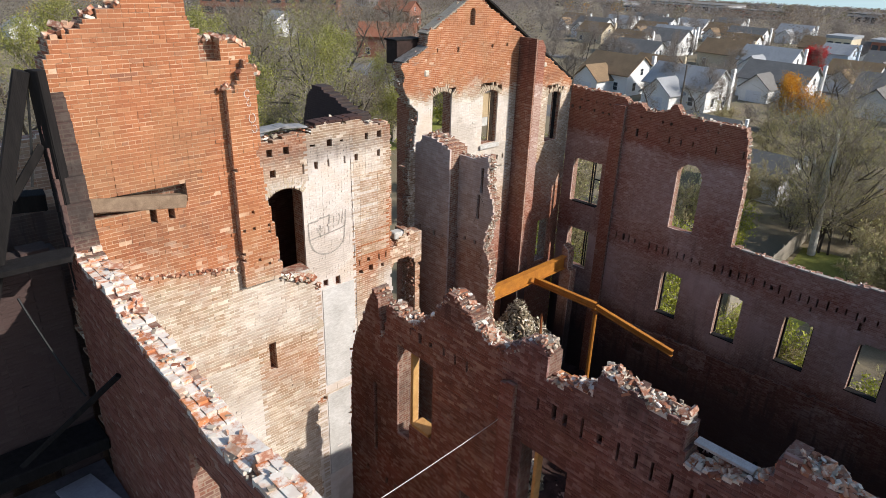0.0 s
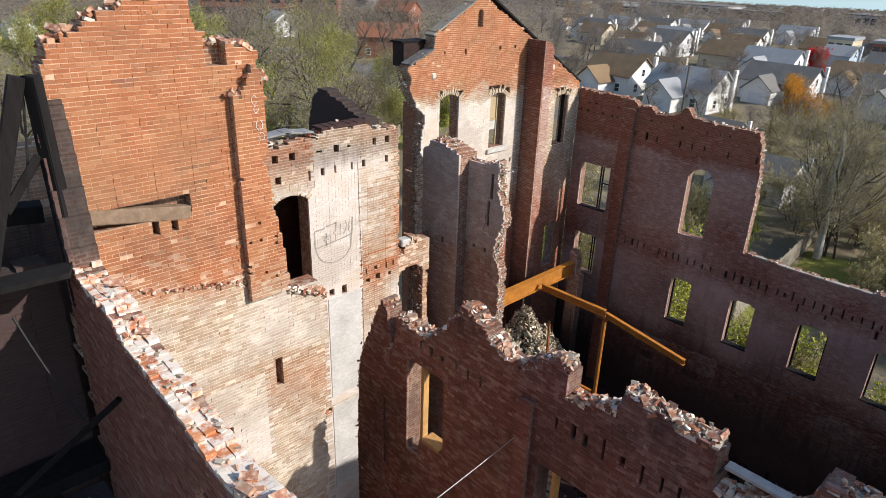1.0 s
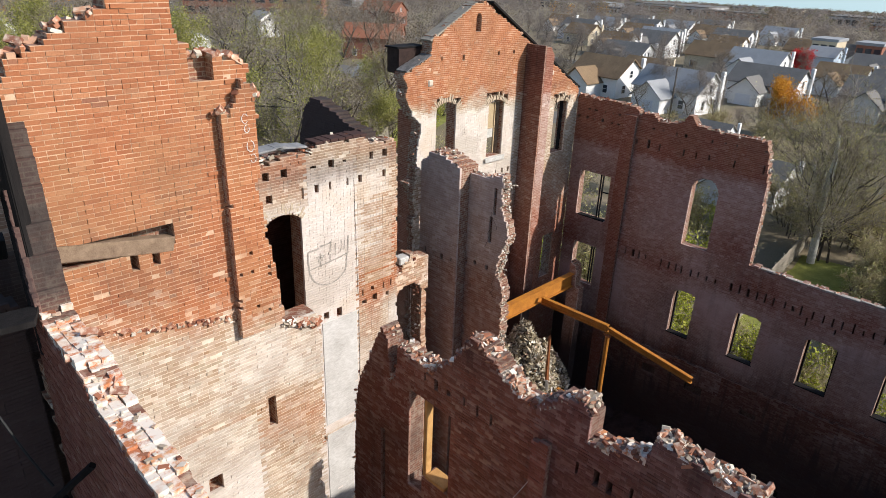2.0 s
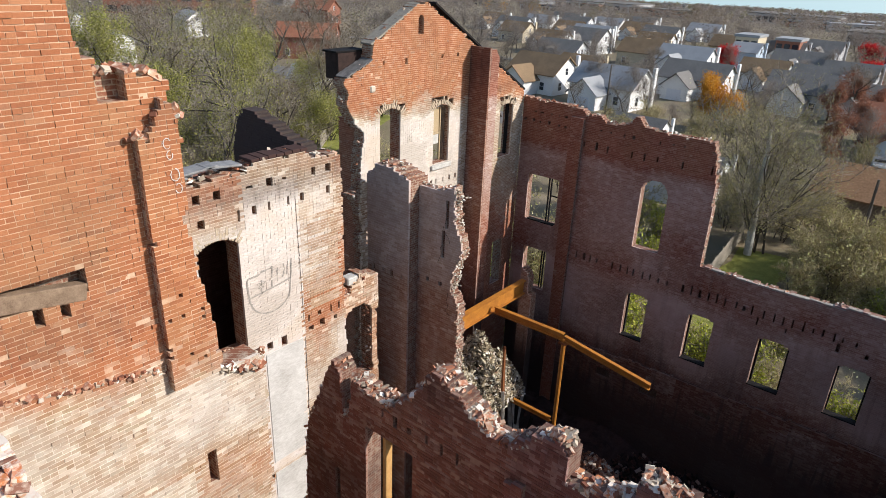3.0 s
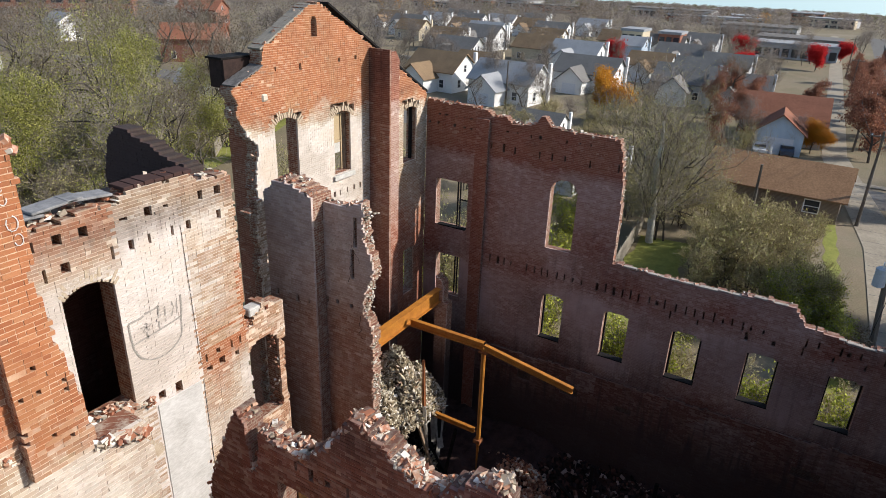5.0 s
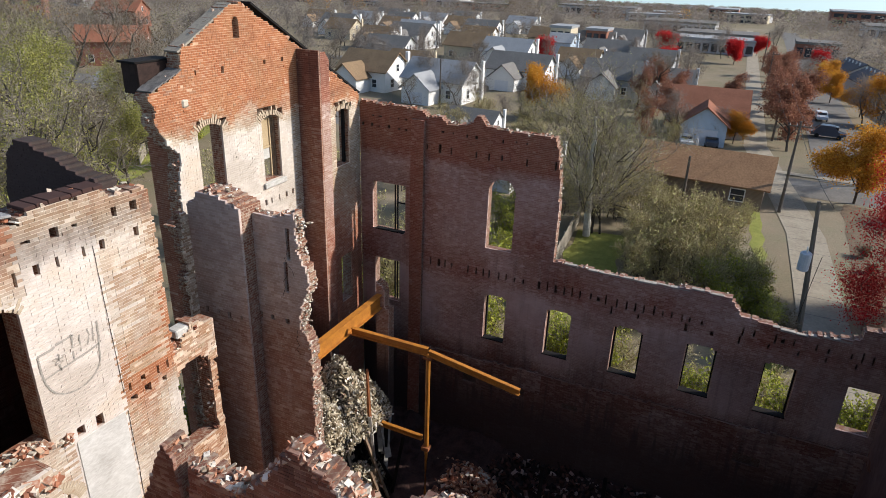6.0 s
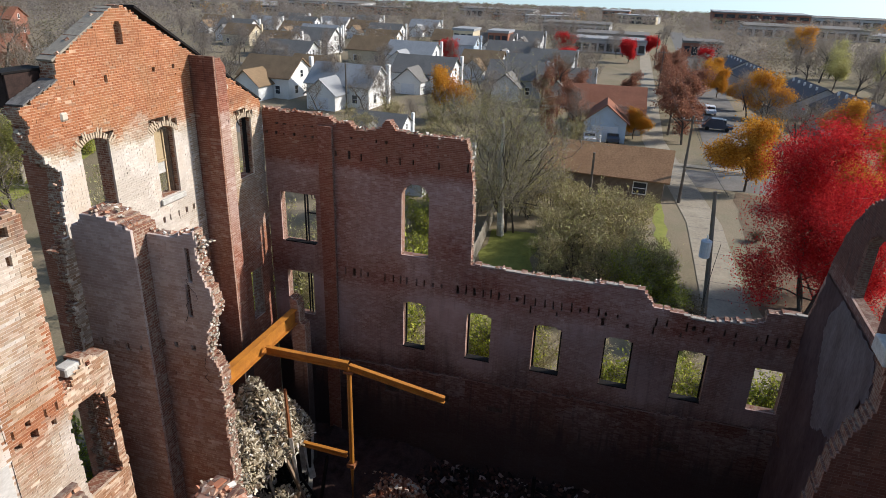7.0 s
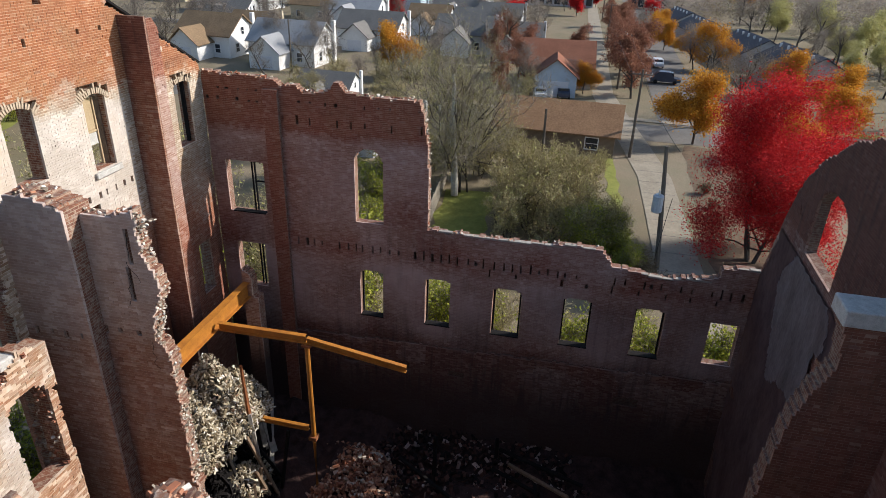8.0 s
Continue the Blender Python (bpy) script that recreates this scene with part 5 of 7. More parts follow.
haze = tree(23, 13, 1.15, FARTWIG, 3500, 0.15, twigs=2.2, puff=0.05, name="bare_tree", label="small leafless grey-brown yard tree")
plant(haze, "town trees", spots, 24)
brush = tree(25, 6.0, 0.9, LEAF_OLIVE, 800, twig=TANTWIG, leaf_size=0.10, puff=0.03, twigs=2.0, stems=5, fork=0.08, name="bare_shrub", label="leafless shrub with a tangle of grey twigs")
plant(brush, "yard thicket", [(52.5, 9.6, 0.9), (53.5, 5.9, 1.05), (49.0, 3.6, 0.9), (57, 4.6, 1.0), (60, 9.0, 0.9), (50.5, 1.4, 0.6), (62.5, 6.2, 0.8), (64, 14, 0.8), (67, 16, 0.8), (63.5, 18.5, 0.9), (68, 12, 0.8), (70.5, 15, 0.8), (66, 10.5, 0.7), (66, 20, 0.9), (76, 22, 0.9), (82, 28, 0.9), (92, 40, 0.9), (96, 34, 0.8), (80, 40, 1.0), (99, 30, 0.9), (107, 29, 0.8), (112, 33, 0.8), (93, 22, 0.8), (97, 13, 0.7)], 15)
thicket = tree(15, 5.6, 0.9, LEAF_OLIVE, 1300, 0.10, twig=TANTWIG, puff=0.035, twigs=1.7, stems=5, fork=0.1, name="overgrown_shrub", label="tangled overgrown shrub with thin olive leaves")
plant(thicket, "yard thicket", [(50, 9.2, 0.8), (52, 7.6, 1.0), (55, 9.5, 0.8), (50.5, 4.8, 0.95), (54.5, 5.0, 0.9), (58.5, 8.0, 1.0), (60, 4.5, 0.8), (62, 9.5, 0.7), (64, 3.5, 0.6), (46, 6.5, 0.5), (66, 7.5, 0.5), (68, 2.6, 0.5), (52.5, 1.8, 0.6), (36, 12, 0.7), (35, 8, 0.75), (34, 4, 0.7), (36, 0.5, 0.65), (35.5, 16, 0.7), (44, 22, 1.0), (40, 26, 1.1), (36, 22, 0.9), (48, 26, 1.1), (46, 32, 1.2), (38, 32, 1.1), (54, 24, 1.0), (58, 30, 1.1), (32, 28, 1.0), (52, 36, 1.2), (64, 24, 1.0), (62, 36, 1.1), (70, 18, 0.8), (72, 28, 0.9), (40, 40, 1.2), (46, 44, 1.2)], 5)
greenery = tree(16, 5.0, 1.0, LEAF_GREEN, 8000, 0.095, twigs=1.8, stems=4, fork=0.08, name="green_shrub", label="low shrub with yellow-green leaves")
plant(greenery, "yard thicket", [(47.5, 3.0, 0.8), (49, 0.9, 0.65), (31.5, -2.8, 0.95), (33.5, -3.8, 0.95), (29.6, -2.6, 0.9), (33, -6.2, 0.8), (46, 0.8, 0.55), (52.5, 3.4, 0.6), (43, 9, 0.5), (33, 9.5, 0.95), (32, 5.5, 0.9), (31.5, 2.5, 0.95), (31, -1.0, 1.0), (33, 12.5, 0.9), (34, 17.5, 1.1), (38, 19, 1.2), (30, 60, 0.8), (36, 58, 0.8), (45, 68, 0.9), (56, 62, 0.8), (40, 56, 0.7), (66, 70, 0.8), (30, 15, 0.9), (30.5, 18.5, 1.1), (34, 24, 1.2), (44, 18.5, 0.8), (52, 20, 0.9), (27, 23, 0.9), (24, 24, 0.8), (20.5, 24, 0.9), (17.5, 25, 0.8)], 6)
drystrip = tree(22, 2.2, 1.2, LEAF_BROWN, 2600, 0.07, twigs=1.0, stems=5, fork=0.05, puff=0.06, name="dry_shrub", label="dry brown brush beside the alley")
plant(drystrip, "dry brush", [(45, -7.2, 0.5), (49, -6.9, 0.4), (62, -7.5, 0.4), (66, -7.4, 0.5), (46, -0.6, 1.0), (44, -1.2, 0.9), (43, 1.2, 0.9), (48.5, -0.4, 0.8), (33, -3.2, 1.0), (31.5, -2.4, 1.0), (35, -5.5, 1.0)], 12)
maple = tree(17, 12.6, 1.0, LEAF_RED, 165000, 0.075, puff=0.046, twigs=0.8, fork=0.12, stems=3, radius=0.17, limbs=True, name="red_maple", label="large maple in full scarlet autumn leaf", leaf_low=0.05)
plant(maple, "red trees", [(51.6, -8.8, 0.92)], 7)
redsmall = tree(18, 6.2, 1.0, LEAF_RED, 20000, 0.14, puff=0.075, twigs=1.0, fork=0.15, name="red_tree", label="small round tree with bright red leaves")
plant(redsmall, "red trees", [(171, 54, 1.0), (214, 31.4, 1.05), (206, 11, 1.0), (236, 6, 0.9), (198, -9.5, 0.9), (176, 24, 0.9)], 8)
orange = tree(19, 7.0, 1.05, LEAF_ORANGE, 22000, 0.12, puff=0.06, twigs=1.0, fork=0.18, limbs=True, name="orange_tree", label="round tree with orange autumn leaves")
plant(orange, "orange trees", [(112, -24.5, 0.9), (96, -27, 1.0), (86, -24, 0.9), (92, -33, 1.0), (104.5, 35.2, 1.05), (82.5, -8.0, 1.05), (80, -17.5, 0.75), (129.9, -15.4, 1.05), (152, -9.5, 0.75), (257, -43, 1.3), (104.5, 5.4, 0.58), (166, -7.6, 0.75), (178, -10.5, 0.7), (139, -13.5, 0.8)], 9)
russet = tree(20, 9.0, 0.95, LEAF_RUSSET, 8000, 0.14, puff=0.035, twigs=1.8, fork=0.16, name="russet_tree", label="street tree with thinning russet leaves")
plant(russet, "street trees", [(104, -1.6, 1.0), (112, -1.9, 1.0), (118, -1.9, 0.95), (124, -1.6, 0.95), (130, -1.2, 0.9), (143, -0.4, 0.85), (158, 0.0, 0.85), (176, 0.4, 0.8), (105, 14.5, 0.8), (116, 16.5, 0.85), (132, 8.5, 0.7), (136, -0.6, 0.9), (150, 0.2, 0.9), (166, 0.4, 0.85), (186, 1.0, 0.8), (128, 18.5, 0.9), (120, 22, 0.8), (98, 18, 0.7)], 10)

yellow = tree(26, 8.0, 1.05, LEAF_OLIVE, 6000, 0.15, puff=0.05, twigs=1.6, fork=0.18, name="yellowing_tree", label="round tree with thin yellow-brown leaves")
plant(yellow, "field trees", [(150, -46, 1.0), (158, -50, 1.1), (146, -40, 0.8), (176, -36, 1.0), (186, -48, 1.0), (128, -37, 0.8), (132, -44, 0.9), (140, -52, 1.0), (118, -40, 0.9), (168, -44, 0.9), (200, -40, 1.1)], 27)
plant(tree(28, 12, 1.0, LEAF_BROWN, 500, 0.1, twigs=3.2, puff=0.03, name="bare_tree", label="pale leafless tree with upswept twigs"), "field trees", [(92, -14.5, 0.85), (95.5, -12, 0.7), (104, -17, 0.75), (118, -14, 0.7), (108, -38, 0.8), (120, -46, 0.9), (136, -38, 0.8), (150, -34, 0.9), (160, -40, 0.9), (174, -30, 0.8), (190, -36, 0.9), (210, -34, 0.9), (130, -52, 0.8), (166, -54, 0.9), (100, -40, 0.8)], 29)

# far woods out to the skyline: too many to count
rng = np.random.default_rng(77)
# the woods' tints carry painted haze
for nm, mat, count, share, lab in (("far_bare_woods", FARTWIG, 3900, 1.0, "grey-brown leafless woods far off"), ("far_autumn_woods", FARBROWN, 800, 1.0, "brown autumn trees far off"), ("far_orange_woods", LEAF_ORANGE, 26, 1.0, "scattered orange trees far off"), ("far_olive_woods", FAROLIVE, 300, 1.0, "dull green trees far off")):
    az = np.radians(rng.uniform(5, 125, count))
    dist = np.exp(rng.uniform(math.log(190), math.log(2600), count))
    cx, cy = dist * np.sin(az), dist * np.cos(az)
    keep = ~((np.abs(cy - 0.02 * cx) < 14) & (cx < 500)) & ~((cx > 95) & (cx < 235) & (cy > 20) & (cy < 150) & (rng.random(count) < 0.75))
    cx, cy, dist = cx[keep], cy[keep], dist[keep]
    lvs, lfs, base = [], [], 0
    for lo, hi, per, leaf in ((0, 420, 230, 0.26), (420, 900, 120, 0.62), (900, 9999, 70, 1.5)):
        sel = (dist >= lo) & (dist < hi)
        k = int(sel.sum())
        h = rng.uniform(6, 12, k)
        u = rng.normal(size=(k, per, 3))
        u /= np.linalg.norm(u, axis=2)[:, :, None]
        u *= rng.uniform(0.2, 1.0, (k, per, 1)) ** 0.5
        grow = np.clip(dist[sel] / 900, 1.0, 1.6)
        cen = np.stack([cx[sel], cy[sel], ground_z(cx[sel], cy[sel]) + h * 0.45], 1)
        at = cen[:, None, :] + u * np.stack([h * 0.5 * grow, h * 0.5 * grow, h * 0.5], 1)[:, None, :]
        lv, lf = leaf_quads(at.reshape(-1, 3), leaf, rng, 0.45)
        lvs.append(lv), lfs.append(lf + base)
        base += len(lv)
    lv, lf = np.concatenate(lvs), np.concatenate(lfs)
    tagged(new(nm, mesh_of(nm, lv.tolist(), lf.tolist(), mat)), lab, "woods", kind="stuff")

# ---------------------------------------------------------------- streets
CONCRETE = simple("old_concrete", (0.23, 0.195, 0.145), (0.36, 0.315, 0.24), 0.6, 0.9)
ASPHALT = simple("worn_asphalt", (0.12, 0.112, 0.10), (0.19, 0.178, 0.16), 0.5, 0.9)


def strip(name, label, pts, width, mat, lift, kerb=0.0):
    """A road laid along a line of points."""
    v, f = [], []
    for i, (x, y) in enumerate(pts):
        a, b = Vector(pts[max(i - 1, 0)]), Vector(pts[min(i + 1, len(pts) - 1)])
        d = (b - a).normalized()
        for s in (-1, 1):
            px, py = x - s * d.y * width / 2, y + s * d.x * width / 2
            v.append((px, py, float(ground_z(np.array(px), np.array(py))) + lift))
    for i in range(len(pts) - 1):
        f.append((2 * i, 2 * i + 2, 2 * i + 3, 2 * i + 1))
    return tagged(new(name, mesh_of(name, v, [q[::-1] for q in f], mat)), label, "road", kind="structure")


alley = [(40, -3.9), (49, -3.6), (60, -3.3), (69, -3.0), (80, -1.4), (92, 0.5), (105, 2.4)] + [(x, 2.4 + (x - 105) * 0.036) for x in range(120, 420, 20)]
strip("alley", "pale cracked concrete alley with tree shadows across it", alley[:7], 3.3, CONCRETE, 0.05)
strip("alley_far", "pale concrete alley running on between the trees", alley[6:], 3.1, CONCRETE, 0.045)
strip("road", "grey asphalt cross street", [(86.0 + 0.03 * y, y) for y in range(-140, 260, 20)], 7.5, ASPHALT, 0.03)
strip("street", "asphalt street with parked cars", [(x, -8.6 + (x - 90) * 0.01) for x in range(90, 420, 15)], 7.5, ASPHALT, 0.04)
strip("road_far", "asphalt side street between the houses", [(146 + 0.02 * y, y) for y in range(12, 200, 15)], 6.5, ASPHALT, 0.06)
strip("pavement", "pale concrete pavement by the street", [(91.6 + 0.03 * y, y) for y in range(-60, 30, 10)], 1.5, CONCRETE, 0.10)
for k in range(16):
    a, b = alley[0], alley[1]
    x = 42 + 3.2 * k
    y = float(np.interp(x, [p[0] for p in alley], [p[1] for p in alley]))
    part("joint", bm_box((x, y - 1.6, 0.053), (x + 0.05, y + 1.6, 0.058)), ASPHALT, bpy.data.objects["alley"])

LITTER = simple("brown_leaf_litter", (0.085, 0.06, 0.04), (0.21, 0.148, 0.098), 1.3, 0.95, bump=0.6)
LAWN = simple("yard_lawn", (0.14, 0.16, 0.035), (0.29, 0.285, 0.075), 1.1, 0.95, bump=0.5)
strip("leaf_litter", "brown leaf litter and bare earth beside the alley", [(x, -10.0 - 0.02 * (x - 40) + 0.4 * math.sin(x)) for x in range(30, 82, 3)], 8.2, LITTER, 0.02)
strip("lawn", "patch of green lawn by the fence", [(x, 12.6 + 0.05 * (x - 34) + 0.3 * math.sin(1.3 * x)) for x in range(34, 62, 2)], 4.4, LAWN, 0.02)
strip("lawn_verge", "green grass verge by the alley", [(x, -0.2 + 0.06 * (x - 44) + 0.2 * math.sin(1.7 * x)) for x in range(36, 76, 2)], 1.1, LAWN, 0.02)
strip("lawn_rear", "yellow-green grass behind the ruin", [(x, 66 + 0.42 * (x - 42) + 0.4 * math.sin(x)) for x in range(30, 78, 4)], 13.0, LAWN, 0.02)
strip("lawn_kerbside", "strip of dry lawn by the cross street", [(93.6 + 0.03 * y, y) for y in range(-60, 0, 6)], 3.0, LAWN, 0.02)

# ---------------------------------------------------------------- houses


def siding(name, a, b):
    m = Mat(name, 0.7)
    w = m.t.nodes.new("ShaderNodeTexWave")
    w.bands_direction = "Z"
    w.inputs["Scale"].default_value = 2.4
    w.inputs["Distortion"].default_value = 0.0
    m.link(m.co, w.inputs["Vector"])
    c = m.mix(0.5, m.ramp(w.outputs["Fac"], [(0.0, tuple(0.75 * v for v in a)), (0.25, a), (1.0, b)]), m.ramp(m.noise(0.8, 4), [(0.3, a), (0.7, b)]))
    m.bump(w.outputs["Fac"], 0.3, 0.02)
    return m.colour(c)


def shingles(name, a, b):
    m = Mat(name, 0.9)
    c = m.mix(0.5, m.ramp(m.noise(0.5, 5), [(0.3, a), (0.7, b)]), m.ramp(m.noise(5.0, 3), [(0.3, tuple(0.7 * v for v in a)), (0.7, tuple(1.15 * v for v in b))]))
    m.bump(m.noise(8.0, 2), 0.5, 0.03)
    return m.colour(c)


WHITE = siding("white_siding", (0.66, 0.65, 0.62), (0.78, 0.77, 0.74))
BLUE = siding("pale_blue_siding", (0.38, 0.46, 0.54), (0.48, 0.56, 0.63))
TAN = siding("tan_siding", (0.50, 0.42, 0.29), (0.62, 0.53, 0.38))
GREYS = siding("grey_siding", (0.34, 0.34, 0.34), (0.45, 0.45, 0.45))
REDBRICK = simple("far_red_brick", (0.20, 0.085, 0.06), (0.33, 0.15, 0.10), 1.5, 0.9)
TRIM = simple("white_trim", (0.68, 0.67, 0.64), (0.78, 0.77, 0.75), 2.0, 0.6)
ROOF_GREY = shingles("grey_shingles", (0.125, 0.118, 0.108), (0.19, 0.18, 0.165))
ROOF_PALE = shingles("pale_grey_shingles", (0.24, 0.245, 0.25), (0.33, 0.335, 0.335))
ROOF_BROWN = shingles("brown_shingles", (0.15, 0.105, 0.065), (0.26, 0.175, 0.10))
ROOF_RUST = shingles("rust_shingles", (0.18, 0.075, 0.045), (0.27, 0.115, 0.07))
ROOF_DARK = shingles("slate_blue_shingles", (0.045, 0.05, 0.062), (0.08, 0.088, 0.105))
PANE = Mat("window_glass", 0.12)
PANE = PANE.colour((0.03, 0.035, 0.042))
DOORWHITE = simple("white_garage_door", (0.58, 0.60, 0.63), (0.70, 0.71, 0.73), 3.0, 0.6)


def gable_body(w, d, wall, ridge):
    """Walls of a house with gables at both y ends; w along x, d along y."""
    bm = bmesh.new()
    pts = [(-w / 2, 0), (w / 2, 0), (w / 2, wall), (0, ridge), (-w / 2, wall)]
    a = [bm.verts.new((x, -d / 2, z)) for x, z in pts]
    b = [bm.verts.new((x, d / 2, z)) for x, z in pts]
    bm.faces.new(a)
    bm.faces.new(b[::-1])
    for i in range(5):
        bm.faces.new((a[i], b[i], b[(i + 1) % 5], a[(i + 1) % 5])[::-1])
    return bm


def gable_roof(w, d, wall, ridge, over=0.45, thick=0.16):
    bm = bmesh.new()
    slope = (ridge - wall) / (w / 2)
    for s in (-1, 1):
        x1, z1 = s * (w / 2 + over), wall - slope * over
        v = []
        for y in (-d / 2 - over, d / 2 + over):
            v += [bm.verts.new((0, y, ridge + 0.02)), bm.verts.new((x1, y, z1 + 0.02)), bm.verts.new((x1, y, z1 + thick)), bm.verts.new((0, y, ridge + thick + 0.05))]
        for q in ((0, 1, 2, 3), (7, 6, 5, 4), (0, 4, 5, 1), (1, 5, 6, 2), (2, 6, 7, 3), (3, 7, 4, 0)):
            bm.faces.new([v[i] for i in q])
    bmesh.ops.recalc_face_normals(bm, faces=bm.faces)
    return bm


def window_part(parent, c, axis, w=0.95, h=1.4):
    """A framed window on a wall facing -x or -y."""
    x, y, z = c
    t = 0.06
    bm = bmesh.new()
    for a, b in (((-w / 2 - 0.1, -h / 2 - 0.1), (w / 2 + 0.1, -h / 2)), ((-w / 2 - 0.1, h / 2), (w / 2 + 0.1, h / 2 + 0.1)), ((-w / 2 - 0.1, -h / 2), (-w / 2, h / 2)), ((w / 2, -h / 2), (w / 2 + 0.1, h / 2)), ((-w / 2, -0.03), (w / 2, 0.03))):
        if axis == "x":
            bm_box((x - t, y + a[0], z + a[1]), (x, y + b[0], z + b[1]), 0, bm)
        else:
            bm_box((x + a[0], y - t, z + a[1]), (x + b[0], y, z + b[1]), 0, bm)
    win = part("window", bm, TRIM, parent)
    if axis == "x":
        part("pane", bm_box((x - 0.02, y - w / 2, z - h / 2), (x - 0.004, y + w / 2, z + h / 2)), PANE, win)
    else:
        part("pane", bm_box((x - w / 2, y - 0.02, z - h / 2), (x + w / 2, y - 0.004, z + h / 2)), PANE, win)


def house(label, wall_mat, roof_mat, w=8.5, d=11.0, wall=3.9, ridge=6.9, wing=True, chase=True, wing_mat=None):
    top = tagged(new("house"), label, "house", "houses of the town")
    part("wall", gable_body(w, d, wall, ridge), wall_mat, top)
    part("roof", gable_roof(w, d, wall, ridge), roof_mat, top)
    for y in (-d * 0.28, d * 0.30):
        window_part(top, (-w / 2, y, 1.6), "x")
    for x in (-w * 0.22, w * 0.22):
        window_part(top, (x, -d / 2, 1.6), "y")
    window_part(top, (0, -d / 2, wall + 0.35), "y", 0.8, 1.2)
    if chase:
        part("chimney", bm_box((w * 0.30, -d / 2 - 0.62, 0.0), (w * 0.30 + 0.8, -d / 2 - 0.02, ridge + 0.15), 0.04), wall_mat, top)
    if wing:
        ww, wd = 5.6, 5.0
        m = Matrix.Translation((-w / 2 - wd / 2 + 0.6, d * 0.06, 0)) @ Matrix.Rotation(radians(90), 4, "Z")
        for nm, bm, mat in (("garage_wing", gable_body(ww, wd, 2.9, 5.2), wing_mat or wall_mat), ("porch_roof", gable_roof(ww, wd, 2.9, 5.2), roof_mat)):
            bmesh.ops.transform(bm, matrix=m, verts=bm.verts)
            part(nm, bm, mat, top)
        x = -w / 2 - wd + 0.6
        part("garage_door", bm_box((x - 0.05, d * 0.06 - 1.5, 0.0), (x - 0.004, d * 0.06 + 1.5, 2.2), 0.02), DOORWHITE, top)
    return top


def settle(proto, spots):
    for i, (x, y, turn, s) in enumerate(spots):
        m = put(x, y, radians(turn), s, -0.05)
        if i == 0:
            proto.matrix_world = m
        else:
            copy_thing(proto, Matrix()).matrix_world = m


settle(house("white-sided house with pale grey shingle roof and garage wing", WHITE, ROOF_PALE, d=12.5), [(112.5, 55.5, -4, 0.98), (162, 61, -3, 0.95), (198, 105, -3, 0.95), (236, 148, -3, 0.9), (262, 92, -3, 0.9), (252, 126, -3, 0.9)])
settle(house("white-sided house with brown shingle roof", WHITE, ROOF_BROWN, d=11), [(115, 71.5, -5, 1.0), (172, 104, -3, 0.9), (196, 83, -3, 0.9), (214, 122, -3, 0.9), (158, 42, -2, 0.85), (238, 108, -3, 0.9), (228, 164, -3, 0.9)])
settle(house("white-sided house with grey shingle roof", WHITE, ROOF_GREY, d=13, wing=True), [(134, 48, -3, 0.95), (88, 39, -3, 0.58), (72, 26.5, -3, 0.66), (183, 99, -3, 0.98), (180, 40, -2, 0.92), (226, 94, -3, 0.9), (206, 140, -3, 0.95), (244, 136, -3, 0.9), (268, 120, -3, 0.95), (260, 150, -3, 0.95), (150, 88, -3, 0.9), (141, 84, 0, 0.7)])
settle(house("tan-sided house with brown roof", TAN, ROOF_BROWN, wing=False), [(168, 74.5, -3, 0.95), (131, 72, -4, 0.8), (210, 66, -3, 0.9), (190, 128, -3, 0.9)])
settle(house("grey house with dark roof and white chimney", GREYS, ROOF_GREY, wing=True, wing_mat=WHITE), [(135.5, 29.5, 0, 0.95), (133, 19.5, 0, 0.9), (152, 30, -2, 0.9), (166, 27, -2, 0.9), (206, 50, -2, 0.9), (224, 44, -2, 0.9)])
settle(house("pale blue two-storey house with grey roof", BLUE, ROOF_PALE, w=8, d=8, wall=5.0, ridge=7.4, wing=False), [(190.5, 55.5, -3, 0.85), (150, 137, 0, 0.8)])
settle(house("red brick house with red roof", REDBRICK, ROOF_RUST, w=9, d=14, wall=5.2, ridge=8.0, wing=False, chase=False), [(108, 134, 40, 1.0), (175, 211, 20, 1.1)])
settle(house("white house half hidden by trees", WHITE, ROOF_PALE, w=7, d=7, wall=5.0, ridge=7.2, wing=False, chase=False), [(74, 92, 30, 0.8), (60, 180, 10, 1.0), (84, 214, 0, 1.0), (40, 190, 0, 1.0), (110, 190, 0, 1.0), (68, 150, 10, 0.9)])

# garage with a rust-red roof by the alley
gar = thing("garage", "pale blue-grey garage with a rust-red shingle roof", "garage", put(112, 10.2, radians(4)))
bm = gable_body(6.0, 6.0, 3.0, 5.3)
bmesh.ops.transform(bm, matrix=Matrix.Translation((-8.2, 0, 0)) @ Matrix.Rotation(radians(90), 4, "Z"), verts=bm.verts)
part("wall", bm, BLUE, gar)
bm = gable_roof(6.0, 6.0, 3.0, 5.3)
bmesh.ops.transform(bm, matrix=Matrix.Translation((-8.2, 0, 0)) @ Matrix.Rotation(radians(90), 4, "Z"), verts=bm.verts)
part("roof", bm, ROOF_RUST, gar)
part("garage_door", bm_box((-11.26, -1.9, 0), (-11.205, 1.9, 2.3), 0.02), DOORWHITE, gar)
part("main_house", gable_body(10, 11, 3.4, 6.4), GREYS, gar)
part("main_roof", gable_roof(10, 11, 3.4, 6.4), ROOF_RUST, gar)

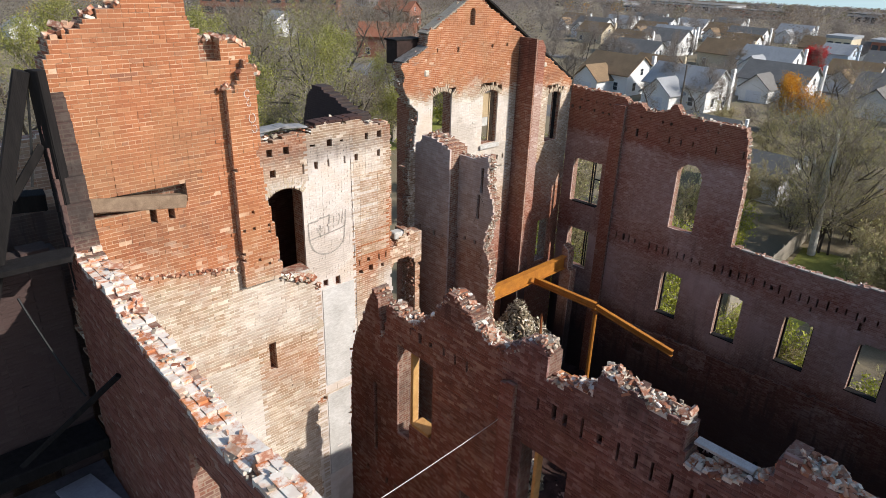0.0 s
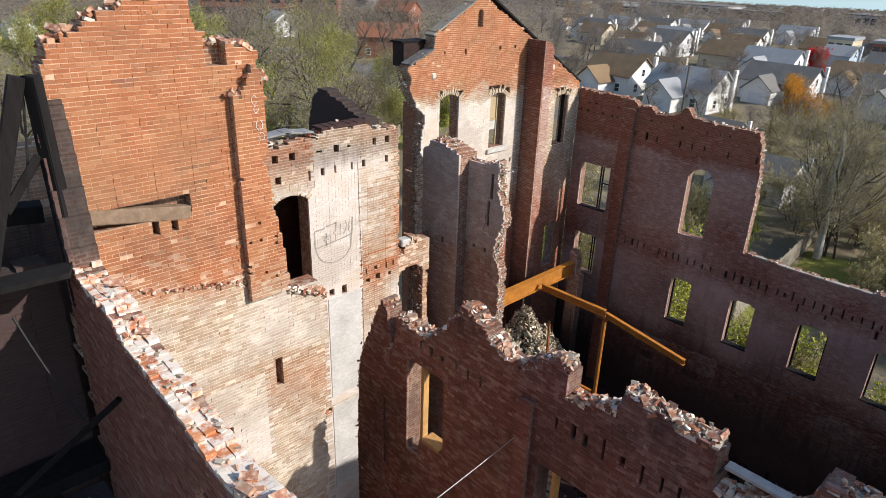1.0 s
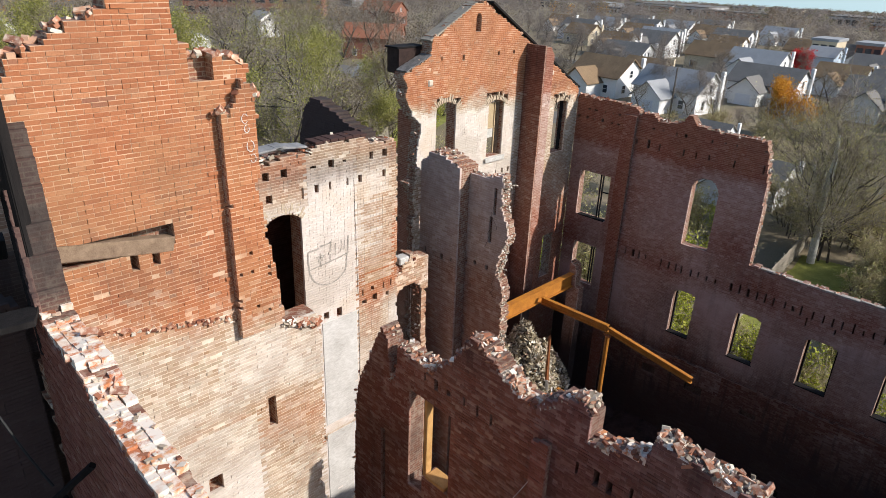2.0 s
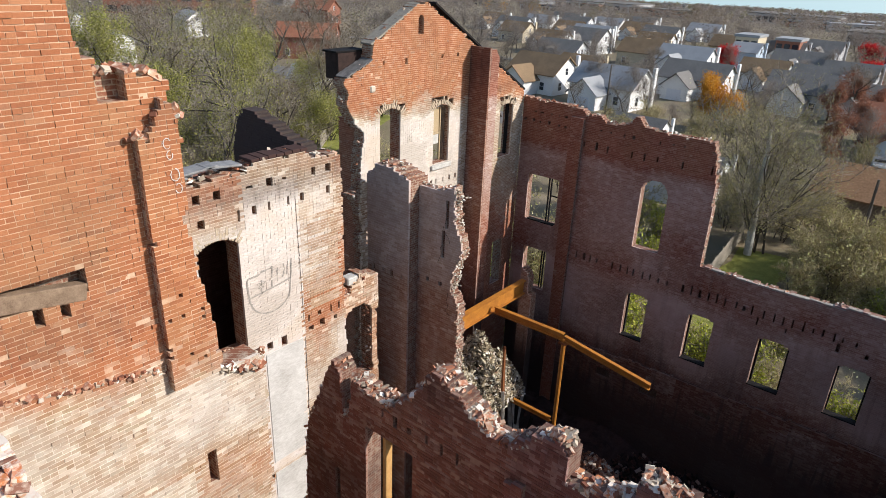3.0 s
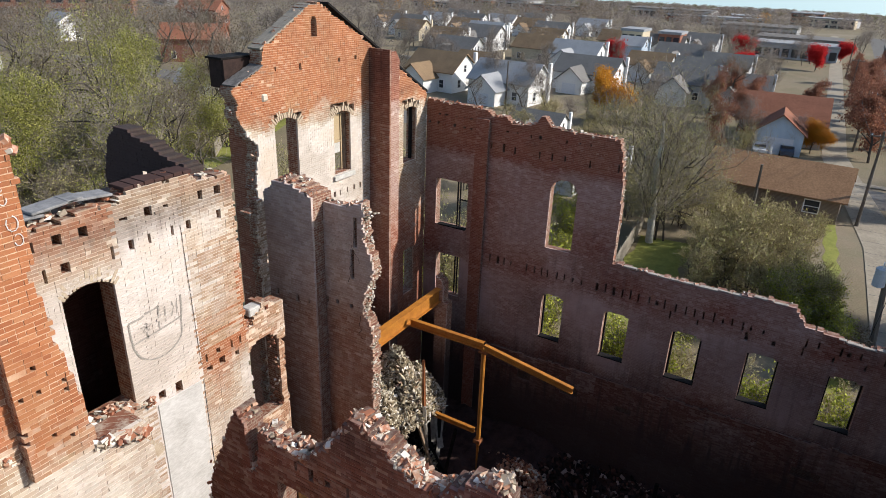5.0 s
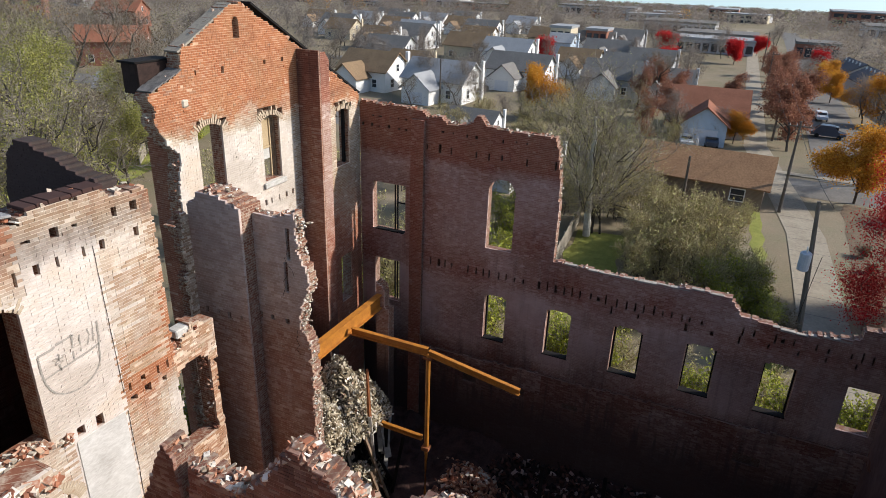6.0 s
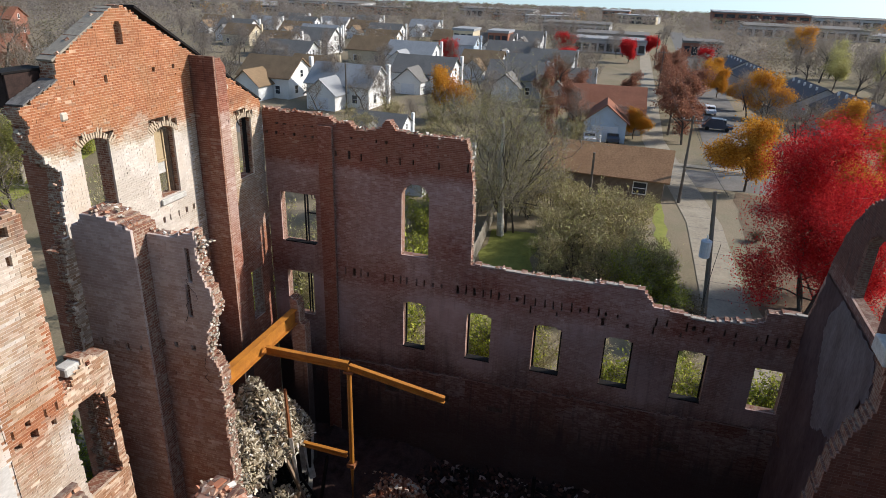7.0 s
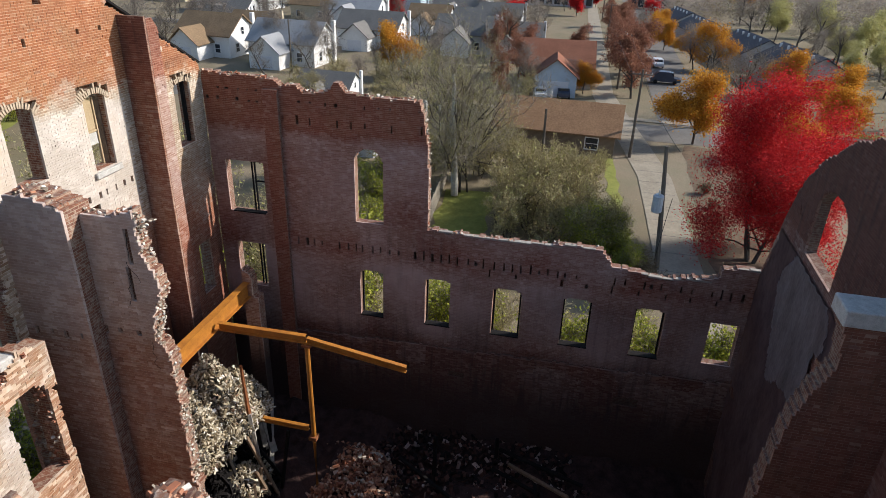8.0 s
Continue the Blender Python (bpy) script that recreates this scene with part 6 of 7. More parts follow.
# long low house with a flat-pitched brown roof
low = thing("low_house", "long low house with a shallow brown shingle roof", "house", put(78.6, 7.3, radians(-3)))
part("wall", gable_body(8.4, 12.8, 2.6, 4.7), siding("brown_siding", (0.17, 0.125, 0.09), (0.25, 0.19, 0.14)), low)
part("roof", gable_roof(8.4, 12.8, 2.6, 4.7, 0.6), shingles("tan_brown_shingles", (0.20, 0.11, 0.058), (0.29, 0.168, 0.09)), low)
part("chimney", bm_box((0.3, 1.2, 4.4), (0.5, 1.4, 5.6), 0.02), TRIM, low)
for y in (-4.0,):
    window_part(low, (-4.2, y, 1.4), "x", 1.3, 1.2)

# flat-roofed hall with a band of windows, and brick blocks further off


def block(label, x, y, w, d, h, mat, floors=1, bays=8, turn=0.0, roof=ROOF_PALE):
    b = thing("building", label, "building", put(x, y, radians(turn), 1.0, -0.3), "far buildings")
    part("wall", bm_box((-w / 2, -d / 2, 0), (w / 2, d / 2, h)), mat, b)
    part("roof", bm_box((-w / 2 - 0.3, -d / 2 - 0.3, h + 0.004), (w / 2 + 0.3, d / 2 + 0.3, h + 0.7)), roof, b)
    for k in range(floors):
        for j in range(bays):
            yy = -d / 2 + d * (j + 0.5) / bays
            z = h * (k + 0.5) / floors
            part("window", bm_box((-w / 2 - 0.08, yy - d / bays * 0.36, z - h / floors * 0.28), (-w / 2 - 0.01, yy + d / bays * 0.36, z + h / floors * 0.28)), PANE, b)
    return b


block("flat-roofed hall with a band of dark windows", 240, 18.5, 12, 23, 4.2, GREYS, 1, 9)
block("flat-roofed grey store with white edges", 268, 20, 16, 26, 4.4, GREYS, 1, 7, roof=ROOF_GREY)
block("dark brick warehouse with flat roof", 244, -10.5, 12, 12, 4.8, REDBRICK, 1, 5, roof=ROOF_GREY)
block("brick house with a flat parapet", 200, 58, 8, 6, 7.5, TAN, 2, 3)
block("brick house with a flat parapet", 206, 49, 8, 6, 7.0, REDBRICK, 2, 3)
block("long pale hall across the field", 330, 40, 20, 30, 5.0, GREYS, 1, 10, roof=ROOF_GREY)
block("brick mill block in the distance", 620, 40, 26, 22, 9, REDBRICK, 3, 4)
block("long grey works hall in the distance", 420, -70, 30, 60, 6, GREYS, 1, 12, roof=ROOF_GREY)
block("dark brick block on the skyline", 520, -60, 30, 60, 12, REDBRICK, 3, 8)
block("low pale hall far off", 560, 130, 30, 60, 7, GREYS, 1, 12, roof=ROOF_GREY)
block("low pale hall far off", 440, -130, 26, 70, 3.5, WHITE, 1, 8)
block("large red brick school behind trees", 162, 284, 20, 60, 14, REDBRICK, 3, 10, 50)
block("grey hall on the skyline", 900, -200, 60, 120, 11, GREYS, 1, 12, roof=ROOF_GREY)
block("grey hall on the skyline", 600, 300, 40, 70, 8, GREYS, 1, 10, roof=ROOF_GREY)

rb = random.Random(55)
for k in range(34):
    az, dist = radians(rb.uniform(28, 112)), 430 * math.exp(rb.uniform(0, 1.4))
    grow = dist / 430
    block(("low flat-roofed works building far off", "long pale warehouse far off", "dark brick factory block far off")[k % 3], dist * math.sin(az), dist * math.cos(az), rb.uniform(10, 18) * grow ** 0.5, rb.uniform(14, 40) * grow ** 0.4, rb.uniform(3, 6) * grow ** 0.3, (GREYS, TAN, REDBRICK)[k % 3], 1 + k % 2, 6, rb.uniform(-30, 30), (ROOF_GREY, ROOF_PALE, ROOF_DARK)[(k // 3) % 3])

# rows of dark-roofed terraces on the street's far side
terrace = tagged(new("terrace_house"), "low terrace with a slate-dark roof and white vents", "house", "terrace row")
part("wall", gable_body(9, 15, 3.4, 5.8), GREYS, terrace)
part("roof", gable_roof(9, 15, 3.4, 5.8), ROOF_DARK, terrace)
for k in range(5):
    part("vent", bm_box((-1.2, -6 + 3 * k, 5.2), (-0.9, -5.7 + 3 * k, 6.0)), TRIM, terrace)
for k in range(2):
    window_part(terrace, (-2 + 4 * k, -7.5, 1.6), "y")
settle(terrace, [(122.5, -28.2, -80, 1.0), (141, -24.2, -80, 0.95), (167, -18.5, -80, 0.9), (185, -16.0, -80, 0.9)])

# utility poles and their cables
POLEWOOD = simple("grey_pole_wood", (0.10, 0.085, 0.07), (0.20, 0.17, 0.14), 3.0, 0.9, stretch=(3, 3, 0.3))
CANGREY = simple("grey_transformer", (0.36, 0.40, 0.45), (0.46, 0.50, 0.54), 3.0, 0.5)


def utility_pole(x, y, h, can=False, arm=True):
    p = thing("utility_pole", "weathered wooden utility pole" + (" with a grey transformer can" if can else ""), "utility pole", put(x, y), "utility poles")
    lean = 0.9 if can else 0.02
    part("pole", bm_tube([(0, 0, -0.3), (0.03, lean / 2, h * 0.5), (0, lean, h)], [0.20, 0.16, 0.12], 8), POLEWOOD, p)
    if arm:
        part("crossarm", bm_bar((0, -1.1, h - 0.5), (0, 1.1, h - 0.5), 0.1, 0.12), POLEWOOD, p)
        for k in (-0.9, -0.3, 0.3, 0.9):
            part("insulator", bm_tube([(0, k, h - 0.44), (0, k, h - 0.25)], [0.04, 0.03], 6), TRIM, p)
    if can:
        c = part("transformer", bm_tube([(-0.28, 0.84, 4.55), (-0.28, 0.84, 4.6), (-0.28, 0.84, 5.75), (-0.28, 0.84, 5.85)], [0.3, 0.36, 0.36, 0.24], 14), CANGREY, p)
        part("bracket", bm_bar((-0.2, 0.75, 5.2), (0, 0.5, 5.2), 0.08, 0.2), CANGREY, c)
        for k in range(3):
            part("bushing", bm_tube([(-0.28 + 0.14 * (k - 1), 0.84, 5.84), (-0.28 + 0.2 * (k - 1), 0.84, 6.15)], [0.05, 0.03], 6), TRIM, c)
    return p


utility_pole(48.6, -2.0, 9.2, True, False)
utility_pole(75.0, -0.7, 9.4)
utility_pole(109.8, 0.3, 8.6)
utility_pole(150, 2.2, 9.0)
utility_pole(200, 3.6, 9.5)
utility_pole(67, 8.2, 6.5, False, False)
utility_pole(101, 16.5, 7.0, False, False)
utility_pole(65.6, 152.5, 12.6)
utility_pole(104, 52, 8.0, False, False)
WIRE = simple("black_cable", (0.012, 0.012, 0.012), (0.03, 0.03, 0.03), 3.0, 0.6)


def cable(a, b, sag, r=0.02, name="cable", label="black overhead cable between poles", group="cables", mat=None):
    pts = [Vector(a).lerp(Vector(b), k / 12) - Vector((0, 0, sag * 4 * (k / 12) * (1 - k / 12))) for k in range(13)]
    me = bpy.data.meshes.new(name)
    bm = bm_tube(pts, [r] * 13, 5)
    bm.to_mesh(me)
    bm.free()
    me.materials.append(mat or WIRE)
    return tagged(new(name, me), label, "cable", group)


cable((48.6, -2.0, 8.9), (75.0, -0.7, 8.9), 0.5)
cable((75.0, 0.2, 8.9), (109.8, 1.2, 8.1), 0.6)
cable((75.0, -1.6, 8.9), (109.8, -0.6, 8.1), 0.6)
cable((48.5, -2.1, 5.6), (47.9, -1.6, 1.0), -0.3)

# plank fence of the yard
FENCE = simple("grey_fence_boards", (0.20, 0.175, 0.14), (0.34, 0.30, 0.24), 4.0, 0.9, stretch=(3, 3, 0.4))


def plank_fence(a, b, h, label):
    f = thing("fence", label, "fence")
    a, b = Vector(a), Vector(b)
    n = int((b - a).length / 0.17)
    d = (b - a).normalized()
    r = random.Random(4)
    m = Matrix.Rotation(math.atan2(d.y, d.x), 4, "Z")
    board = bpy.data.meshes.new("board")
    bm = bm_box((0, -0.012, 0.05), (0.155, 0.012, h))
    bm.to_mesh(board)
    bm.free()
    board.materials.append(FENCE)
    for i in range(n):
        o = new("board", board)
        o.parent = f
        p = a + d * (0.17 * i)
        o.matrix_world = Matrix.Translation((p.x, p.y, 0)) @ m @ Matrix.Diagonal((1, 1, r.uniform(0.95, 1.04), 1))
    for i in range(0, n, 14):
        p = a + d * (0.17 * i)
        part("post", bm_box((p.x - 0.05, p.y + 0.02, 0), (p.x + 0.05, p.y + 0.12, h + 0.1)), FENCE, f)
    return f


plank_fence((42, 15.0, 0), (62, 16.7, 0), 1.8, "weathered grey plank fence along the yard")
plank_fence((54, 66, 0), (66, 76, 0), 1.8, "weathered plank fence behind the trees")

# parked vehicles
CARWHITE = simple("white_car_paint", (0.62, 0.63, 0.64), (0.72, 0.73, 0.74), 1.0, 0.3, bump=0.0)
CARBLUE = simple("dark_blue_car_paint", (0.035, 0.05, 0.08), (0.06, 0.075, 0.11), 1.0, 0.3, bump=0.0)
TYRE = simple("black_rubber", (0.015, 0.015, 0.015), (0.03, 0.03, 0.03), 6.0, 0.8)


def car(x, y, turn, paint, label, h=1.45, l=4.4):
    c = thing("car", label, "car", put(x, y, radians(turn), 1.0, 0.05), "parked cars")
    bm = bmesh.new()
    prof = [(-l / 2, 0.35), (-l / 2, 0.85), (-l * 0.27, 0.98), (-l * 0.13, h), (l * 0.24, h), (l * 0.42, 0.95), (l / 2, 0.85), (l / 2, 0.35)]
    a = [bm.verts.new((px, -0.85, pz)) for px, pz in prof]
    b = [bm.verts.new((px, 0.85, pz)) for px, pz in prof]
    bm.faces.new(a)
    bm.faces.new(b[::-1])
    for i in range(len(prof)):
        bm.faces.new((a[i], b[i], b[(i + 1) % len(prof)], a[(i + 1) % len(prof)])[::-1])
    bmesh.ops.bevel(bm, geom=list(bm.edges), offset=0.07, segments=2, affect="EDGES")
    body = part("body", bm, paint, c)
    part("windscreen", bm_box((-l * 0.255, -0.7, 1.0), (-l * 0.15, 0.7, h - 0.1), 0.03), PANE, body)
    part("side_window", bm_box((-l * 0.12, -0.875, 1.0), (l * 0.25, -0.84, h - 0.1), 0.0), PANE, body)
    for wx in (-l * 0.31, l * 0.31):
        for wy in (-0.8, 0.8):
            w = part("wheel", bm_tube([(wx, wy - 0.1, 0.32), (wx, wy + 0.1, 0.32)], [0.32, 0.32], 14), TYRE, c)
    return c


car(100.2, 11.4, 8, CARWHITE, "small white car parked by the garage")
car(101.6, 8.2, 8, CARBLUE, "dark car parked by the garage")
car(117, -7.3, 86, CARBLUE, "dark blue van parked in the street", 1.9, 4.8)
car(132, -7.0, 4, CARWHITE, "white car parked in the street")

# ---------------------------------------------------------------- steel frame inside


def i_beam(name, a, b, label, h=0.36, w=0.2, web_side=(0, 1, 0)):
    """A rolled steel beam: two flanges and a web."""
    t = thing(name, label, "steel beam", group="steel frame")
    a, b = Vector(a), Vector(b)
    for nm, dz, ww, hh in (("top_flange", h / 2 - 0.014, w, 0.028), ("bottom_flange", -h / 2 + 0.014, w, 0.028), ("web", 0, 0.02, h - 0.056)):
        off = Vector((0, 0, dz))
        d = (b - a).normalized()
        side = d.cross(Vector((0, 0, 1))).normalized()
        up = side.cross(d)
        bm = bmesh.new()
        vs = [bm.verts.new(p + off + side * (s * ww / 2) + up * (u * hh / 2)) for p in (a, b) for s, u in ((-1, -1), (1, -1), (1, 1), (-1, 1))]
        for q in ((3, 2, 1, 0), (4, 5, 6, 7), (0, 1, 5, 4), (1, 2, 6, 5), (2, 3, 7, 6), (3, 0, 4, 7)):
            bm.faces.new([vs[i] for i in q])
        bmesh.ops.recalc_face_normals(bm, faces=bm.faces)
        part(nm, bm, STEEL, t)
    return t


i_beam("steel_beam", (14.9, 16.0, 9.42), (23.75, 15.95, 9.48), "heavy orange steel beam resting on the piers", 0.62, 0.26)
i_beam("steel_beam", (21.0, 15.8, 9.32), (21.0, 12.6, 9.36), "orange steel beam hung off the heavy one", 0.3, 0.17)
i_beam("steel_beam", (21.0, 12.55, 9.32), (21.02, 9.1, 8.78), "sagging orange steel beam, its end in the air", 0.24, 0.15)
i_beam("steel_beam", (21.0, 14.75, 5.5), (21.0, 12.75, 5.48), "short orange steel beam low on the post", 0.2, 0.14)
post = thing("steel_post", "slender rusty orange steel post under the beam", "steel post", group="steel frame")
part("pole", bm_tube([(21.0, 12.58, 2.0), (21.0, 12.56, 5.2), (21.0, 12.58, 9.2)], [0.085, 0.085, 0.085], 10), STEEL, post)
part("collar", bm_box((20.85, 12.42, 5.0), (21.15, 12.72, 5.16), 0.01), RUST, post)
part("cap_plate", bm_box((20.86, 12.4, 9.08), (21.14, 12.74, 9.16), 0.01), RUST, post)
brick_wall("wall_beam_pier", "narrow whitewashed brick pier under the beam's end", "y", 23.3, 15.55, 16.15, Z0, 10.4, 0.45, under([(15.5, 9.1), (15.75, 9.15), (15.8, 10.2), (16.2, 10.3)], 0.08, 98), wash=lambda u, z: 0.5 + 0 * u, soot_shade=lambda u, z: np.interp(z, [6, 8.6], [0.98, 0.12]) + 0 * u, shade_tone=lambda u, z: 0.5 + 0 * u, seed=27)

# ---------------------------------------------------------------- timber frames, beams, charred posts


def opening_frame(y0, y1, z0, z1, label, x=9.06):
    """A raw pine frame set in an opening of the cross wall."""
    f = thing("door_frame", label, "door frame", group="raw timber frames")
    part("jamb", bm_box((x, y1 - 0.085, z0), (x + 0.20, y1, z1), 0.008), NEWWOOD, f)
    part("jamb", bm_box((x + 0.1, y0, z0), (x + 0.36, y0 + 0.05, z1), 0.008), TIMBER, f, "dark weathered jamb")
    part("sill", bm_box((x - 0.04, y0 + 0.112, z0), (x + 0.34, y1 - 0.112, z0 + 0.09), 0.008), NEWWOOD, f)
    return f


opening_frame(9.46, 10.30, 11.12, 13.22, "yellow pine frame in the cross wall's opening")
opening_frame(5.52, 6.36, 9.42, 12.82, "yellow pine door frame in the cross wall")


def timber(a, b, w, h, mat, label, category="timber", name="timber", taper=1.0, group=""):
    me = bpy.data.meshes.new(name)
    bm = bm_bar(a, b, w, h, None, taper, 0.012)
    for v in bm.verts:
        v.co += Vector((random.uniform(-1, 1), random.uniform(-1, 1), random.uniform(-1, 1))) * 0.012
    bm.to_mesh(me)
    bm.free()
    me.materials.append(mat)
    return tagged(new(name, me), label, category, group)


timber((2.84, 11.255, 18.2), (4.48, 11.255, 17.92), 0.18, 0.25, TIMBER, "grey weathered lintel beam set in the brick wall", "beam", "lintel_beam")
timber((2.33, 11.05, 20.4), (1.15, 11.05, 16.7), 0.15, 0.2, CHAR, "charred post leaning beside the wall", "post", "charred_post", group="charred posts")
timber((2.5, 11.0, 20.4), (2.53, 10.95, 16.9), 0.17, 0.22, CHAR, "charred post standing against the wall", "post", "charred_post", group="charred posts")
timber((2.40, 11.05, 19.3), (1.85, 11.1, 18.55), 0.10, 0.12, CHAR, "charred brace between the posts", "brace", "charred_brace")
timber((-0.5, 12.6, 18.3), (2.5, 12.2, 18.1), 0.3, 0.3, CHAR, "charred roof beam lying across the wall", "beam", "charred_beam")
timber((0.2, 11.4, 17.4), (2.4, 10.6, 17.7), 0.5, 0.08, CHAR, "charred board hanging from the roof", "board", "charred_board")
timber((1.0, 10.2, 14.6), (2.35, 9.2, 16.2), 0.08, 0.08, CHAR, "thin charred stick leaning on the wall", "stick", "charred_stick")
cable((1.55, 10.6, 17.2), (2.0, 9.9, 15.6), 0.1, 0.018, "cable", "loose black cable hanging in the dark room")
cable((2.38, 11.1, 20.2), (2.15, 11.08, 18.7), 0.12, 0.02, "cable", "loose black cable hanging from the charred post")

# the dark room left of the near wall
# dark below z 17.4 and pale above: the sunlit top is set by colour
brick_wall("wall_rear_left", "pale brick wall behind the charred posts, painted dark below its sunlit top", "x", 14.0, -5.0, 3.6, Z0, 19.0, 0.4, under([(-5, 18.2), (1.5, 18.7), (3.6, 18.8)], 0.06, 91), wash=lambda u, z: 0.55 + 0.0 * u, soot_shade=lambda u, z: np.interp(z, [17.3, 17.6], [0.9, 0.0]) + 0.0 * u, shade_tone=lambda u, z: 0.2 + 0.0 * u, seed=21)
# char, plus extra black painted in where stray sun lit the room
brick_wall("wall_left_inner", "charred inner wall with a ledge, blackened further as shade", "x", 11.7, -5.0, 2.42, Z0, 17.6, 0.4, under([(-5, 17.3), (2.42, 17.4)], 0.1, 92), holes=[hole(0.9, 1.7, 10.0, 13.6)], wash=lambda u, z: 0.3 + 0.0 * u, soot_shade=lambda u, z: 0.95 + 0.0 * u, shade_tone=lambda u, z: 0.8 + 0.0 * u, seed=22)
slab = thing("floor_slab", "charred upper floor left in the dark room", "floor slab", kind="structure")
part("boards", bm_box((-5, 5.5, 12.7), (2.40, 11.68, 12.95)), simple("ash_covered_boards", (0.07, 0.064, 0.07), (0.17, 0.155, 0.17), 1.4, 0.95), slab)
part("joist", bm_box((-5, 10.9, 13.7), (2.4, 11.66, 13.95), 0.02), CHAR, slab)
tagged(timber((1.75, 11.3, 13.0), (1.98, 9.4, 13.35), 0.62, 0.06, simple("grey_sheet", (0.30, 0.29, 0.31), (0.42, 0.41, 0.44), 3.0, 0.6), "grey board lying on the dark floor", "board", "sheet_board"))


def heap(name, label, category, cx, cy, rx, ry, z0, h, count, sizes, mat, seed, kind="stuff", tilt=(0, 0), lie=None):
    """A heap of loose lumps."""
    r = np.random.default_rng(seed)
    a, d = r.uniform(0, 2 * np.pi, count), np.sqrt(r.random(count))
    x, y = cx + rx * d * np.cos(a), cy + ry * d * np.sin(a)
    z = z0 + h * (1 - d) ** 0.75 * (0.35 + 1.15 * rough_noise(x, y, 0.9, seed)) * r.uniform(0.72, 1.0, count) + 0.25 * rough_noise(x, y, 4.0, seed + 1) + tilt[0] * (x - cx) + tilt[1] * (y - cy)
    s = np.stack([r.uniform(*sizes[0], count), r.uniform(*sizes[1], count), r.uniform(*sizes[2], count)], 1)
    v, f = chunk_arrays(np.stack([x, y, z], 1), s, r, 0.35, lie)
    return tagged(new(name, mesh_of(name, v.tolist(), f.tolist(), mat)), label, category, kind=kind)


heap("rubble_mound", "mound of broken red bricks on the burnt floor", "rubble", 21.6, 11.9, 2.3, 2.4, 1.9, 1.6, 2400, ((0.1, 0.24), (0.07, 0.13), (0.05, 0.09)), BROKEN, 1)
for k, (x, y, rx, ry, z0, h, n) in enumerate(((19.4, 16.3, 3.0, 1.7, 5.5, 3.0, 3800), (18.2, 15.8, 1.6, 1.2, 6.3, 2.3, 1700), (21.0, 15.7, 1.7, 1.2, 5.2, 2.4, 1500), (19.6, 15.0, 1.9, 0.9, 2.9, 1.6, 800))):
    heap("rubble_mound", "pale plaster and lath debris heaped behind the pier", "rubble", x, y, rx, ry, z0, h, int(2.2 * n), ((0.04, 0.32), (0.02, 0.10), (0.008, 0.035)), DEBRIS, 2 + 20 * k, lie=0.55)
heap("rubble_mound", "black charred timbers and ash under the pale debris", "rubble", 19.2, 16.0, 3.4, 2.2, 1.8, 4.4, 6000, ((0.1, 0.7), (0.05, 0.14), (0.04, 0.12)), CHAR, 12)
heap("rubble_mound", "dark fallen bricks and ash over the floor", "rubble", 20.0, 6.0, 7.5, 7.5, 1.9, 0.9, 7000, ((0.08, 0.28), (0.06, 0.16), (0.04, 0.1)), BURNT, 3)
heap("rubble_mound", "broken brick strewn at the foot of the pier", "rubble", 16.0, 13.2, 2.4, 2.0, 2.0, 2.6, 1800, ((0.1, 0.3), (0.06, 0.16), (0.04, 0.1)), DEBRIS, 4)

# ---------------------------------------------------------------- the drawn shield and scrawls on the walls
COAL = simple("charcoal_line", (0.20, 0.18, 0.155), (0.42, 0.38, 0.33), 20.0, 0.95)
CHALK = simple("white_spray_paint", (0.46, 0.44, 0.41), (0.66, 0.64, 0.61), 20.0, 0.9)


def ribbon(name, pts, width, mat, parent, y):
    """A flat painted line on a wall that faces -y."""
    v, f = [], []
    for i, (x, z) in enumerate(pts):
        a, b = Vector(pts[max(i - 1, 0)]), Vector(pts[min(i + 1, len(pts) - 1)])
        d = (b - a).normalized()
        w = width / 2 * (0.8 + 0.4 * random.random())
        v += [(x - d.y * w, y, z + d.x * w), (x + d.y * w, y, z - d.x * w)]
    for i in range(len(pts) - 1):
        f.append((2 * i, 2 * i + 1, 2 * i + 3, 2 * i + 2))
    o = new(name, mesh_of(name, v, f, mat))
    o.parent = parent
    return o


shield = thing("shield_drawing", "faint charcoal drawing of a quartered shield on the lime-washed wall", "drawing")
YS = 14.491
out = [(8.97, 15.35), (8.97, 15.05), (9.0, 14.75)] + [(9.58 - 0.56 * math.cos(a), 14.78 - 0.47 * math.sin(a)) for a in np.linspace(0.15, 2.99, 14)] + [(10.14, 14.9), (10.19, 15.2), (10.2, 15.5)]
ribbon("outline", out, 0.034, COAL, shield, YS)
ribbon("top_line", [(8.97, 15.36), (9.25, 15.37), (9.3, 15.4)], 0.05, COAL, shield, YS)
ribbon("top_line", [(9.33, 15.42), (9.6, 15.44), (9.66, 15.47)], 0.045, COAL, shield, YS)
ribbon("middle_line", [(9.0, 14.86), (9.3, 14.9), (9.62, 14.93), (9.95, 14.97), (10.16, 15.02)], 0.04, COAL, shield, YS)
ribbon("divider", [(9.62, 14.95), (9.63, 15.2), (9.66, 15.47)], 0.035, COAL, shield, YS)
for k in range(5):
    a = 1.25 * k
    ribbon("petal", [(9.33, 15.12), (9.33 + 0.07 * math.cos(a), 15.12 + 0.07 * math.sin(a)), (9.33 + 0.13 * math.cos(a + 0.3), 15.12 + 0.11 * math.sin(a + 0.3)), (9.33 + 0.08 * math.cos(a + 0.6), 15.12 + 0.08 * math.sin(a + 0.6))], 0.022, COAL, shield, YS)
ribbon("stem_bar", [(9.32, 15.02), (9.34, 14.86)], 0.03, COAL, shield, YS)
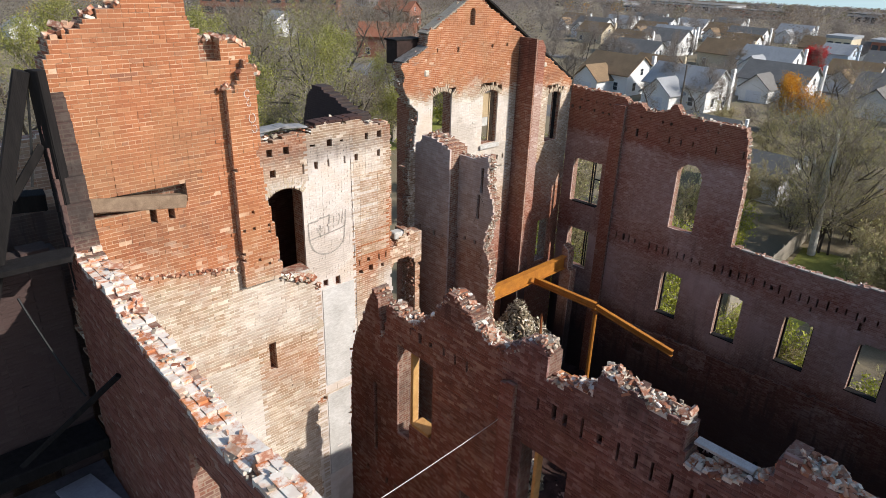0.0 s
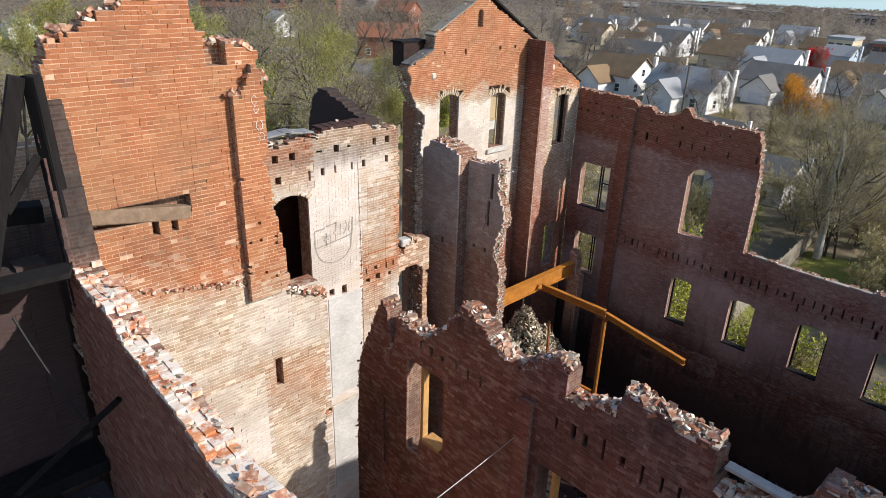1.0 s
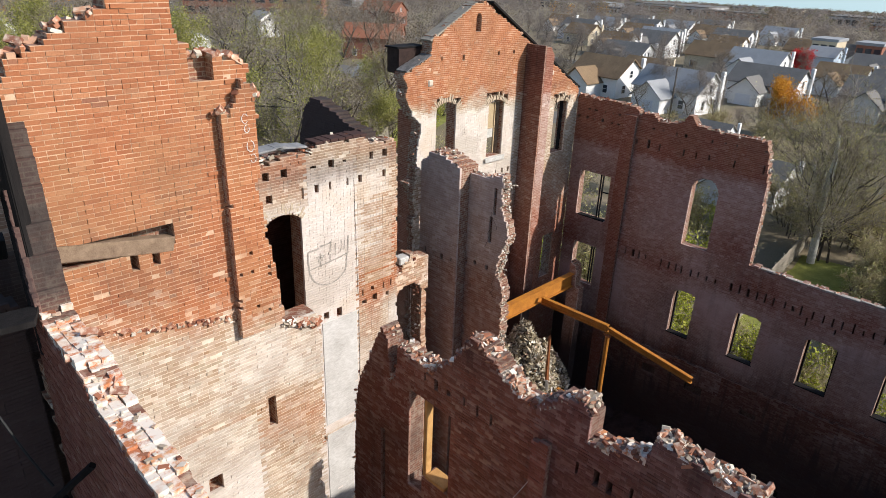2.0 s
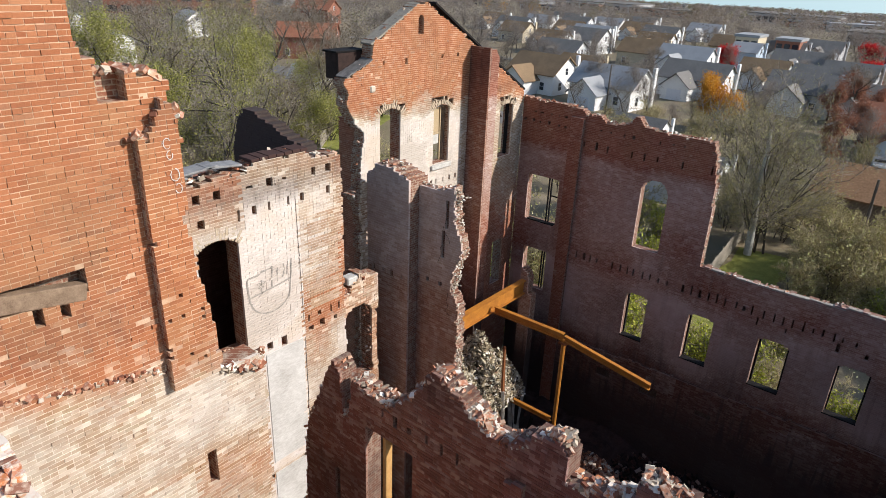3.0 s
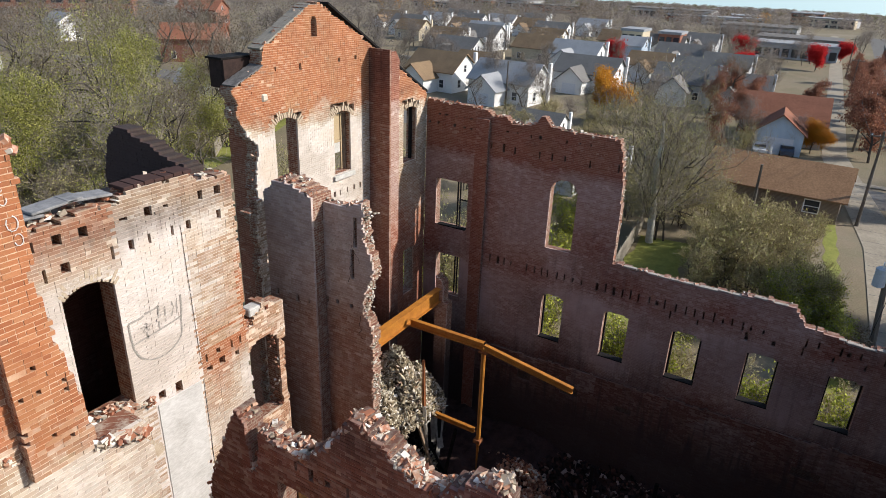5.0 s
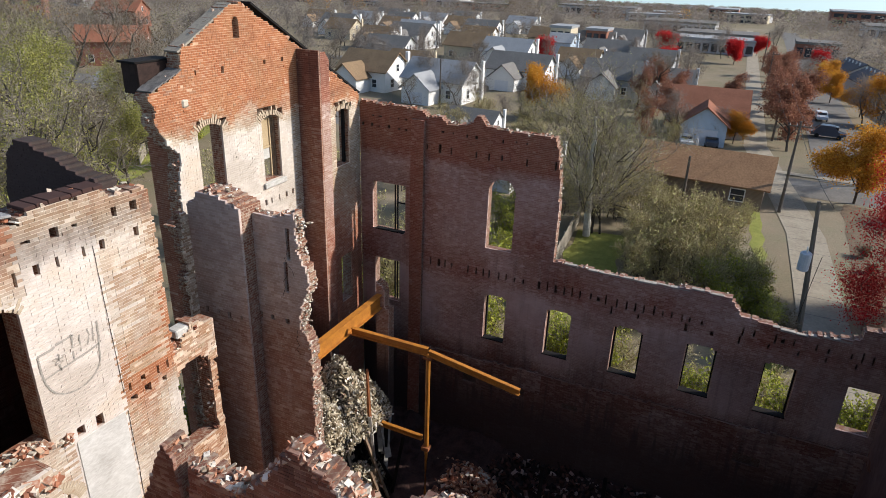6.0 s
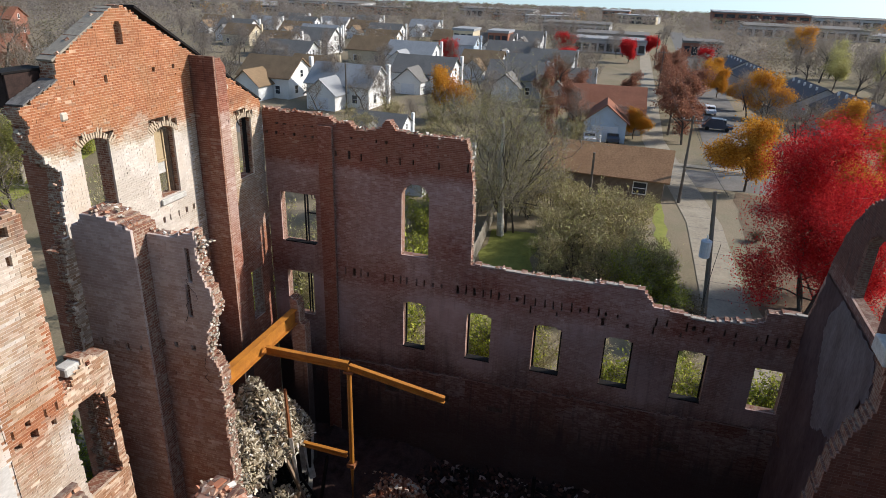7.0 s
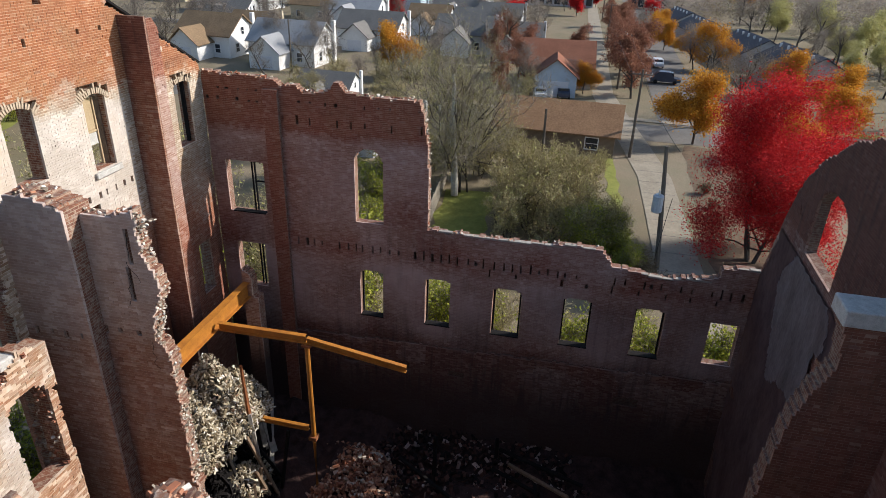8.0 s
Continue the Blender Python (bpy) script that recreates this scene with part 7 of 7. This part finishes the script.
ribbon("bar", [(9.78, 15.05), (9.80, 15.4)], 0.03, COAL, shield, YS)
ribbon("bar", [(9.93, 15.1), (10.0, 15.3), (9.97, 15.44)], 0.026, COAL, shield, YS)
ribbon("bar", [(10.06, 15.12), (10.09, 15.4)], 0.022, COAL, shield, YS)
# cracks in the walls
CRACK = simple("open_crack", (0.012, 0.01, 0.01), (0.04, 0.03, 0.027), 20.0, 0.95)
rk = random.Random(8)
ribbon("crack", [(10.42 + 0.005 * k + rk.uniform(-0.005, 0.005), 17.0 - 0.26 * k) for k in range(14)], 0.012, CRACK, w_shield, 14.492)
ribbon("crack", [(10.5 + rk.uniform(-0.006, 0.006), 13.2 - 0.3 * k) for k in range(13)], 0.014, CRACK, w_shield, 14.492)
for u, z, n in ((13.08, 16.2, 9), (13.2, 15.3, 7), (12.95, 13.6, 6)):
    o = ribbon("crack", [(u + 0.02 * k * rk.uniform(-1, 1.4), z - 0.14 * k) for k in range(n)], 0.012, CRACK, w_pier, 0.0)
    o.matrix_world = Matrix.Translation((14.291, 0, 0)) @ Matrix.Rotation(radians(90), 4, "Z")
scrawl = thing("spray_scrawl", "white spray-painted scrawl on the broken chimney corner", "graffiti")
for k, (u, z, r) in enumerate(((5.74, 19.72, 0.075), (5.76, 19.56, 0.06), (5.80, 19.28, 0.09), (5.83, 19.08, 0.07))):
    ribbon("scrawl_line", [(u + 0.7 * r * math.cos(a), z + r * math.sin(a)) for a in np.linspace(0.4 + k, 5.6 + k, 9)], 0.011, CHALK, scrawl, 11.008)

# ---------------------------------------------------------------- window remains in the tower
win = thing("window_1", "broken timber window with a tan blind in the tower wall", "window", kind="structure")
BLIND = simple("tan_blind", (0.34, 0.25, 0.14), (0.46, 0.35, 0.21), 3.0, 0.8)
part("frame", bm_box((19.77, 18.52, 15.08), (19.84, 18.66, 17.12), 0.01), TIMBER, win)
part("frame", bm_box((20.59, 18.52, 15.08), (20.66, 18.66, 17.12), 0.01), TIMBER, win)
part("mullion", bm_box((20.40, 18.54, 15.10), (20.46, 18.62, 17.12), 0.01), BLIND, win)
part("blind", bm_box((19.845, 18.58, 16.2), (20.395, 18.6, 17.12)), BLIND, win)
part("transom", bm_box((19.845, 18.54, 16.12), (20.395, 18.62, 16.19), 0.01), BLIND, win)
part("board", bm_box((19.845, 18.58, 15.75), (20.395, 18.6, 16.11)), STONE, win, "pale dirty panel")
sill = thing("window_sill", "pale stone sill under the tower window", "window sill", group="tower sills")
part("stone", bm_box((19.65, 18.2, 14.86), (20.8, 18.5, 15.04), 0.02), STONE, sill)
win = thing("window_2", "weathered timber frame left in the tower's end window", "window", kind="structure")
part("frame", bm_box((24.86, 18.5, 14.52), (24.94, 18.64, 16.7), 0.01), CHAR, win)
part("frame", bm_box((24.02, 18.5, 14.52), (24.08, 18.64, 16.7), 0.01), TIMBER, win)
win = thing("window_3", "tall charred window frame in the far corner", "window", kind="structure")
for y in (16.6, 16.72):
    part("mullion", bm_box((25.95, y, 11.5), (26.02, y + 0.05, 13.6), 0.005), CHAR, win)
    part("mullion", bm_box((25.95, y, 8.2), (26.02, y + 0.05, 10.1), 0.005), CHAR, win)
part("spandrel", bm_box((25.9, 16.16, 10.75), (26.05, 17.68, 11.48), 0.01), CHAR, win)
part("transom", bm_box((25.95, 16.16, 12.75), (26.0, 16.6, 12.8)), CHAR, win)
part("sill", bm_box((25.72, 16.2, 11.49), (26.0, 17.6, 11.53)), CHAR, win)
for a, b in wins[:5]:
    fr = thing("window_frame", "charred remains of a timber window frame", "window frame", group="long wall windows")
    part("jamb", bm_box((26.0, b - 0.07, 7.57), (26.1, b - 0.005, 9.5), 0.005), CHAR, fr)
    part("jamb", bm_box((26.0, a + 0.005, 7.57), (26.1, a + 0.06, 9.45), 0.005), CHAR, fr)
    part("sill", bm_box((25.72, a - 0.02, 7.5), (26.05, b + 0.02, 7.546), 0.01), CHAR, fr)

# gable trim: rake boards, soffit box, fallen flashing
rake = thing("rake_board", "weathered rake board along the gable's slope", "trim", group="gable trim")
part("board", bm_bar((16.62, 18.56, 19.62), (18.85, 18.56, 20.80), 0.5, 0.06), FENCE, rake)
rake = thing("rake_board", "dark rake board along the gable's far slope", "trim", group="gable trim")
part("board", bm_bar((19.75, 18.6, 20.8), (25.85, 18.6, 17.22), 0.5, 0.07), CHAR, rake)
BROWNBOARD = simple("scorched_brown_board", (0.02, 0.013, 0.011), (0.05, 0.03, 0.025), 5.0, 0.85)
box = thing("soffit_box", "charred eaves box at the gable's corner", "eaves")
part("soffit", bm_box((15.6, 18.82, 19.36), (16.9, 19.5, 19.42), 0.01), CHAR, box)
part("fascia", bm_box((15.68, 18.84, 18.5), (16.86, 18.9, 19.355), 0.01), BROWNBOARD, box)
part("back", bm_box((15.68, 18.91, 18.55), (15.75, 19.45, 19.355), 0.01), BROWNBOARD, box)
DARKSLATE = simple("weathered_slate", (0.07, 0.065, 0.062), (0.22, 0.205, 0.19), 6.0, 0.8)
coping = thing("slate_coping", "broken slate coping on the gable's foot", "coping")
for k in range(5):
    x = 15.5 + 0.22 * k
    part("slate", bm_bar((x, 18.5, 18.7 + 0.088 * k), (x + 0.25, 18.52, 18.82 + 0.088 * k), 0.5, 0.04), DARKSLATE, coping)
felt = thing("roofing_felt", "torn grey roofing felt on the wall top", "roofing")
for k, (x0, x1, z, t) in enumerate([(6.9, 7.9, 17.95, 3), (7.7, 8.6, 18.02, -4), (8.3, 9.15, 18.0, 6)]):
    bm = bm_box((x0, 14.55, z), (x1, 14.98, z + 0.05), 0.012)
    bmesh.ops.rotate(bm, cent=((x0 + x1) / 2, 14.75, z), matrix=Matrix.Rotation(radians(t), 3, "Y"), verts=bm.verts)
    part("sheet", bm, ROOFTIN, felt)
coping = thing("brick_coping", "dark brick coping course on the lime-washed wall", "coping")
for k in range(7):
    part("block", bm_box((9.35 + 0.22 * k, 14.52, 17.99), (9.56 + 0.22 * k, 14.98, 18.06 + 0.008 * (k % 3)), 0.01), BURNT, coping)

# ---------------------------------------------------------------- fallen timbers by the debris heap
rt = random.Random(31)
for k in range(16):
    x, y = rt.uniform(18.6, 21.2), rt.uniform(13.6, 15.6)
    a = rt.uniform(-0.9, 0.9)
    l = rt.uniform(1.4, 3.6)
    timber((x, y, 2.2), (x + 0.45 * l * math.sin(a), y + rt.uniform(-0.2, 0.6) * l, 2.2 + l), rt.uniform(0.07, 0.16), rt.uniform(0.06, 0.14), CHAR if k % 3 else TIMBER, "burnt joist fallen against the debris heap", "joist", "fallen_joist", group="fallen joists")
for k in range(14):
    x, y, a, l = rt.uniform(13.5, 24.5), rt.uniform(-0.5, 12.0), rt.uniform(0, 6.28), rt.uniform(1.5, 4.0)
    timber((x, y, 2.75 + rt.uniform(0, 0.3)), (x + l * math.cos(a), y + l * math.sin(a), 2.75 + rt.uniform(0, 0.5)), 0.12, 0.12, CHAR if k % 4 else TIMBER, "charred joist lying on the rubble floor", "joist", "fallen_joist", group="fallen joists")
for k in range(3):
    x, y = (22.6, 9.2, 24.2)[k], (8.4, 5.0, 6.2)[k]
    timber((x, y, 2.0), (x + 0.05, y, 4.6 - 0.5 * k), 0.14, 0.14, CHAR, "charred upright post in the rubble", "post", "burnt_stump", group="burnt uprights")

PALEBOARD = simple("ash_grey_board", (0.20, 0.18, 0.155), (0.44, 0.41, 0.36), 6.0, 0.85)
for k in range(11):
    x, y, l = rt.uniform(19.0, 22.0), rt.uniform(14.5, 15.2), rt.uniform(1.2, 3.0)
    z = rt.uniform(2.6, 4.4)
    timber((x, y, z), (x + rt.uniform(-0.1, 0.7) * l, y + rt.uniform(0.1, 0.35) * l, z + 0.8 * l), rt.uniform(0.1, 0.32), 0.04, PALEBOARD if k % 3 else CHAR, "ash-grey board leaning on the debris heap", "board", "leaning_board", group="leaning boards")
timber((20.5, 14.45, 2.2), (20.38, 14.7, 6.2), 0.13, 0.13, PALEBOARD, "grey weathered post standing before the debris heap", "post", "broken_post")
timber((20.42, 14.72, 6.0), (20.36, 14.76, 8.3), 0.16, 0.12, RUST, "rusted steel post stub by the debris heap", "post", "rusted_post", taper=0.6)

# thin cable slung across the front room
cable((2.84, 5.43, 15.27), (9.0, 7.3, 13.1), 0.04, 0.005, "cable", "thin pale cable slung across the roofless room", mat=TRIM)
